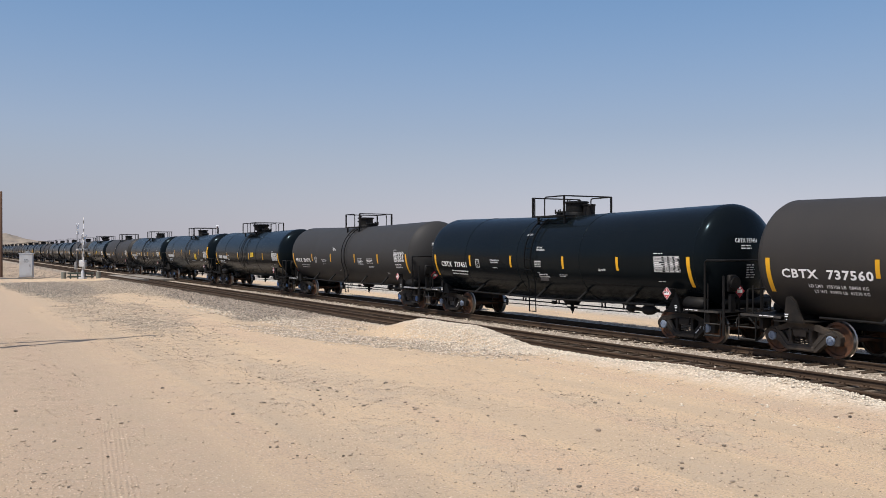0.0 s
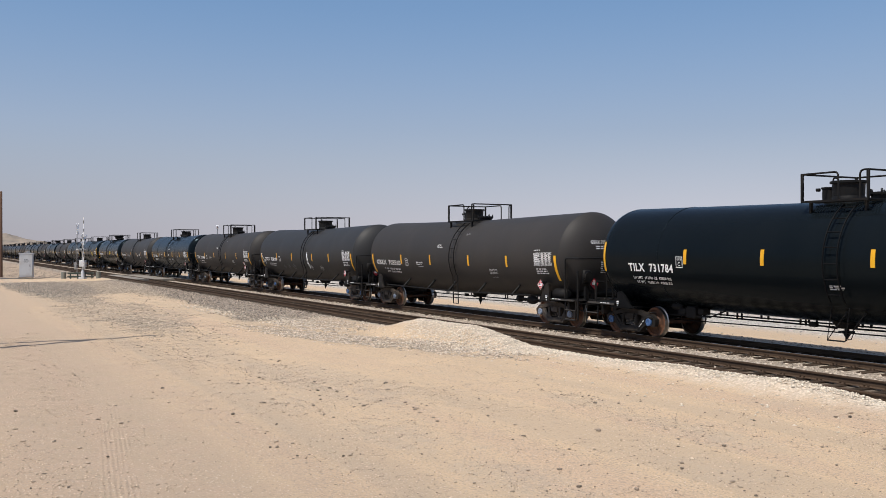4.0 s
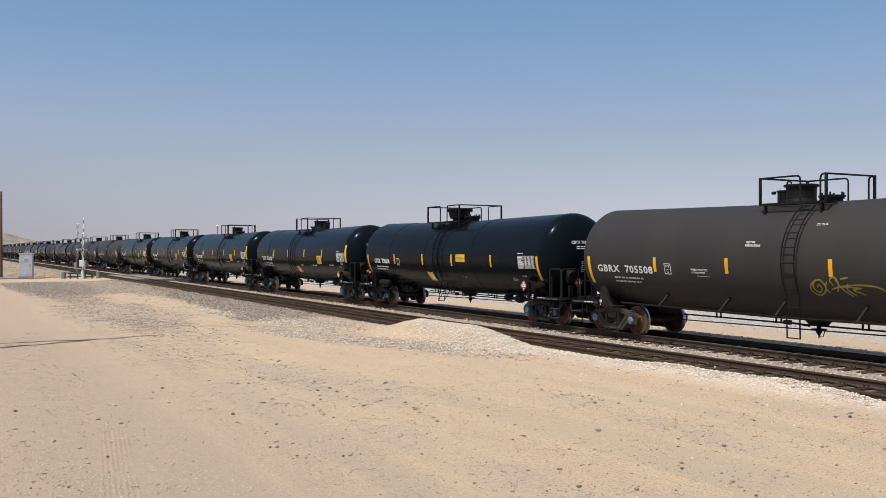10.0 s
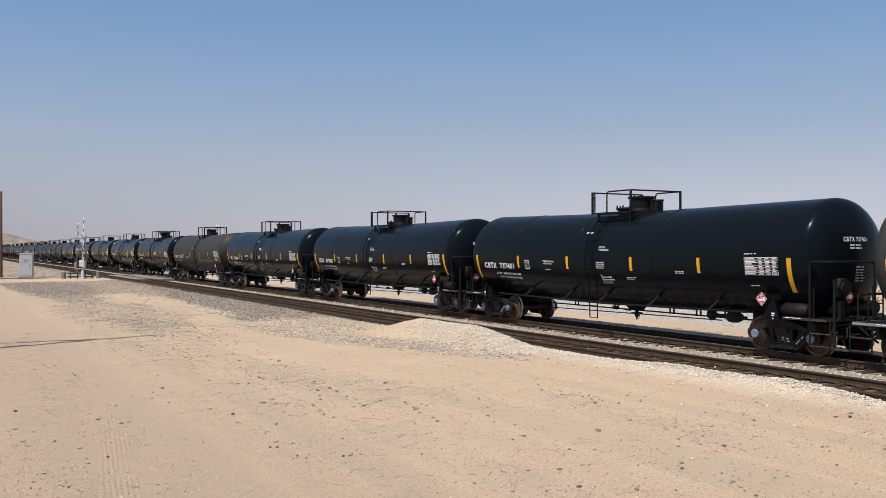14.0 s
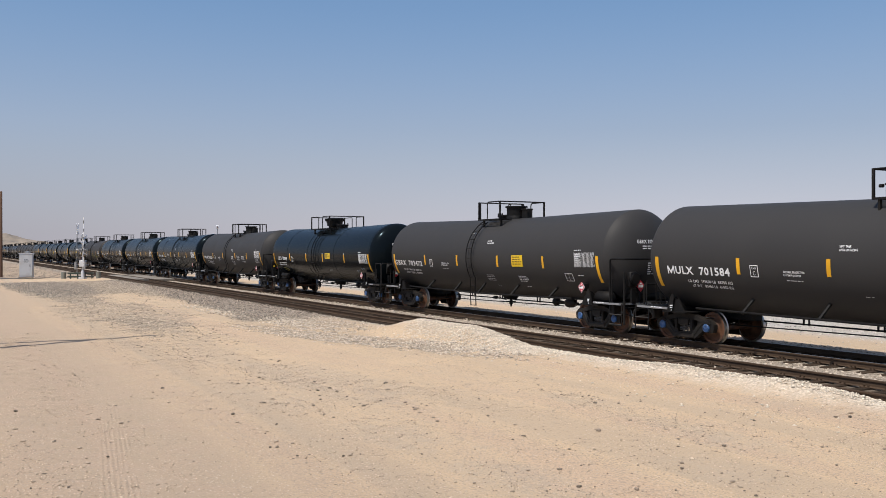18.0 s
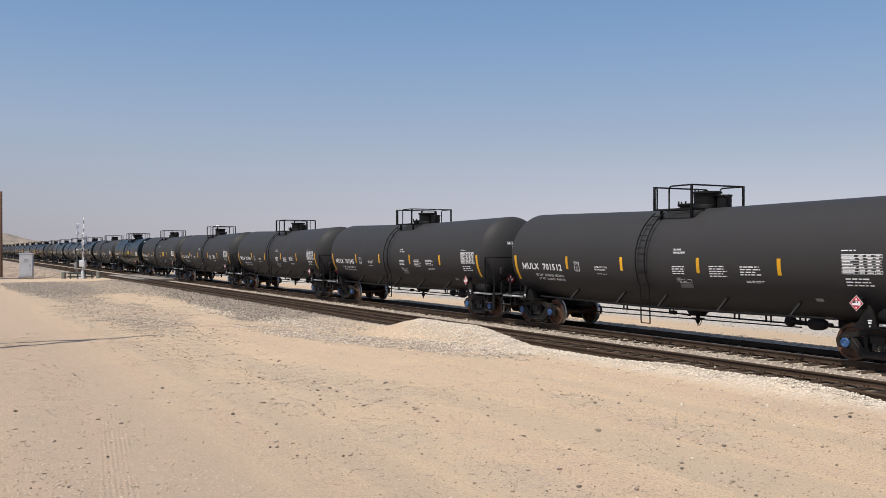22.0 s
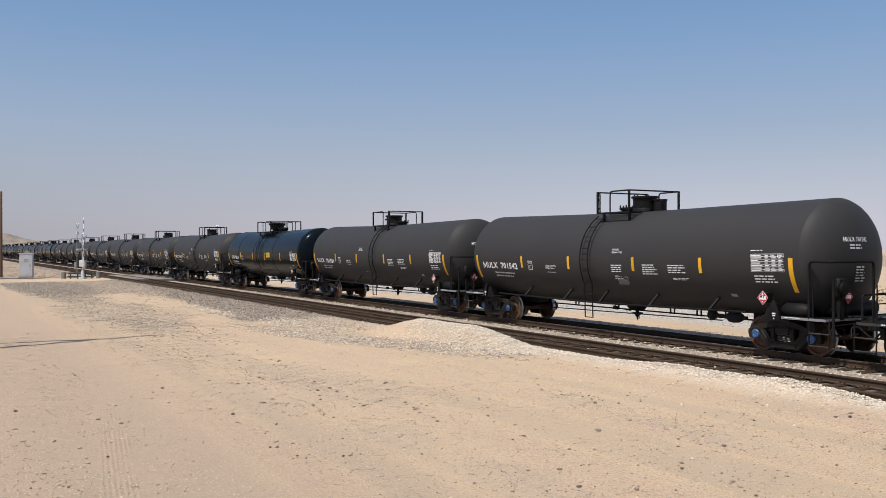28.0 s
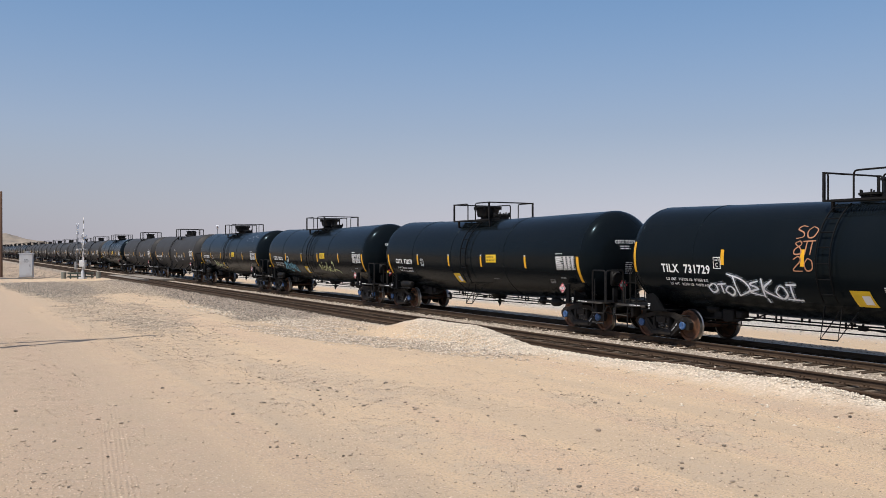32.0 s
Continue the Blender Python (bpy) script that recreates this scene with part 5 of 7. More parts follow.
def underside(car, spec):
    """Outlet valve, side pipes with stays, brake gear and the train pipe."""
    bm = bmesh.new()
    lathe(bm, [(0.0, -0.13), (0.24, -0.13), (0.34, 0.0), (0.34, 0.08), (0.0, 0.08)], 20, "z", (0.1, 0, AXIS - R))
    lathe(bm, [(0.0, -0.47), (0.012, -0.47), (0.02, -0.40), (0.075, -0.31), (0.085, -0.24), (0.06, -0.2), (0.06, -0.12), (0.0, -0.12)], 12, "z", (0.1, 0, AXIS - R))
    tube(bm, [(0.16, -0.06, AXIS - R - 0.3), (0.22, -0.1, AXIS - R - 0.42), (0.32, -0.12, AXIS - R - 0.4), (0.40, -0.12, AXIS - R - 0.2)], 0.012, 5)
    tube(bm, [(-0.75, -0.2, 0.74), (-0.1, -0.1, AXIS - R - 0.16)], 0.022, 6)
    box(bm, -0.86, -0.62, -0.26, -0.14, 0.68, 0.80, 0.02)
    box(bm, -0.05, 0.25, -0.14, 0.14, AXIS - R - 0.25, AXIS - R - 0.21, 0.01)
    part("outlet_valve", bm, BLACK, car, "bottom outlet valve below the belly")
    if spec["name"] not in ("bonnet", "plain"):
        part("side_pipe", tube(bmesh.new(), [(-6.1, -1.46, 1.04), (-3, -1.46, 1.0), (0, -1.46, 0.97), (3, -1.46, 1.0), (6.1, -1.46, 1.04)], 0.03, 8), BLACK, car, "long steel rail below the tank side")
        for x in (-4.45, -2.02, -0.1, 2.27, 4.7):
            z1 = 1.36 if spec["name"] == "lined" else 1.3
            p1 = barrel(x + 0.12, math.asin((z1 - axis_z(x)) / R), spec["seam"], spec["depth"], 0.0)
            part("side_stay", tube(bmesh.new(), [p1, (x + 0.04, -1.46, 0.985)], 0.046, 8), BLACK, car)
    if spec["name"] in ("bonnet", "plain"):
        for z in (0.66, 0.88):
            part("side_pipe", tube(bmesh.new(), [(-5.9, 1.2, z), (5.9, 1.2, z)], 0.022, 8), BLACK, car, "long steel safety rail beyond the belly")
        for x in (-5.2, -3.6, -1.9, -0.2, 1.5, 3.2, 4.9):
            bm = bmesh.new()
            for dx in (-0.13, 0.13):
                box(bm, x + dx - 0.026, x + dx + 0.026, 1.18, 1.22, 0.63, 1.25)
            part("rail_stanchion", bm, BLACK, car, "pair of flat steel stanchions")
        xm = spec.get("ladder", -0.08 if spec["name"] == "bonnet" else 0.9) - 0.34
        for x in (xm, xm + 0.5):
            part("step_stirrup", tube(bmesh.new(), [(x, -1.15, 1.30), (x - 0.02, -1.30, 0.5), (x + 0.36, -1.05, 1.2)], 0.02, 6), BLACK, car)
        part("step_tread", tube(bmesh.new(), [(xm - 0.02, -1.30, 0.5), (xm + 0.48, -1.30, 0.5)], 0.02, 6), BLACK, car)
        for x in (1.5, 1.72):
            part("step_stirrup", tube(bmesh.new(), [(x, 0.9, 1.1), (x, 0.95, 0.55), (x + 0.2, 0.95, 0.55)], 0.02, 6), BLACK, car)
    part("train_pipe", tube(bmesh.new(), [(-8.2, 0.35, 0.72), (-5.6, 0.8, 0.62), (5.6, 0.8, 0.62), (8.2, 0.35, 0.72)], 0.024, 8), BLACK, car, "air brake pipe")
    for x in (-4.2, -1.9, 0.9, 2.1, 3.3, 4.6):
        bm = bmesh.new()
        for dx in (-0.09, 0.09):
            box(bm, x + dx - 0.02, x + dx + 0.02, 0.78, 0.82, 0.59, 1.05)
        part("pipe_hanger", bm, BLACK, car, "pair of flat pipe hangers")
    bm = bmesh.new()
    lathe(bm, [(0.0, -0.30), (0.09, -0.28), (0.15, -0.20), (0.165, -0.05), (0.15, 0.12), (0.10, 0.24), (0.05, 0.28), (0.045, 0.42), (0.0, 0.42)], 18, "x", (4.95, -0.62, 0.80))
    part("air_reservoir", bm, BLACK, car, "black air brake reservoir")
    bm = bmesh.new()
    lathe(bm, [(0.0, -0.16), (0.13, -0.16), (0.13, 0.02), (0.05, 0.1), (0.03, 0.55), (0.0, 0.55)], 16, "x", (4.15, -0.62, 0.82))
    part("brake_cylinder", bm, BLACK, car)
    if spec["name"] == "bonnet":
        bm = bmesh.new()
        lathe(bm, [(0.0, -0.52), (0.1, -0.5), (0.15, -0.42), (0.15, 0.42), (0.1, 0.5), (0.0, 0.52)], 20, "x", (-5.95, -1.24, 1.10))
        part("end_reservoir", bm, BLACK, car, "dark grey air reservoir beside the sill")
        post = part("marker_post", box(bmesh.new(), -7.66, -7.59, -1.47, -1.41, 0.96, 1.60, 0.006), LADDER, car, "slim black marker post")
        part("post_tip", box(bmesh.new(), -7.67, -7.58, -1.48, -1.40, 1.604, 1.68, 0.006), STICKER, post, "yellow post tip")
        part("reservoir_cradle", box(bmesh.new(), -6.4, -5.5, -1.36, -1.2, 0.9, 0.96, 0.01), BLACK, car)
    if spec["name"] in ("lined", "jacketed"):
        bm = bmesh.new()
        lathe(bm, [(0.0, -0.42), (0.13, -0.4), (0.2, -0.3), (0.2, 0.3), (0.13, 0.4), (0.0, 0.42)], 20, "x", (7.5, -1.16, 1.14))
        part("end_reservoir", bm, BLACK, car, "black air reservoir on the end deck")
    if spec["name"] in ("bonnet", "plain"):
        bm = bmesh.new()
        box(bm, -4.85, -4.45, -0.75, -0.45, 0.66, 1.02, 0.03)
        box(bm, -5.25, -4.9, -0.70, -0.50, 0.72, 0.95, 0.04)
        box(bm, -4.40, -4.15, -0.72, -0.42, 0.78, 0.98, 0.03)
        lathe(bm, [(0.0, -0.2), (0.11, -0.19), (0.12, 0.16), (0.06, 0.22), (0.0, 0.22)], 12, "x", (-5.3, -0.6, 0.98))
        tube(bm, [(-5.6, -0.7, 0.72), (-3.9, -0.7, 0.74), (-3.4, -0.6, 0.95)], 0.022, 6)
        part("brake_valve", bm, BLACK, car, "black brake control valve below the belly")
    part("brake_rod", tube(bmesh.new(), [(-6.3, -0.1, 0.52), (4.3, -0.45, 0.66)], 0.018, 6), BLACK, car)


def car_ends(car, spec):
    """Stub sills, couplers, saddles, end decks, rails, steps and the hand brake."""
    tip = spec["half"]
    for s in (-1, 1):
        bm = bmesh.new()
        box(bm, min(s * 5.2, s * (tip - 0.35)), max(s * 5.2, s * (tip - 0.35)), -0.2, 0.2, 0.69, 1.03, 0.015)
        sill = part("stub_sill", bm, BLACK, car, "black stub sill below the tank end")
        bm = bmesh.new()
        prism(bm, [(s * (tip - 0.5), 0.78), (s * (tip - 0.12), 0.80), (s * (tip - 0.12), 0.96), (s * (tip - 0.5), 0.96)], -0.07, 0.07)
        prism(bm, [(s * (tip - 0.22), 0.70), (s * (tip + 0.10), 0.70), (s * (tip + 0.10), 1.02), (s * (tip - 0.22), 1.02)], -0.16 * s, 0.05 * s)
        prism(bm, [(s * (tip - 0.02), 0.72), (s * (tip + 0.13), 0.72), (s * (tip + 0.13), 1.0), (s * (tip - 0.02), 1.0)], 0.05 * s, 0.17 * s)
        part("coupler", bm, STEEL_DIRTY, car, "cast steel knuckle coupler")
        part("air_hose", tube(bmesh.new(), rounded([(s * (tip - 0.4), -0.32, 0.8), (s * (tip - 0.15), -0.34, 0.62), (s * (tip + 0.05), -0.18, 0.42)], 0.1), 0.028, 8), BLACK, car)
        lever = rounded([(s * (tip - 0.30), -1.50, 0.62), (s * (tip - 0.24), -1.42, 0.86), (s * (tip - 0.20), -0.5, 0.90), (s * (tip - 0.05), -0.12, 1.05), (s * (tip - 0.05), 0.3, 0.92)], 0.08)
        part("uncoupling_lever", tube(bmesh.new(), lever, 0.018, 6), BLACK, car, "bent uncoupling lever at the car end")
        bm = bmesh.new()
        box(bm, s * (tip - 0.95) - 0.06, s * (tip - 0.95) + 0.06, -1.30, -0.95, 0.62, 0.90, 0.02)
        box(bm, s * (tip - 1.25) - 0.10, s * (tip - 1.25) + 0.10, -1.05, -0.60, 0.66, 0.95, 0.02)
        tube(bm, [(s * (tip - 0.95), -1.1, 0.70), (s * (tip - 0.45), -0.9, 0.56), (s * (tip - 0.40), -0.3, 0.60)], 0.024, 6)
        tube(bm, [(s * (tip - 1.5), -0.7, 0.72), (s * (tip - 0.6), -0.55, 0.74)], 0.03, 6)
        part("end_brake_rigging", bm, STEEL_DIRTY, car, "grimy brake valve and rods below the deck")
        # saddle over the truck, with the jacking pads
        bm = bmesh.new()
        for side in (-1, 1):
            y0, y1 = sorted((side * 1.46, side * 0.15))
            xc, w0, w1, hp = (s * 6.72, 0.06, 0.05, 1.52) if spec["name"] == "bonnet" else (s * 7.06, 0.17, 0.06, 1.50 if spec["paint"] in (BROWN, SOOT) else 1.36)
            a = [(s * 7.02, y, z) for y, z in ((side * 0.15, 0.70), (side * 1.46, 0.90), (side * 1.40, 1.34), (side * 0.9, 1.02), (side * 0.15, 1.0))]
            b = [(x + s * 0.03, y, z) for x, y, z in a]
            va, vb = [bm.verts.new(p) for p in a], [bm.verts.new(p) for p in b]
            bm.faces.new(va)
            bm.faces.new(vb)
            for i in range(5):
                bm.faces.new((va[i], va[(i + 1) % 5], vb[(i + 1) % 5], vb[i]))
            x0, x1 = sorted((s * 6.55, s * 7.5))
            box(bm, x0, x1, y0, y1, 0.86, 0.90)
            # the gussets slope down towards the middle of the car; some cars carry a leaning pad before them
            back = s * {"bonnet": 0.03, "jacketed": 0.34, "lined": 0.34}.get(spec["name"], 0.50)
            slope = [(xc - s * w0 - back * (1 - t), 0.88 + (hp + 0.03 - 0.88) * t ** 1.5) for t in np.linspace(0, 0.85, 6)]
            plates = [([(xc + s * w0 * 0.7, 0.88), (xc + s * w1, hp), (xc - s * w1, hp + 0.03)] + slope[::-1], 1.46, 1.38)]
            if spec["name"] in ("lined", "jacketed") and spec["paint"] not in (BROWN, SOOT):
                plates = [([(xc - s * 0.02, 0.88), (xc - s * 0.05, hp - 0.12)] + slope[::-1], 1.43, 1.38),
                          ([(xc + s * 0.19, 0.88), (xc + s * 0.01, 0.88), (xc - s * 0.10, hp - 0.06), (xc - s * 0.03, hp + 0.06), (xc + s * 0.05, hp - 0.05)], 1.50, 1.45)]
            for poly, ya, yb in plates:
                prism(bm, poly, side * ya, side * yb)
        saddle = part("bolster_saddle", bm, STEEL_DIRTY if spec["paint"] in (BROWN, SOOT) else LADDER if spec["paint"] is GLOSS else BLACK, car, "bolster saddle with sloping gussets")
        bm = bmesh.new()
        for k, w in ((0, 0.11), (0.055, 0.09), (0.13, 0.03)):
            box(bm, s * 7.06 - w / 2, s * 7.06 + w / 2, -1.512, -1.503, 1.08 - k - 0.03, 1.08 - k)
        tagged(part("jacking_mark", bm, WHITE, saddle, "small white jacking stencil bars"), kind="stuff")
        # end deck with its pale edge
        bm = bmesh.new()
        x0, x1 = sorted((s * (tip - 1.75), s * (tip - 0.42)))
        box(bm, x0, x1, -1.45, 1.45, 0.965, 1.0, 0.006)
        deck = part("end_deck", bm, LADDER, car, "black crossing deck at the car end")
        bm = bmesh.new()
        box(bm, x0, x1, -1.475, -1.453, 0.94, 1.003)
        box(bm, min(s * (tip - 0.41), s * (tip - 0.39)), max(s * (tip - 0.41), s * (tip - 0.39)), -1.45, 1.45, 0.95, 1.003)
        part("deck_edge", bm, GALV if spec["paint"] is MATTE else DECKEDGE, deck, "worn dusty deck edge")
        flat = bars(1, 0.62, 0.05, 9)
        bm = bmesh.new()
        for q in flat[1]:
            bm.faces.new([bm.verts.new((s * (tip - 1.35) - 0.3 + flat[0][i][0], -1.48, 0.945 + flat[0][i][1])) for i in q])
        part("clearance_mark", bm, WHITE, deck, "small white stencil bars")
        # end rail round the corner of the brake end, grab irons and sill steps
        xa, xb = s * (tip - 0.92), s * (tip - 0.22)
        if s > 0 and spec["name"] in ("lined", "jacketed"):
            part("end_rail", tube(bmesh.new(), rounded([(xa, -1.45, 0.98), (xa, -1.45, 2.40), (xb, -1.45, 2.40), (xb, 0.05, 2.40), (xb, 0.05, 1.0)], 0.12), 0.032, 8), BLACK, car, "black bent end handrail")
            part("end_post", tube(bmesh.new(), [(xb, -1.45, 0.34), (xb, -1.45, 1.98)], 0.036, 8), BLACK, car)
        elif s > 0:
            for y0, y1 in ((-1.45, -0.75), (-0.45, 0.25)):
                part("end_rail", tube(bmesh.new(), rounded([(xb, y0, 1.0), (xb, y0, 2.02), (xb, y1, 2.02), (xb, y1, 1.0)], 0.1), 0.028, 8), BLACK, car, "black bent end handrail")
            part("end_rail", tube(bmesh.new(), rounded([(xa, -1.45, 0.98), (xa, -1.45, 2.02), (xb - 0.06, -1.45, 2.02), (xb - 0.06, -1.45, 1.0)], 0.1), 0.028, 8), BLACK, car, "black bent end handrail")
        else:
            part("end_post", tube(bmesh.new(), [(xb, 1.2, 0.98), (xb, 1.2, 1.9)], 0.028, 8), BLACK, car)
            part("end_rail", tube(bmesh.new(), rounded([(xb, -1.0, 0.98), (xb, -1.0, 1.62), (xb, 0.9, 1.62), (xb, 0.9, 0.98)], 0.1), 0.026, 8), BLACK, car, "black bent end handrail")
            bm = bmesh.new()
            for y in (-0.62, -0.24):
                tube(bm, [(xb + 0.12, y, 0.98), (xb + 0.12, y, 1.85)], 0.018, 6)
            for z in (1.15, 1.4, 1.65):
                tube(bm, [(xb + 0.12, -0.62, z), (xb + 0.12, -0.24, z)], 0.016, 6)
            box(bm, xb + 0.2, xb + 0.5, 0.1, 0.55, 1.0, 1.32, 0.03)
            lathe(bm, [(0.0, -0.28), (0.13, -0.26), (0.15, -0.2), (0.15, 0.2), (0.13, 0.26), (0.0, 0.28)], 14, "y", (xb + 0.45, -0.1, 1.16))
            part("end_valve_gear", bm, BLACK, car, "black valves and grab rungs on the end deck")
        for side in (-1, 1):
            bm = bmesh.new()
            xs0, xs1 = s * (tip - 0.92), s * (tip - 0.34)
            tube(bm, [(xs0, side * 1.44, 0.98), (xs0, side * 1.46, 0.30), (xs1, side * 1.46, 0.30), (xs1, side * 1.44, 0.98)], 0.022, 6)
            step = part("sill_step", bm, BLACK, car, "bent steel sill step")
            for z in (0.31, 0.62):
                part("tread", tube(bmesh.new(), [(xs0, side * 1.462, z + 0.02), (xs1, side * 1.462, z + 0.02)], 0.017, 6), DECKEDGE, step, "worn step tread")
            part("grab_iron", tube(bmesh.new(), [(s * (tip - 0.82), side * 1.44, 0.98), (s * (tip - 0.82), side * 1.44, 1.75)], 0.02, 6), BLACK, car)
    if spec["name"] != "bonnet":
        bm = bmesh.new()
        lathe(bm, [(0.0, -0.95), (0.12, -0.93), (0.19, -0.84), (0.19, 0.84), (0.12, 0.93), (0.0, 0.95)], 18, "y", (tip - 1.0, 0.25, 1.20))
        for y in (-0.4, 0.9):
            box(bm, tip - 1.2, tip - 0.8, y - 0.03, y + 0.03, 1.0, 1.18)
        part("deck_reservoir", bm, BLACK, car, "black air tank across the end deck")
    bm = bmesh.new()
    box(bm, tip - 0.50, tip - 0.36, -1.08, -0.76, 1.52, 2.0, 0.04)
    lathe(bm, [(0.0, -0.06), (0.17, -0.05), (0.2, 0.0), (0.17, 0.05), (0.0, 0.06)], 20, "x", (tip - 0.31, -0.92, 1.78))
    box(bm, tip - 0.48, tip - 0.38, -1.0, -0.85, 0.98, 1.45)
    part("hand_brake", bm, BLACK, car, "black hand brake housing and wheel")
    for x in (tip - 0.55,):
        bm = bmesh.new()
        box(bm, x - 0.02, x + 0.02, -0.55, -0.49, 1.0, 1.40)
        box(bm, x - 0.02, x + 0.02, -0.66, -0.38, 1.38, 1.68)
        part("placard_holder", bm, BLACK, car)


def marks(car, spec):
    """What every car of the kind carries: reflective strips, table, placards, small stencils."""
    a = (spec["seam"], spec["depth"])
    bow = spec["name"] == "plain"
    for x in spec["short"]:
        part("reflective_strip", strip(bmesh.new(), x - 0.06, x + 0.06, spec["low"], spec["top"], *a), YELLOW, car, "yellow reflective strip")
        if spec["name"] == "bonnet":
            part("strip_tip", strip(bmesh.new(), x - 0.055, x + 0.055, spec["top"] + 0.004, spec["top"] + 0.055, *a, rows=2), OFFWHITE, car, "pale torn tip of a reflective strip")
    turned, few = "wide" in spec and spec["paint"] is MATTE, "few" in spec
    if spec["name"] == "jacketed" or spec["paint"] is MATTE and not (turned or few):
        dx = 0.80 if spec["paint"] is MATTE else 0.04
        d = on_side("valve_diagram", rect_flat(0.50, 0.13, -0.05), dx, 1.60, PRINTGREY, car, spec, "grey stencilled valve diagram with white lever")
        on_side("diagram_lever", merged((*rect_flat(0.14, 0.018), -0.03, 0.30), (*rect_flat(0.02, 0.15), 0.04, 0.15), (*rect_flat(0.44, 0.022), 0.05, 0.155), (*rect_flat(0.15, 0.018), 0.38, 0.26), (*rect_flat(0.018, 0.1), 0.52, 0.165)), dx, 1.60, OFFWHITE, d, spec, "", 0.014)
    for s in (-1, 1):
        x = s * spec["end"]
        lo, hi = (spec["low"] - 0.42, spec["top"] + 0.02) if not bow else (2.02, 2.94)
        part("reflective_strip", strip(bmesh.new(), x - 0.07, x + 0.07, lo, hi, *a, rows=9), YELLOW, car, "long yellow reflective strip")
    name = spec["name"]
    tx, tz, tw = {"lined": (6.33, 2.12, 1.08), "jacketed": (6.14, 2.03, 1.1), "bonnet": (6.12, 2.0, 1.08), "plain": (6.46, 2.05, 1.08)}[name]
    on_side("data_table", table_flat(tw, 0.46), tx, tz, WHITE, car, spec, "white stencilled data table")
    bars_on("stencil_block", on_side, merged((*bars(1, 0.4, 0.05, 2), 0, 0.52), (*(bars(3, 0.85, 0.24, 3) if name == "lined" and not few else bars(1, 0.4, 0.05, 3)), 0.08, -0.34)), tx, tz, WHITE, car, spec)
    px, pz = {"lined": (6.72, 1.45), "jacketed": (6.70, 1.42), "bonnet": (6.5, 1.38), "plain": (6.72, 1.36)}[name]

    def plate(part_name, polys, mat, parent, depth, label=""):
        bm = bmesh.new()
        for poly in polys:
            bm.faces.new([bm.verts.new((px + x, -1.52 - depth, pz + z)) for x, z in poly])
        return part(part_name, bm, mat, parent, label)
    part("placard_frame", box(bmesh.new(), px - 0.13, px + 0.13, -1.515, -1.3, pz - 0.13, pz + 0.13, 0.01), BLACK, car)
    pl = plate("placard", [[(0, -0.185), (0.185, 0), (0, 0.185), (-0.185, 0)]], WHITE, car, 0.004, "diamond hazard placard, red on white")
    plate("placard_print", [[(0, -0.172), (0.172, 0), (0, 0.172), (-0.172, 0)]], RED, pl, 0.008)
    plate("placard_number", [[(-0.115, -0.05), (0.115, -0.05), (0.115, 0.05), (-0.115, 0.05)], [(-0.03, 0.07), (0.03, 0.07), (0.0, 0.14)], [(-0.02, -0.12), (0.02, -0.12), (0.02, -0.09), (-0.02, -0.09)]], WHITE, pl, 0.012)
    co, fs = letters("1987", 0.19, 0.07) if name == "bonnet" else bars(1, 0.19, 0.1, 4)
    tagged(plate("placard_digits", [[(co[i][0] - 0.095, co[i][1] - 0.035 - 0.02 * (name != "bonnet")) for i in q] for q in fs], BLACK, pl, 0.016), kind="stuff")
    for s in (1,):
        m = pose(s * (spec["half"] - 0.55) + s * 0.03, -0.52, 1.53, 0, 0, 90 * s)
        d = bmesh.new()
        d.faces.new([d.verts.new(p) for p in ((0, 0, -0.19), (0.19, 0, 0), (0, 0, 0.19), (-0.19, 0, 0))])
        ep = part("end_placard", d, RED, car, "red diamond hazard placard on the car end", m)
        d = bmesh.new()
        box(d, -0.1, 0.1, -0.008, -0.003, -0.045, 0.045)
        box(d, -0.04, 0.04, -0.008, -0.003, 0.07, 0.11)
        part("placard_number", d, WHITE, ep)
    bars_on("stencil_block", on_head, merged((*bars(2, 0.42, 0.15, 12), 0, 0)), -0.42, 2.68, WHITE, car, spec)
    bars_on("stencil_block", on_head, merged((*bars(6, 0.36, 0.42, 13), 0, 0)), -0.22, 1.86, WHITE if name == "lined" else OFFWHITE, car, spec)
    if spec["paint"] in (BROWN, SOOT):
        bars_on("stencil_block", on_side, merged((*bars(1, 0.5, 0.04, 22), -2.8, -0.13), (*bars(4, 0.62, 0.24, 24), 3.18, -0.35), (*bars(1, 0.5, 0.03, 27), 3.3, -0.48), (*bars(2, 0.43, 0.09, 28), 1.05, 1.3)), 0.0, 2.02, OFFWHITE, car, spec)
    elif few:
        bars_on("stencil_block", on_side, merged((*bars(1, 0.5, 0.04, 22), -2.92, -0.17), (*bars(4, 0.6, 0.3, 24, 0.3), 0.5, -0.62), (*bars(2, 0.3, 0.1, 29, 0.25), 0.95, -0.9), (*bars(1, 0.5, 0.04, 33), -0.95, 1.36)), 0.0, 2.02, OFFWHITE, car, spec)
        bars_on("stencil_block", on_side, merged((*bars(4, 0.6, 0.28, 25), 2.75, -0.62), (*bars(1, 0.3, 0.05, 26), 2.95, -0.86)), 0.0, 2.02, WHITE, car, spec)
        f = on_side("route_box", frame_flat(0.42, 0.3, 0.022), 5.68, 1.62, WHITE, car, spec, "white stencilled box with a grid")
        on_side("route_grid", merged((*rect_flat(0.38, 0.014), 0.02, 0.12), (*rect_flat(0.014, 0.26), 0.20, 0.02)), 5.68, 1.62, OFFWHITE, f, spec)
    elif name == "lined":
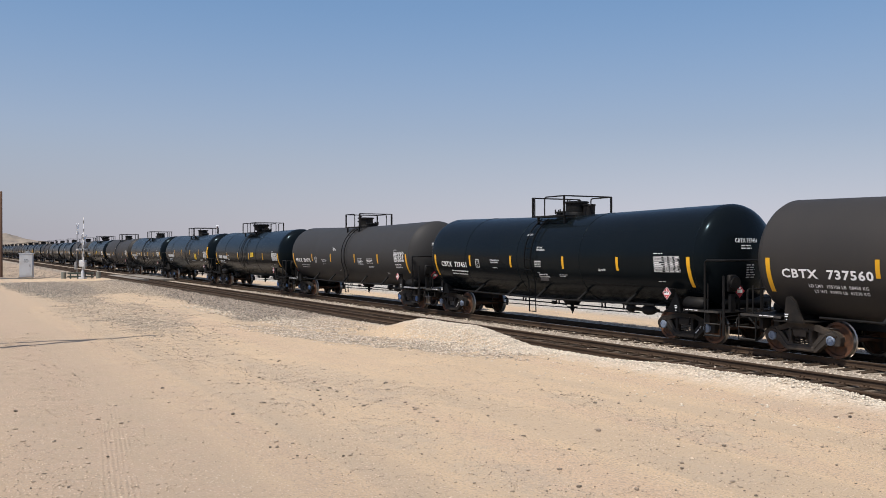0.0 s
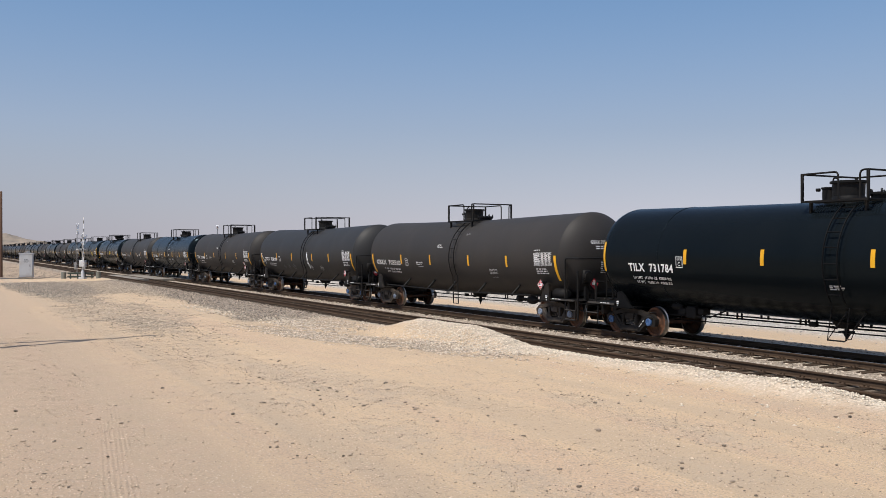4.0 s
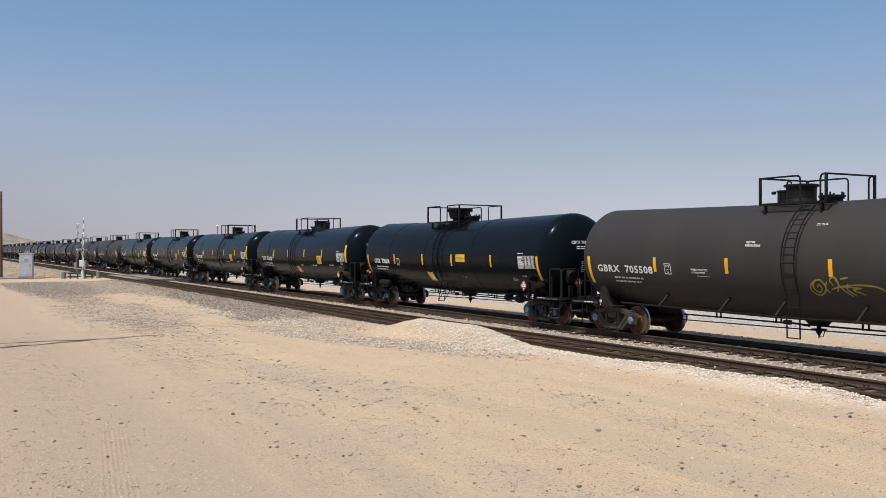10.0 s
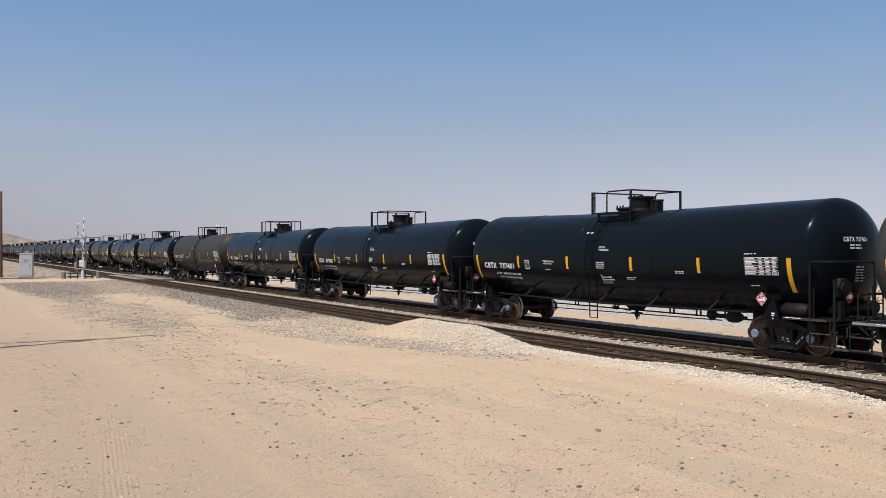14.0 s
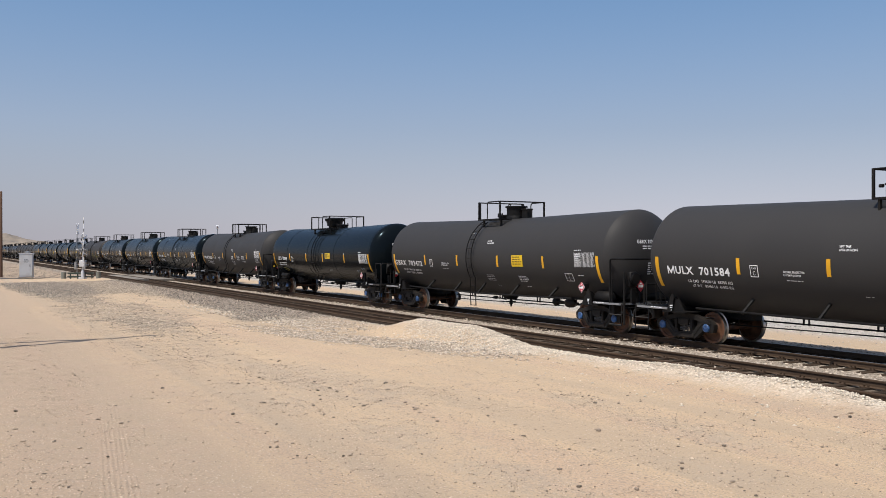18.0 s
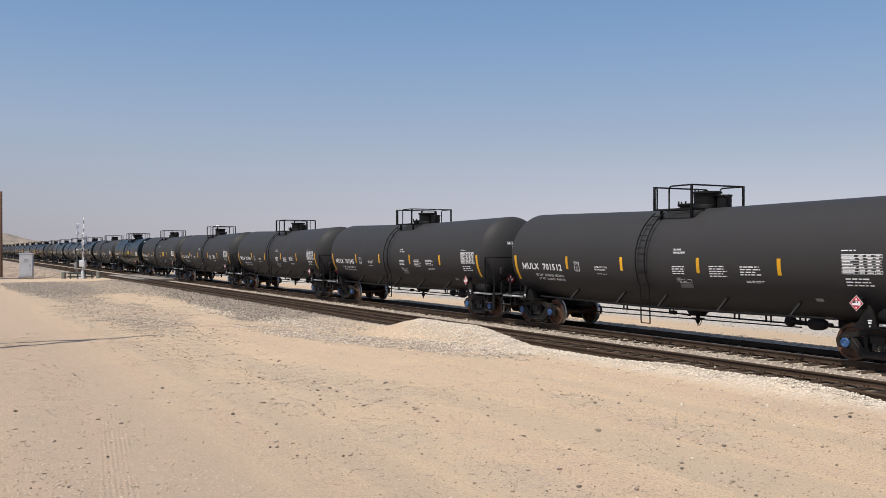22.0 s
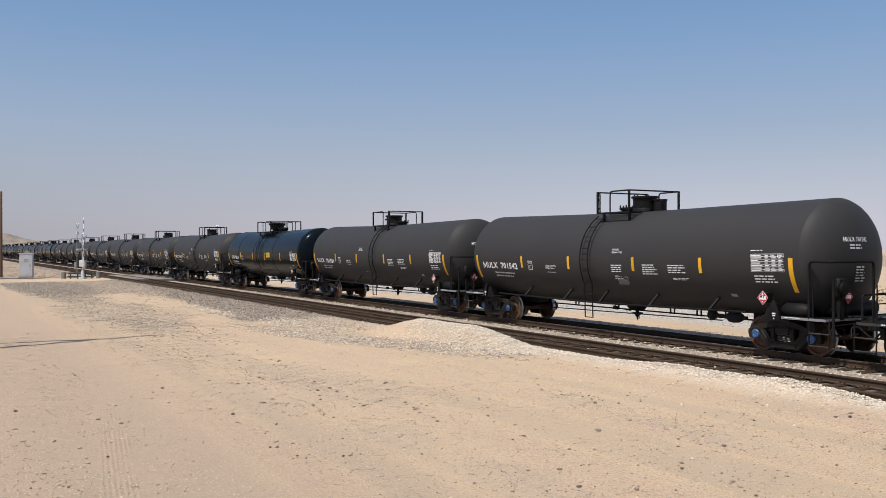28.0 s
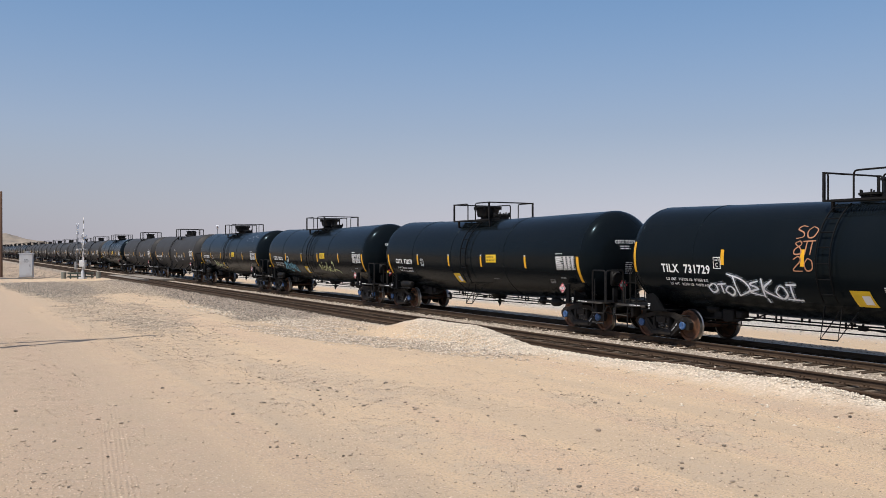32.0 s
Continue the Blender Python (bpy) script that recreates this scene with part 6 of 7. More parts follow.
        valves = [(*bars(1, 0.25, 0.04, 29, 0.3), -0.78, -0.5)] if turned else [(*bars(4, 0.55, 0.27, 24), 0.62, -0.07), (*bars(2, 0.4, 0.12, 29, 0.25), 0.72, -0.3)]
        bars_on("stencil_block", on_side, merged((*bars(1, 0.5, 0.04, 22), -2.92, -0.17), *valves, (*bars(5, 0.68, 0.34, 25), 2.08, -0.13), (*bars(4, 0.7, 0.28, 26), 3.2, -0.08), (*bars(2, 0.7, 0.09, 27), 3.35, -0.28)), 0.0, 2.02, WHITE, car, spec)
        on_side("data_plate", rect_flat(0.22, 0.10), 5.18 if turned else 5.35, 1.52 if turned else 1.42, GALV, car, spec, "small pale metal data plate")
    elif name == "jacketed":
        bars_on("stencil_block", on_side, merged((*bars(1, 0.35, 0.04, 22), -3.0, -0.1), (*bars(4, 0.45, 0.24, 24), -0.1, 0.02),
                (*bars(2, 0.6, 0.16, 25), 0.1, -0.38), (*bars(2, 0.5, 0.1, 26), 1.3, -0.32), (*bars(2, 0.5, 0.1, 28), 3.5, -0.1), (*bars(2, 0.45, 0.08, 34), -0.9, 1.2)), 0.0, 2.04, WHITE, car, spec)
    elif name == "bonnet":
        bars_on("stencil_block", on_side, merged((*bars(1, 0.4, 0.035, 22), 1.75, -0.55), (*bars(3, 0.35, 0.16, 25), 5.5, -0.66)), 0.0, 2.04, OFFWHITE, car, spec)
    else:
        bars_on("stencil_block", on_side, merged((*bars(3, 0.45, 0.14, 31), 0.72, -0.42), (*bars(2, 0.8, 0.1, 25), 5.2, -0.4), (*bars(3, 0.3, 0.16, 26), 6.9, -0.35)), 0.0, 2.1, WHITE, car, spec)
    for at, rows in {"lined": ((( -3.0, 2.02), ("THERMAL PROTECTION", "SYSTEM EQUIPPED")), ((-1.36, 2.66) if turned else (0.62, 2.92) if few else (0.66, 2.58) if spec["paint"] is MATTE else (-1.02, 2.78), ("VENT TANK", "WHEN UNLOADING"))),
                     "jacketed": (((-3.1, 2.18), ("THERMAL PROTECTION", "SYSTEM EQUIPPED")), ((0.0, 2.66), ("VENT TANK", "WHEN UNLOADING"))),
                     "plain": (((2.45, 1.78), ("VENT TANK WHEN UNLOADING",)),)}.get(name, ()):
        for k, row in enumerate(rows):
            w = 0.036 * len(row)
            bars_on("stencil_line", on_side, letters(row, w, 0.058, 0.02), at[0], at[1] + 0.085 * (len(rows) - 1 - k), WHITE, car, spec, "small white stencilled words")
    bx, bz = {"lined": (-4.08, 1.98), "jacketed": (-4.25, 2.0), "bonnet": (-4.1, 1.98), "plain": (-4.42, 2.18)}[name]
    f = on_side("plate_box", frame_flat(0.27, 0.32), bx, bz, WHITE, car, spec, "white stencilled box")
    on_side("plate_letter", merged((*letters("C", 0.09, 0.11), 0.09, 0.05), (*letters("PLATE", 0.17, 0.06), 0.05, 0.21)), bx, bz, WHITE, f, spec)


KINDS = {"lined": ("dark grey tank car with a side ladder", 9.02), "turned": ("dark grey tank car with few stencils", 9.02), "relabelled": ("brownish grey tank car with yellow label", 9.02), "weathered": ("dusty dark brown tank car with side ladder", 9.02), "sooty": ("sooty dark grey tank car with chalk scrawls", 9.02), "jacketed": ("glossy black jacketed tank car", 9.07),
         "bonnet": ("glossy black tank car with flared bonnet", 8.98), "plain": ("glossy black tank car, bowed yellow end strips,", 9.03),
         "shifted": ("glossy black tank car with yellow strips", 9.03)}


def tank_car(kind):
    spec = SPECS[kind]
    spec["name"], spec["half"] = spec.get("look_of", kind), KINDS[kind][1]
    car = thing("tank_car", KINDS[kind][0] + " on the far track", "tank car", "tank cars of the train")
    tank_shell(car, spec)
    top_fittings(car, spec)
    side_ladder(car, spec)
    underside(car, spec)
    car_ends(car, spec)
    running_gear(car, spec)
    marks(car, spec)
    return car


def number_on(car, spec, words, load):
    """The car's mark and number, large on the side and small on the trailing head, and its load lines."""
    kind = spec["name"]
    u0, u1, z, h = {"lined": (-7.2, -4.8, 2.0, 0.24), "jacketed": (-7.08, -5.0, 2.0, 0.225), "bonnet": (-6.6, -4.92, 2.06, 0.225), "plain": (-6.5, -4.56, 2.04, 0.26)}[kind]
    mat = WORNWHITE if words.startswith("GBRX") else WHITE
    u0 -= 0.3 * words.startswith("GBRX 703")
    u1 += 0.2 * (spec["paint"] in (BROWN, SOOT))
    if "738199" in words:
        u0, u1 = u0 + 0.3, u1 + 0.12
    if words:
        on_side("car_number", mark_letters(words.replace(" ", "  "), u1 - u0, h, 0.030), u0, z, mat, car, spec, "white stencilled car number")
        on_head("car_number", mark_letters(words, 0.80, 0.12, 0.018), -0.60, 2.90, WHITE, car, spec, "white stencilled car number")
    else:
        on_side("car_number", merged((*rect_flat(0.9, h), 0, 0), (*rect_flat(1.15, h), 1.15, 0)), u0, z, OFFWHITE, car, spec)
    du = u0 + {"plain": 0.12, "bonnet": 0.10}.get(kind, 0.75)
    lw = 1.46 if kind == "bonnet" else 1.66
    if load:
        on_side("load_lines", merged((*letters(load[0], lw, 0.092, 0.02), 0, 0.15), (*letters(load[1], lw - 0.14, 0.092, 0.02), 0.12, 0)), du, z - 0.36, WHITE, car, spec, "white stencilled load lines")
    else:
        on_side("load_lines", bars(2, 1.6, 0.26, 40, 0.42), du, z - 0.37, OFFWHITE if spec["paint"] in (MATTE, BROWN, SOOT) else WHITE, car, spec)


def m_flat(w, h, t):
    """A capital M of four strokes that do not cross."""
    co = [(0, 0), (t, 0), (t, h), (0, h), (w - t, 0), (w, 0), (w, h), (w - t, h),
          (t, h), (t, h * 0.60), (w / 2, 0), (w / 2, h * 0.40), (w - t, h), (w - t, h * 0.60)]
    return np.array(co, float), [(0, 1, 2, 3), (4, 5, 6, 7), (9, 10, 11, 8), (10, 13, 12, 11)]


def mark_letters(words, w, h, bold):
    if words.startswith("M"):
        return merged((*m_flat(0.115 * w, h, 0.16 * h), 0, 0), (*letters(words[1:], 0.865 * w, h, bold), 0.135 * w, 0))
    return letters(words, w, h, bold)


def upper_label(car, spec, u, z, w=0.72, h=0.30):
    ob = on_side("warning_label", rect_flat(w, h), u, z, STICKER, car, spec, "yellow printed warning label", 0.016)
    on_side("label_print", merged((*bars(4, w - 0.12, h - 0.08, 51, 0.4), 0.06, 0.03)), u, z, LABELPRINT, ob, spec, "", 0.020)


def lower_label(car, spec, u, z, w=0.54, h=0.46):
    ob = on_side("inspection_label", rect_flat(w, h, 0.1), u, z, STICKER, car, spec, "leaning yellow inspection label with white field")
    on_side("label_field", rect_flat(w * 0.42, h * 0.55, 0.03), u + w * 0.42, z + 0.06, WHITE, ob, spec, "", 0.014)


def spray(car, spec, u, z, w, h, strokes, pen, mat, words, mist=None):
    """Sprayed strokes, with a thin mist of overspray round them where there is one."""
    tag = on_side("graffiti", tag_flat(strokes, w, h, pen), u, z, mat, car, spec, words, 0.012)
    if mist:
        on_side("overspray", tag_flat(strokes, w, h, pen * 3.0), u, z, mist, tag, spec, "thin mist of overspray", 0.009)


# the train from its head to its tail: kind, place of the middle at the start, number, load lines, extras
LEAD = "bonnet plain jacketed weathered bonnet weathered jacketed jacketed weathered bonnet plain bonnet lined lined jacketed bonnet plain jacketed lined jacketed bonnet lined".split()
TRAIN = [
    ("turned", 45.02, "MULX 701515", None, ""),
    ("jacketed", 26.93, "CBTX 737451", None, ""),
    ("weathered", 8.86, "CBTX 737560", ("LD LMT  195100 LB  88450 KG", "LT WT  90900 LB  41230 KG"), "tag_red"),
    ("sooty", -9.28, "CBTX 738199", None, "spray_white"),
    ("weathered", -27.25, "GBRX 705560", ("LD LMT  195800 LB  88800 KG", "LT WT   90200 LB  40900 KG"), ""),
    ("plain", -45.24, "TILX 731784", ("LD LMT  193700 LB  87850 KG", "LT WT   92300 LB  41850 KG"), "yellow"),
    ("plain", -63.25, "TILX 731697", ("LD LMT  194100 LB  88000 KG", "LT WT   91900 LB  41700 KG"), "yellow"),
    ("plain", -81.26, "TILX 731687", ("LD LMT  194100 LB  88000 KG", "LT WT   91900 LB  41700 KG"), "yellow"),
    ("shifted", -99.23, "TILX 731662", ("LD LMT  193800 LB  87900 KG", "LT WT   92200 LB  41800 KG"), "yellow low"),
    ("bonnet", -117.25, "CBTX 738306", None, "yellow low"),
    ("weathered", -135.25, "GBRX 705508", None, "spray_olive"),
    ("jacketed", -153.20, "CBTX 737406", ("LD LMT  195400 LBS  88600 KGS", "LT WT   90600 LBS  41100 KGS"), ""),
    ("jacketed", -171.37, "CBTX 737407", ("LD LMT  195400 LBS  88600 KGS", "LT WT   90600 LBS  41100 KGS"), ""),
    ("jacketed", -189.35, "CBTX 737401", ("LD LMT  194800 LBS  88350 KGS", "LT WT   91200 LBS  41350 KGS"), ""),
    ("lined", -207.31, "MULX 701559", ("LD LMT  195700 LB  88750 KG", "LT WT   90300 LB  40950 KG"), ""),
    ("bonnet", -225.26, "CBTX 738249", None, "yellow spray_small"),
    ("relabelled", -243.22, "GBRX 703472", ("LD LMT  194800 LB  88350 KG", "LT WT   91200 LB  41350 KG"), "yellow"),
    ("turned", -261.24, "MULX 701584", ("LD LMT  195600 LB  88700 KG", "LT WT   90400 LB  41000 KG"), ""),
    ("lined", -279.27, "MULX 701544", ("LD LMT  195500 LB  88650 KG", "LT WT   90500 LB  41050 KG"), ""),
    ("lined", -297.29, "MULX 701545", ("LD LMT  195900 LB  88850 KG", "LT WT   90100 LB  40850 KG"), ""),
    ("lined", -315.35, "MULX 701512", ("LD LMT  195700 LB  88750 KG", "LT WT   90300 LB  40950 KG"), ""),
    ("lined", -333.49, "MULX 701583", ("LD LMT  195200 LB  88500 KG", "LT WT   90800 LB  41200 KG"), ""),
    ("turned", -351.61, "MULX 701551", ("LD LMT  195500 LB  88650 KG", "LT WT   90500 LB  41050 KG"), ""),
    ("bonnet", -369.54, "CBTX 738319", ("LD LMT  1968 00 LB  89 250 KG", "LT WT   891 00 LB  40 450 KG"), "yellow"),
    ("turned", -387.56, "MULX 701581", None, ""),
    ("lined", -405.63, "MULX 701542", None, ""),
    ("bonnet", -423.64, "CBTX 738355", ("LD LMT  196500 LB  89 100 KG", "LT WT   894 00 LB  40 550 KG"), "yellow low spray_lime"),
    ("bonnet", -441.54, "CBTX 738313", ("LD LMT  1967 00 LB  89 200 KG", "LT WT   893 00 LB  40 500 KG"), "yellow low spray_blue spray_line"),
    ("bonnet", -459.47, "CBTX 738279", ("LD LMT  1968 00 LB  89 200 KG", "LT WT   891 00 LB  40 400 KG"), "yellow low"),
    ("shifted", -477.38, "TILX 731729", ("LD LMT  193700 LB  87850 KG", "LT WT   92300 LB  41850 KG"), "low spray_tag"),
]
CARS = []


def joined(car, names, name, mat_of):
    """For cars that never come near: the named parts (and what hangs on them) become one mesh."""
    bm = bmesh.new()
    gone = []
    for top in [c for c in car.children if c.name.split(".")[0] in names]:
        for o in (top, *top.children_recursive):
            m = Matrix()
            p = o
            while p is not car:
                m = p.matrix_parent_inverse @ p.matrix_basis @ m
                p = p.parent
            k = len(bm.verts)
            bm.from_mesh(o.data)
            bm.verts.ensure_lookup_table()
            for v in bm.verts[k:]:
                v.co = m @ v.co
            gone.append(o)
    mat = mat_of
    for o in gone[::-1]:
        bpy.data.objects.remove(o)
    if len(bm.verts):
        part(name, bm, mat, car)
    else:
        bm.free()


def far_model(car):
    joined(car, {"ladder_rung", "ladder_stringer"}, "ladder", BLACK)
    joined(car, {"railing_post", "top_rail", "railing_hoop", "deck_bracket"}, "railing", BLACK)
    joined(car, {"side_stay", "side_pipe", "pipe_hanger", "rail_stanchion", "train_pipe", "brake_rod", "step_stirrup", "step_tread"}, "side_piping", BLACK)
    joined(car, {"sill_step", "grab_iron", "end_post", "air_hose", "placard_holder", "uncoupling_lever", "end_brake_rigging", "end_valve_gear", "end_rail"}, "end_steps", BLACK)
    joined(car, {"air_reservoir", "brake_cylinder", "end_reservoir", "reservoir_cradle", "hand_brake", "brake_valve", "deck_reservoir"}, "brake_gear", BLACK)
    joined(car, {"stub_sill", "coupler", "bolster_saddle", "end_deck"}, "underframe", BLACK)
    return car


def make_train():
    models = {k: tank_car(k) for k in KINDS}
    far = {k: far_model(tank_car(k)) for k in sorted(set(LEAD))}
    used = set()
    ahead, s0 = [], TRAIN[0][1]
    prev = TRAIN[0][0]
    for k in LEAD:
        s0 += KINDS[prev][1] + KINDS[k][1]
        ahead.append((k, s0, "", None, "yellow" if k in ("bonnet", "plain") else ""))
        prev = k
    for i, (kind, s0, words, load, extra) in enumerate(ahead[::-1] + TRAIN):
        m = pose(-s0, TRACK_Y, 0)
        model = (far if i < len(ahead) else models)[kind]
        car = model if model not in used else copy_thing(model, m)
        used.add(model)
        CARS.append((car, s0, kind, words, load, extra))
    for car, s0, kind, words, load, extra in CARS:
        car.matrix_basis = pose(-s0, TRACK_Y, 0)
        extra = extra.split()
        spec = SPECS[kind]
        number_on(car, spec, words, load)
        if "yellow" in extra:
            if spec["name"] == "plain":
                upper_label(car, spec, 3.52, 1.90, 0.66, 0.46)
            else:
                upper_label(car, spec, 1.52 if kind == "bonnet" else 2.50, 2.07 if spec["name"] == "lined" else 2.20, 0.74, 0.42 if spec["name"] == "lined" else 0.30)
        if "low" in extra:
            lower_label(car, spec, -1.22 if kind == "bonnet" else -0.12, 1.35)
        if "spray_white" in extra:
            # this car carries no instructions on its side
            for o in list(car.children):
                kind_of, xs = o.name.split(".")[0], [v.co.x for v in o.data.vertices] if o.type == "MESH" else [0]
                if kind_of == "stencil_line" or (kind_of == "stencil_block" and max(xs) - min(xs) > 3):
                    bpy.data.objects.remove(o)
            spray(car, spec, -7.5, 1.78, 0.72, 0.74, TAG_EDGE, 0.017, SPRAY_WHITE, "white spray-painted scrawl")
            spray(car, spec, 0.92, 1.62, 0.36, 0.98, TAG_TALL, 0.026, SPRAY_WHITE, "white spray-painted scrawl")
            for u, w, h, mat in ((-3.5, 0.4, 0.3, SCUFF), (-2.7, 0.5, 0.4, SCUFF), (-1.75, 0.6, 0.42, SCUFF), (1.3, 0.42, 0.4, OFFWHITE), (2.75, 0.6, 0.34, OFFWHITE)):
                spray(car, spec, u, 1.55, w, h, TAG_CHALK, 0.010, mat, "faint grey chalk scrawl")
        if "tag_red" in extra:
            ob = on_side("warning_label", rect_flat(0.36, 0.2), 5.77, 1.63, WHITE, car, spec, "small red and white label")
            on_side("label_print", bars(3, 0.34, 0.2, 52), 5.78, 1.63, RED, ob, spec, "", 0.014)
        if "spray_olive" in extra:
            for u in (1.0, 3.82):
                spray(car, spec, u, 1.56, 1.5, 0.5, TAG_OLIVE, 0.022, SPRAY_OLIVE, "olive spray-painted scrawl")
        if "spray_small" in extra:
            spray(car, spec, -6.2, 1.42, 1.1, 0.28, TAG_CHALK, 0.012, SPRAY_OLIVE, "olive spray-painted scrawl")
        if "spray_lime" in extra:
            spray(car, spec, -3.65, 1.38, 2.3, 0.62, TAG_LIME, 0.026, SPRAY_LIME, "lime spray-painted scrawl")
            rnd = random.Random(17)
            specks = merged(*[(*rect_flat(k, k * rnd.uniform(0.6, 1.2)), rnd.uniform(4.6, 7.2), rnd.gauss(0.04, 0.14)) for k in [rnd.uniform(0.010, 0.030) for i in range(36)]])
            tagged(on_side("white_specks", specks, 0.0, 3.45, WHITE, car, spec, "white specks on the upper tank"), kind="stuff")
        if "spray_blue" in extra:
            spray(car, spec, -4.9, 1.46, 2.25, 0.55, TAG_BLUE, 0.031, SPRAY_BLUE, "pale blue spray-painted scrawl", MIST_BLUE)
        if "spray_line" in extra:
            spray(car, spec, 1.28, 1.42, 2.8, 0.66, TAG_NONE, 0.022, SPRAY_LIME, "lime spray-painted lettering", MIST_LIME)
        if "spray_tag" in extra:
            spray(car, spec, -4.85, 1.46, 3.1, 0.66, TAG_WHITE, 0.030, SPRAY_WHITE, "white spray-painted lettering", MIST_WHITE)
            for strokes, z in TAG_ORANGE:
                spray(car, spec, -1.75, z, 0.62, 0.38, strokes, 0.018, SPRAY_ORANGE, "faded orange spray-painted scrawl")


make_train()


# ---- the crossing and its gear ----
def utility_pole(x, y, h, r, label, brace=None):
    ob = thing("utility_pole", label, "utility pole", "utility poles", pose(x, y, float(ground_z(x, y)) - 0.05))
    bm = bmesh.new()
    lathe(bm, [(0.0, 0.0), (r * 1.15, 0.0), (r, h * 0.3), (r * 0.8, h), (r * 0.5, h + 0.06), (0.0, h + 0.06)], 14, "z")
    part("shaft", bm, POLEWOOD, ob)
    if brace:
        bx, by, bz = brace
        part("brace_pole", tube(bmesh.new(), [(bx, by, 0), (0, 0, bz)], r * 0.75, 10), POLEWOOD, ob, "leaning timber brace")
    return ob


utility_pole(-110.2, 5.55, 9.4, 0.155, "brown timber utility pole standing in desert sand")
utility_pole(-31.05, 1.22, 10.4, 0.15, "brown timber utility pole with a leaning brace", (-1.7, -1.8, 6.2))


def signal_cabinet(x, y):
    z = float(ground_z(x, y))
    ob = thing("signal_cabinet", "pale grey metal railway signal cabinet with closed doors", "signal cabinet", "", pose(x, y, z, 0, 0, 79))
    bm = bmesh.new()
    box(bm, -0.78, 0.78, -0.55, 0.55, -0.1, 0.08, 0.02)
    part("plinth", bm, CONCRETE, ob)
    bm = bmesh.new()
    box(bm, -0.66, 0.66, -0.45, 0.45, 0.08, 2.55, 0.02)
    part("housing", bm, CABINET, ob)
    bm = bmesh.new()
    prism(bm, [(-0.76, 2.55), (0.76, 2.55), (0.76, 2.62), (0.0, 2.68), (-0.76, 2.62)], -0.5, 0.5)
    part("roof", bm, CABINET, ob)
    bm = bmesh.new()
    lathe(bm, [(0.0, 0), (0.28, 0), (0.28, 0.12), (0.0, 0.16)], 14, "z", (0.1, 0, 2.7))
    part("vent_cowl", bm, GALV, ob)
    bm = bmesh.new()
    box(bm, -0.62, 0.62, -0.475, -0.453, 0.2, 2.45, 0.008)
    door = part("door", bm, CABINET, ob, "pale flush metal door")
    bm = bmesh.new()
    box(bm, 0.34, 0.42, -0.51, -0.477, 1.2, 1.42)
    part("handle", bm, GALV, door)
    flat = bars(3, 0.5, 0.36, 71, 0.5)
    bm = bmesh.new()
    for q in flat[1]:
        bm.faces.new([bm.verts.new((-0.2 + flat[0][i][0], -0.482, 1.6 + flat[0][i][1])) for i in q])
    part("notice_bars", bm, BLACK, door)


signal_cabinet(-107.6, 7.9)


def crossing_signal(x, y):
    z = float(ground_z(x, y))
    ob = thing("crossing_signal", "silver level crossing mast with lamps and a raised gate", "crossing signal", "", pose(x, y, z, 0, 0, 50))
    bm = bmesh.new()
    box(bm, -0.3, 0.3, -0.3, 0.3, -0.1, 0.22, 0.02)
    lathe(bm, [(0.19, 0.22), (0.17, 0.7), (0.11, 0.9)], 14, "z")
    part("base", bm, SILVER, ob)
    bm = bmesh.new()
    lathe(bm, [(0.085, 0.6), (0.085, 4.6), (0.1, 4.62), (0.0, 4.72)], 12, "z")
    part("mast", bm, SILVER, ob)
    bm = bmesh.new()
    tube(bm, [(0, -0.75, 3.0), (0, 0.75, 3.0)], 0.04, 8)
    part("lamp_arm", bm, SILVER, ob)
    for s in (-1, 1):
        for d in (-1, 1):
            bm = bmesh.new()
            lathe(bm, [(0.2, 0.0), (0.2, 0.02), (0.0, 0.03)], 18, "x", (0.1 * d, s * 0.55, 3.0))
            lathe(bm, [(0.11, 0.0), (0.13, 0.22 * d)], 14, "x", (0.12 * d, s * 0.55, 3.0))
            lamp = part("lamp", bm, GALV, ob, "pale round flasher lamp with a hood")
            bm = bmesh.new()
            lathe(bm, [(0.10, 0.0), (0.0, 0.03 * d)], 14, "x", (0.13 * d, s * 0.55, 3.0))
            part("lamp_lens", bm, LENS, lamp)
    for a in (45, -45):
        bm = bmesh.new()
        box(bm, -0.01, 0.01, -0.6, 0.6, -0.11, 0.11)
        part("crossbuck_board", bm, WHITE, ob, "white crossbuck board", Matrix.Translation((0.12 + a * 0.0004, 0, 4.1)) @ pose(0, 0, 0, a, 0, 0))
    bm = bmesh.new()
    box(bm, -0.28, 0.28, -0.26, 0.26, 1.25, 1.95, 0.04)
    part("gate_motor", bm, SILVER, ob, "silver gate motor housing")
    bm = bmesh.new()
    box(bm, -0.62, -0.42, -0.55, -0.45, 1.0, 1.75, 0.02)
    box(bm, 0.42, 0.62, -0.55, -0.45, 1.0, 1.75, 0.02)
    part("counterweight", bm, GALV, ob)
    bm = bmesh.new()
    box(bm, 0.27, 0.33, -0.37, -0.27, 1.3, 6.35, 0.01)
    arm = part("gate_arm", bm, WHITE, ob, "raised white gate arm")
    for k in range(5):
        bm = bmesh.new()
        box(bm, 0.267, 0.333, -0.373, -0.267, 2.3 + k * 0.85, 2.62 + k * 0.85)
        part("band", bm, GALV, arm)


crossing_signal(-99.8, 12.6)


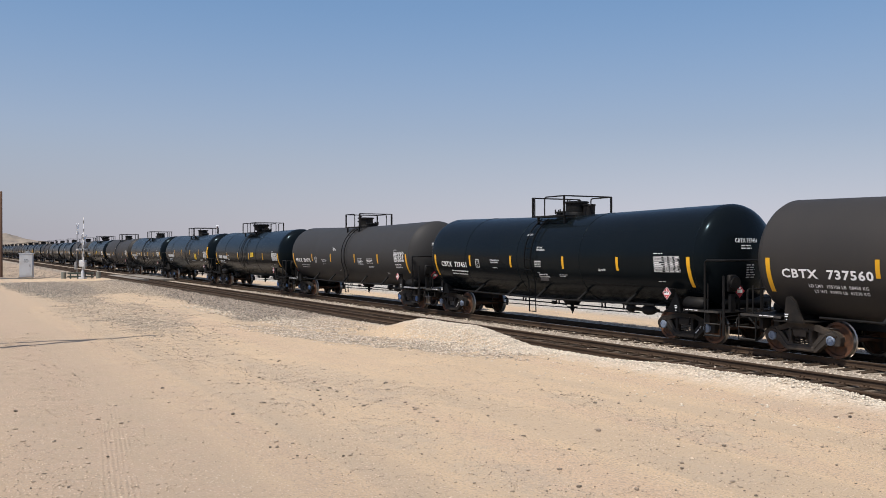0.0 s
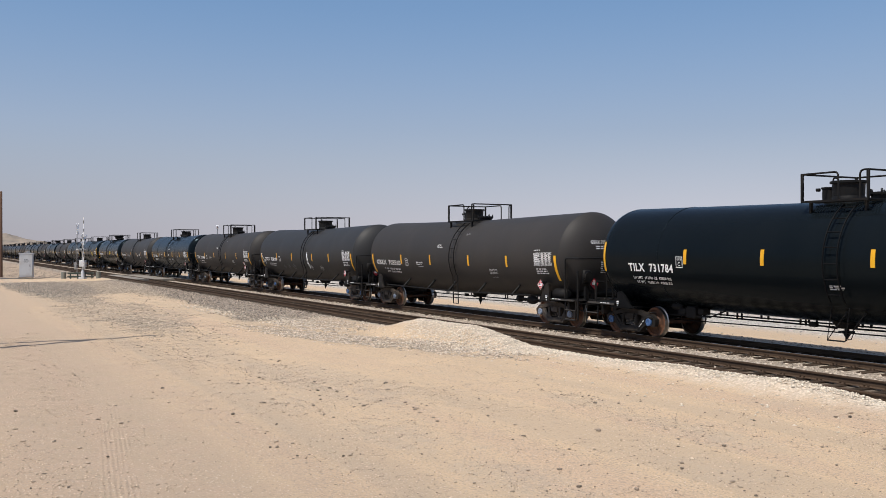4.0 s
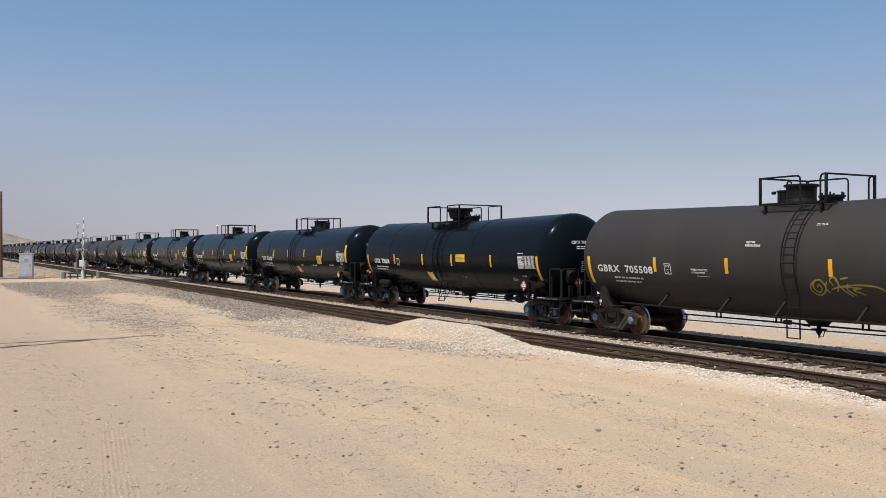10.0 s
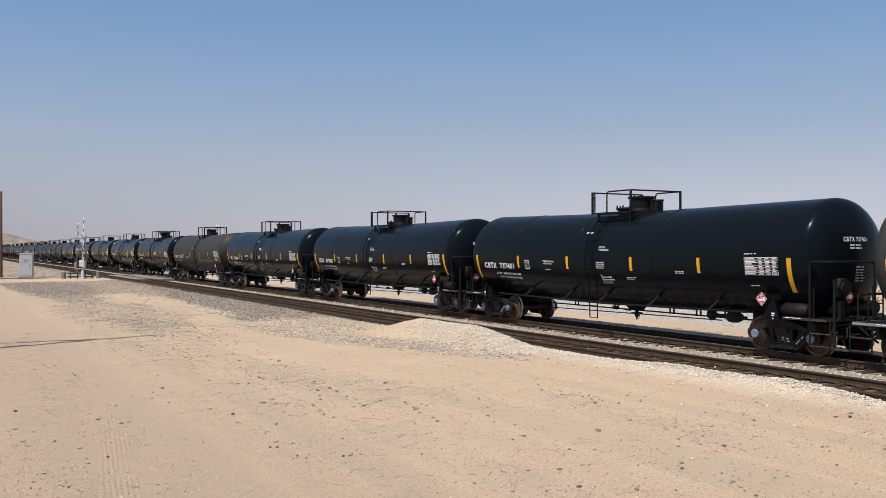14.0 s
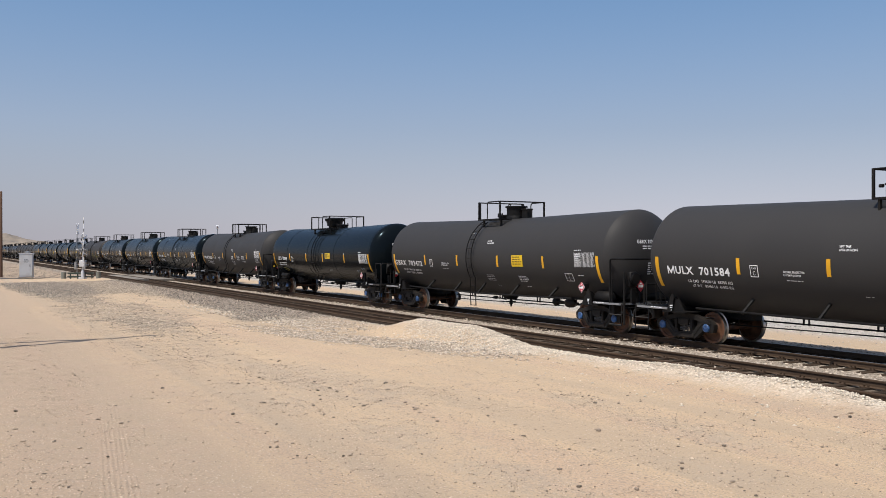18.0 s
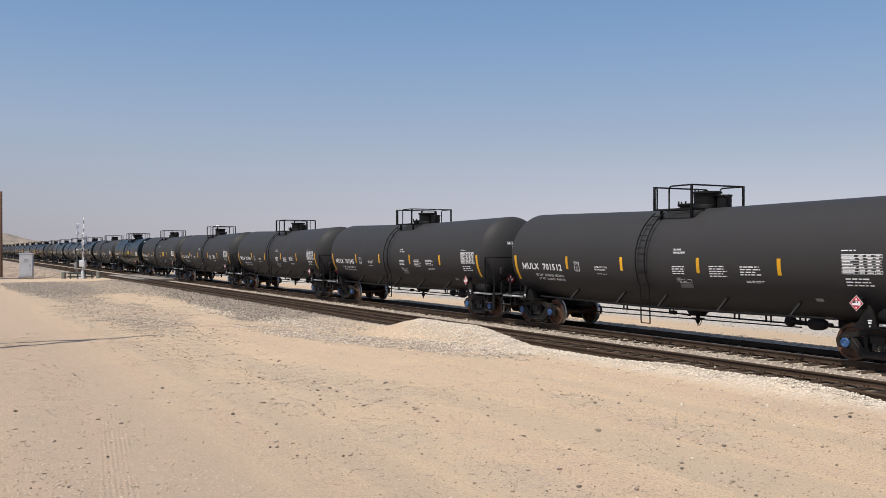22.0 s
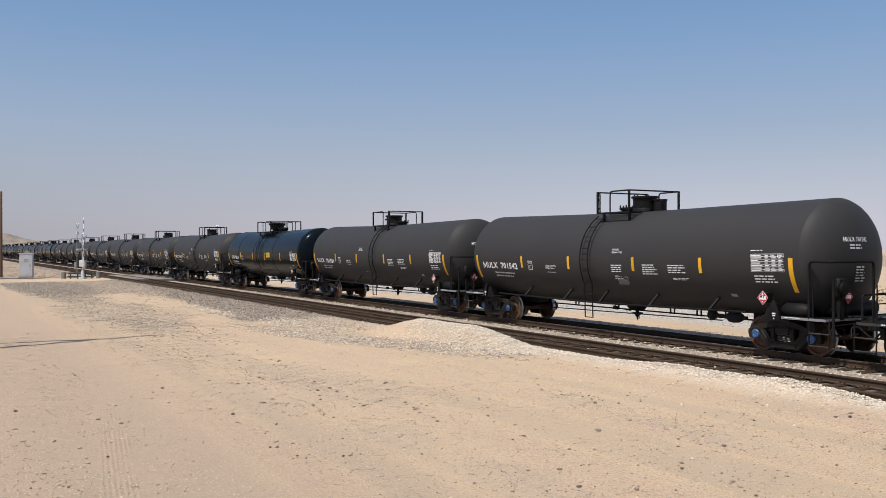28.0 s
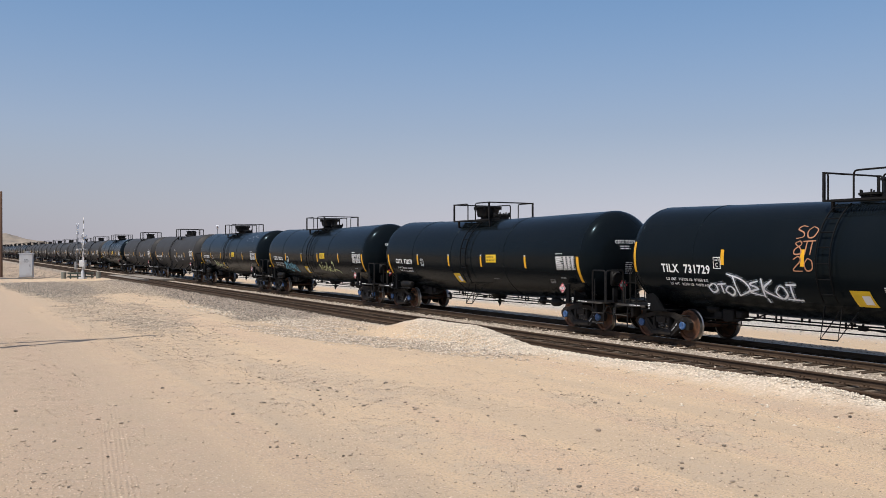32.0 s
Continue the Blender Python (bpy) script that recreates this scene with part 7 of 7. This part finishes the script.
def crossbuck_sign(x, y):
    z = float(ground_z(x, y))
    ob = thing("crossbuck_sign", "white crossbuck sign on a thin post beyond the tracks", "road sign", "", pose(x, y, z, 0, 0, 62))
    bm = bmesh.new()
    lathe(bm, [(0.05, 0), (0.05, 5.8), (0, 5.82)], 8, "z")
    part("post", bm, GALV, ob)
    for a in (62, -62):
        bm = bmesh.new()
        box(bm, -0.012, 0.012, -0.7, 0.7, -0.1, 0.1)
        part("board", bm, WHITE, ob, "", Matrix.Translation((0.07 + a * 0.0003, 0, 5.45)) @ pose(0, 0, 0, a, 0, 0))


crossbuck_sign(-118.0, 14.25)


def far_mast(x, y, top):
    z = float(ground_z(x, y))
    ob = thing("signal_mast", "thin grey mast with a white lamp head beyond the tracks", "signal mast", "", pose(x, y, z, 0, 0, 61))
    bm = bmesh.new()
    lathe(bm, [(0.16, 0.0), (0.16, 0.25), (0.055, 0.3), (0.05, top - z - 0.34)], 10, "z")
    part("mast", bm, GALV, ob)
    bm = bmesh.new()
    box(bm, -0.13, 0.13, -0.12, 0.12, top - z - 0.36, top - z, 0.03)
    head = part("lamp_head", bm, WHITE, ob, "white lamp head")
    bm = bmesh.new()
    lathe(bm, [(0.08, 0.0), (0.08, -0.05), (0.0, -0.05)], 12, "y", (0, -0.12, top - z - 0.18))
    part("lamp_lens", bm, LENS, head)


far_mast(-98.0, 26.05, 5.35)


def guard_post(x, y, r, h, mat, label):
    ob = thing("guard_post", label, "guard post", "posts at the crossing", pose(x, y, float(ground_z(x, y)) - 0.03))
    bm = bmesh.new()
    lathe(bm, [(0.0, 0.0), (r, 0.0), (r, h - 0.03), (r - 0.03, h), (0.0, h + 0.01)], 16, "z")
    part("post_body", bm, mat, ob)


guard_post(-100.9, 10.9, 0.24, 0.72, POSTGREEN, "short grey-green guard post at the crossing")
guard_post(-99.2, 14.05, 0.24, 0.72, POSTGREEN, "short grey-green guard post at the crossing")


def low_barrier():
    x, y = -100.1, 12.45
    ob = thing("low_barrier", "low dark green steel barrier between the guard posts", "barrier", "", pose(x, y, float(ground_z(x, y)), 0, 0, 62))
    for z in (0.14, 0.50):
        part("beam", box(bmesh.new(), -1.35, 1.35, -0.06, 0.06, z, z + 0.16, 0.01), RAILGREEN, ob)
    for dx in (-1.1, -0.35, 0.4, 1.1):
        part("leg", box(bmesh.new(), dx - 0.06, dx + 0.06, 0.06, 0.14, -0.1, 0.66), RAILGREEN, ob)


low_barrier()


def crossing_panels():
    ob = thing("crossing_deck", "pale worn concrete panels of a level crossing between the rails", "level crossing", "", Matrix(), "structure")
    shapes = []
    for w in (0.60, 0.55, 0.9):
        bm = bmesh.new()
        box(bm, -1.19, 1.19, -w, w, -0.16, -0.012, 0.012)
        shapes.append(finish(bm, "panel", CONCRETE))
    for i in range(7):
        x = -88.0 - 2.42 * i
        for yc in (NEAR_Y, TRACK_Y):
            place("panel", shapes[0], ob, pose(x, yc, 0))
        place("panel", shapes[2], ob, pose(x, (NEAR_Y + TRACK_Y) / 2, 0))
        place("panel", shapes[1], ob, pose(x, TRACK_Y + 1.5, 0))


crossing_panels()


def desert_bush(seed):
    """A low dry bush: twigs from one root and many small leaves round their ends."""
    rnd = random.Random(seed)
    ob = thing("desert_bush", "low dry olive desert bush on the sand beyond the tracks", "bush", "bushes beyond the tracks")
    bm, tips = bmesh.new(), []
    for k in range(16):
        a, lean, h = rnd.uniform(0, 6.28), rnd.uniform(0.1, 0.75), rnd.uniform(0.5, 1.0)
        tip = Vector((math.cos(a) * lean, math.sin(a) * lean, h))
        tube(bm, [(0, 0, -0.1), tip * 0.5 + Vector((0, 0, 0.08)), tip], 0.012, 4)
        tips += [tip, tip * 0.75, tip * 0.55]
    part("twigs", bm, TWIG, ob)
    bm = bmesh.new()
    for tip in tips:
        for k in range(14):
            c = tip + Vector((rnd.gauss(0, 0.12), rnd.gauss(0, 0.12), rnd.gauss(0, 0.10)))
            u = Vector((rnd.gauss(0, 1), rnd.gauss(0, 1), rnd.gauss(0, 1))).normalized() * rnd.uniform(0.02, 0.05)
            v = u.orthogonal() * rnd.uniform(0.4, 0.8)
            bm.faces.new([bm.verts.new(c + q) for q in (-u, v, u, -v)])
    tagged(part("leaves", bm, BUSH, ob), kind="stuff")
    return ob


def bushes():
    rnd = random.Random(8)
    models = [desert_bush(k) for k in (3, 4, 5)]
    spots = [(-28.6, 39.0), (-29.9, 39.6), (-27.2, 39.4), (-31.4, 41.0), (-33.0, 43.0), (-26.0, 41.5), (-35.5, 44.5), (-30.2, 45.5), (-38.5, 47.0), (-24.5, 44.0), (-34.0, 52.0), (-28.0, 55.0), (-42.0, 55.0), (-47.0, 62.0), (-37.0, 66.0)]
    for i, (x, y) in enumerate(spots):
        k = rnd.uniform(0.8, 1.25)
        m = pose(x, y, float(ground_z(x, y)), 0, 0, rnd.uniform(0, 360)) @ Matrix.Diagonal((k, k, k * rnd.uniform(0.8, 1.1), 1))
        if i < 3:
            models[i].matrix_basis = m
        else:
            copy_thing(models[i % 3], m)


bushes()


def dark_strip():
    """A thin dark grey strip with ragged sides, laid on the sand near the crossing."""
    rnd = random.Random(5)
    me, co, faces = bpy.data.meshes.new("road"), [], []
    a, b = Vector((-107.6, 0.2, 0)), Vector((-101.9, 9.6, 0))
    side = Vector((0.88, -0.48, 0))
    for k in range(41):
        p = a.lerp(b, k / 40)
        for w in (-0.8 - rnd.uniform(0, 0.3), 0.8 + rnd.uniform(0, 0.3)):
            q = p + side * w * (1 if k < 34 else (41 - k) / 7)
            co.append((q.x, q.y, float(ground_z(q.x, q.y)) + 0.05))
        if k:
            faces.append((2 * k - 2, 2 * k - 1, 2 * k + 1, 2 * k))
    me.from_pydata(co, [], faces)
    me.materials.append(STRIPGREY)
    tagged(place("road", me), "thin dark grey strip lying across the sand", "road", kind="structure")


dark_strip()


# ---- what moves ----
def run(t):
    """How far the train has rolled by the time t; it checks its pace for a moment on the way."""
    k = min(max((t - 9.05) / 0.5, 0.0), 1.0)
    return SPEED * t + GAIN * t * t / 2 - 0.58 * k * k * (3 - 2 * k)


def motions():
    for car, s0, *rest in CARS:
        walk(car, [(t, pose(-s0 - run(t), TRACK_Y, 0)) for t in sorted([*range(33), 9.15, 9.3, 9.45, 9.6])])
    sets = [o for car, *rest in CARS for o in car.children if o.name.split(".")[0] == "wheelset"]
    walk(sets[0], [(i / FPS, pose(0, 0, 0, 0, -math.degrees(run(i / FPS) / WR), 0)) for i in range(32 * FPS + 1)])
    # all the wheelsets roll at one pace
    keys = sets[0].animation_data
    for ws in sets[1:]:
        ws.rotation_mode = "QUATERNION"
        ws.animation_data_create()
        ws.animation_data.action = keys.action
        ws.animation_data.action_slot = keys.action_slot


motions()
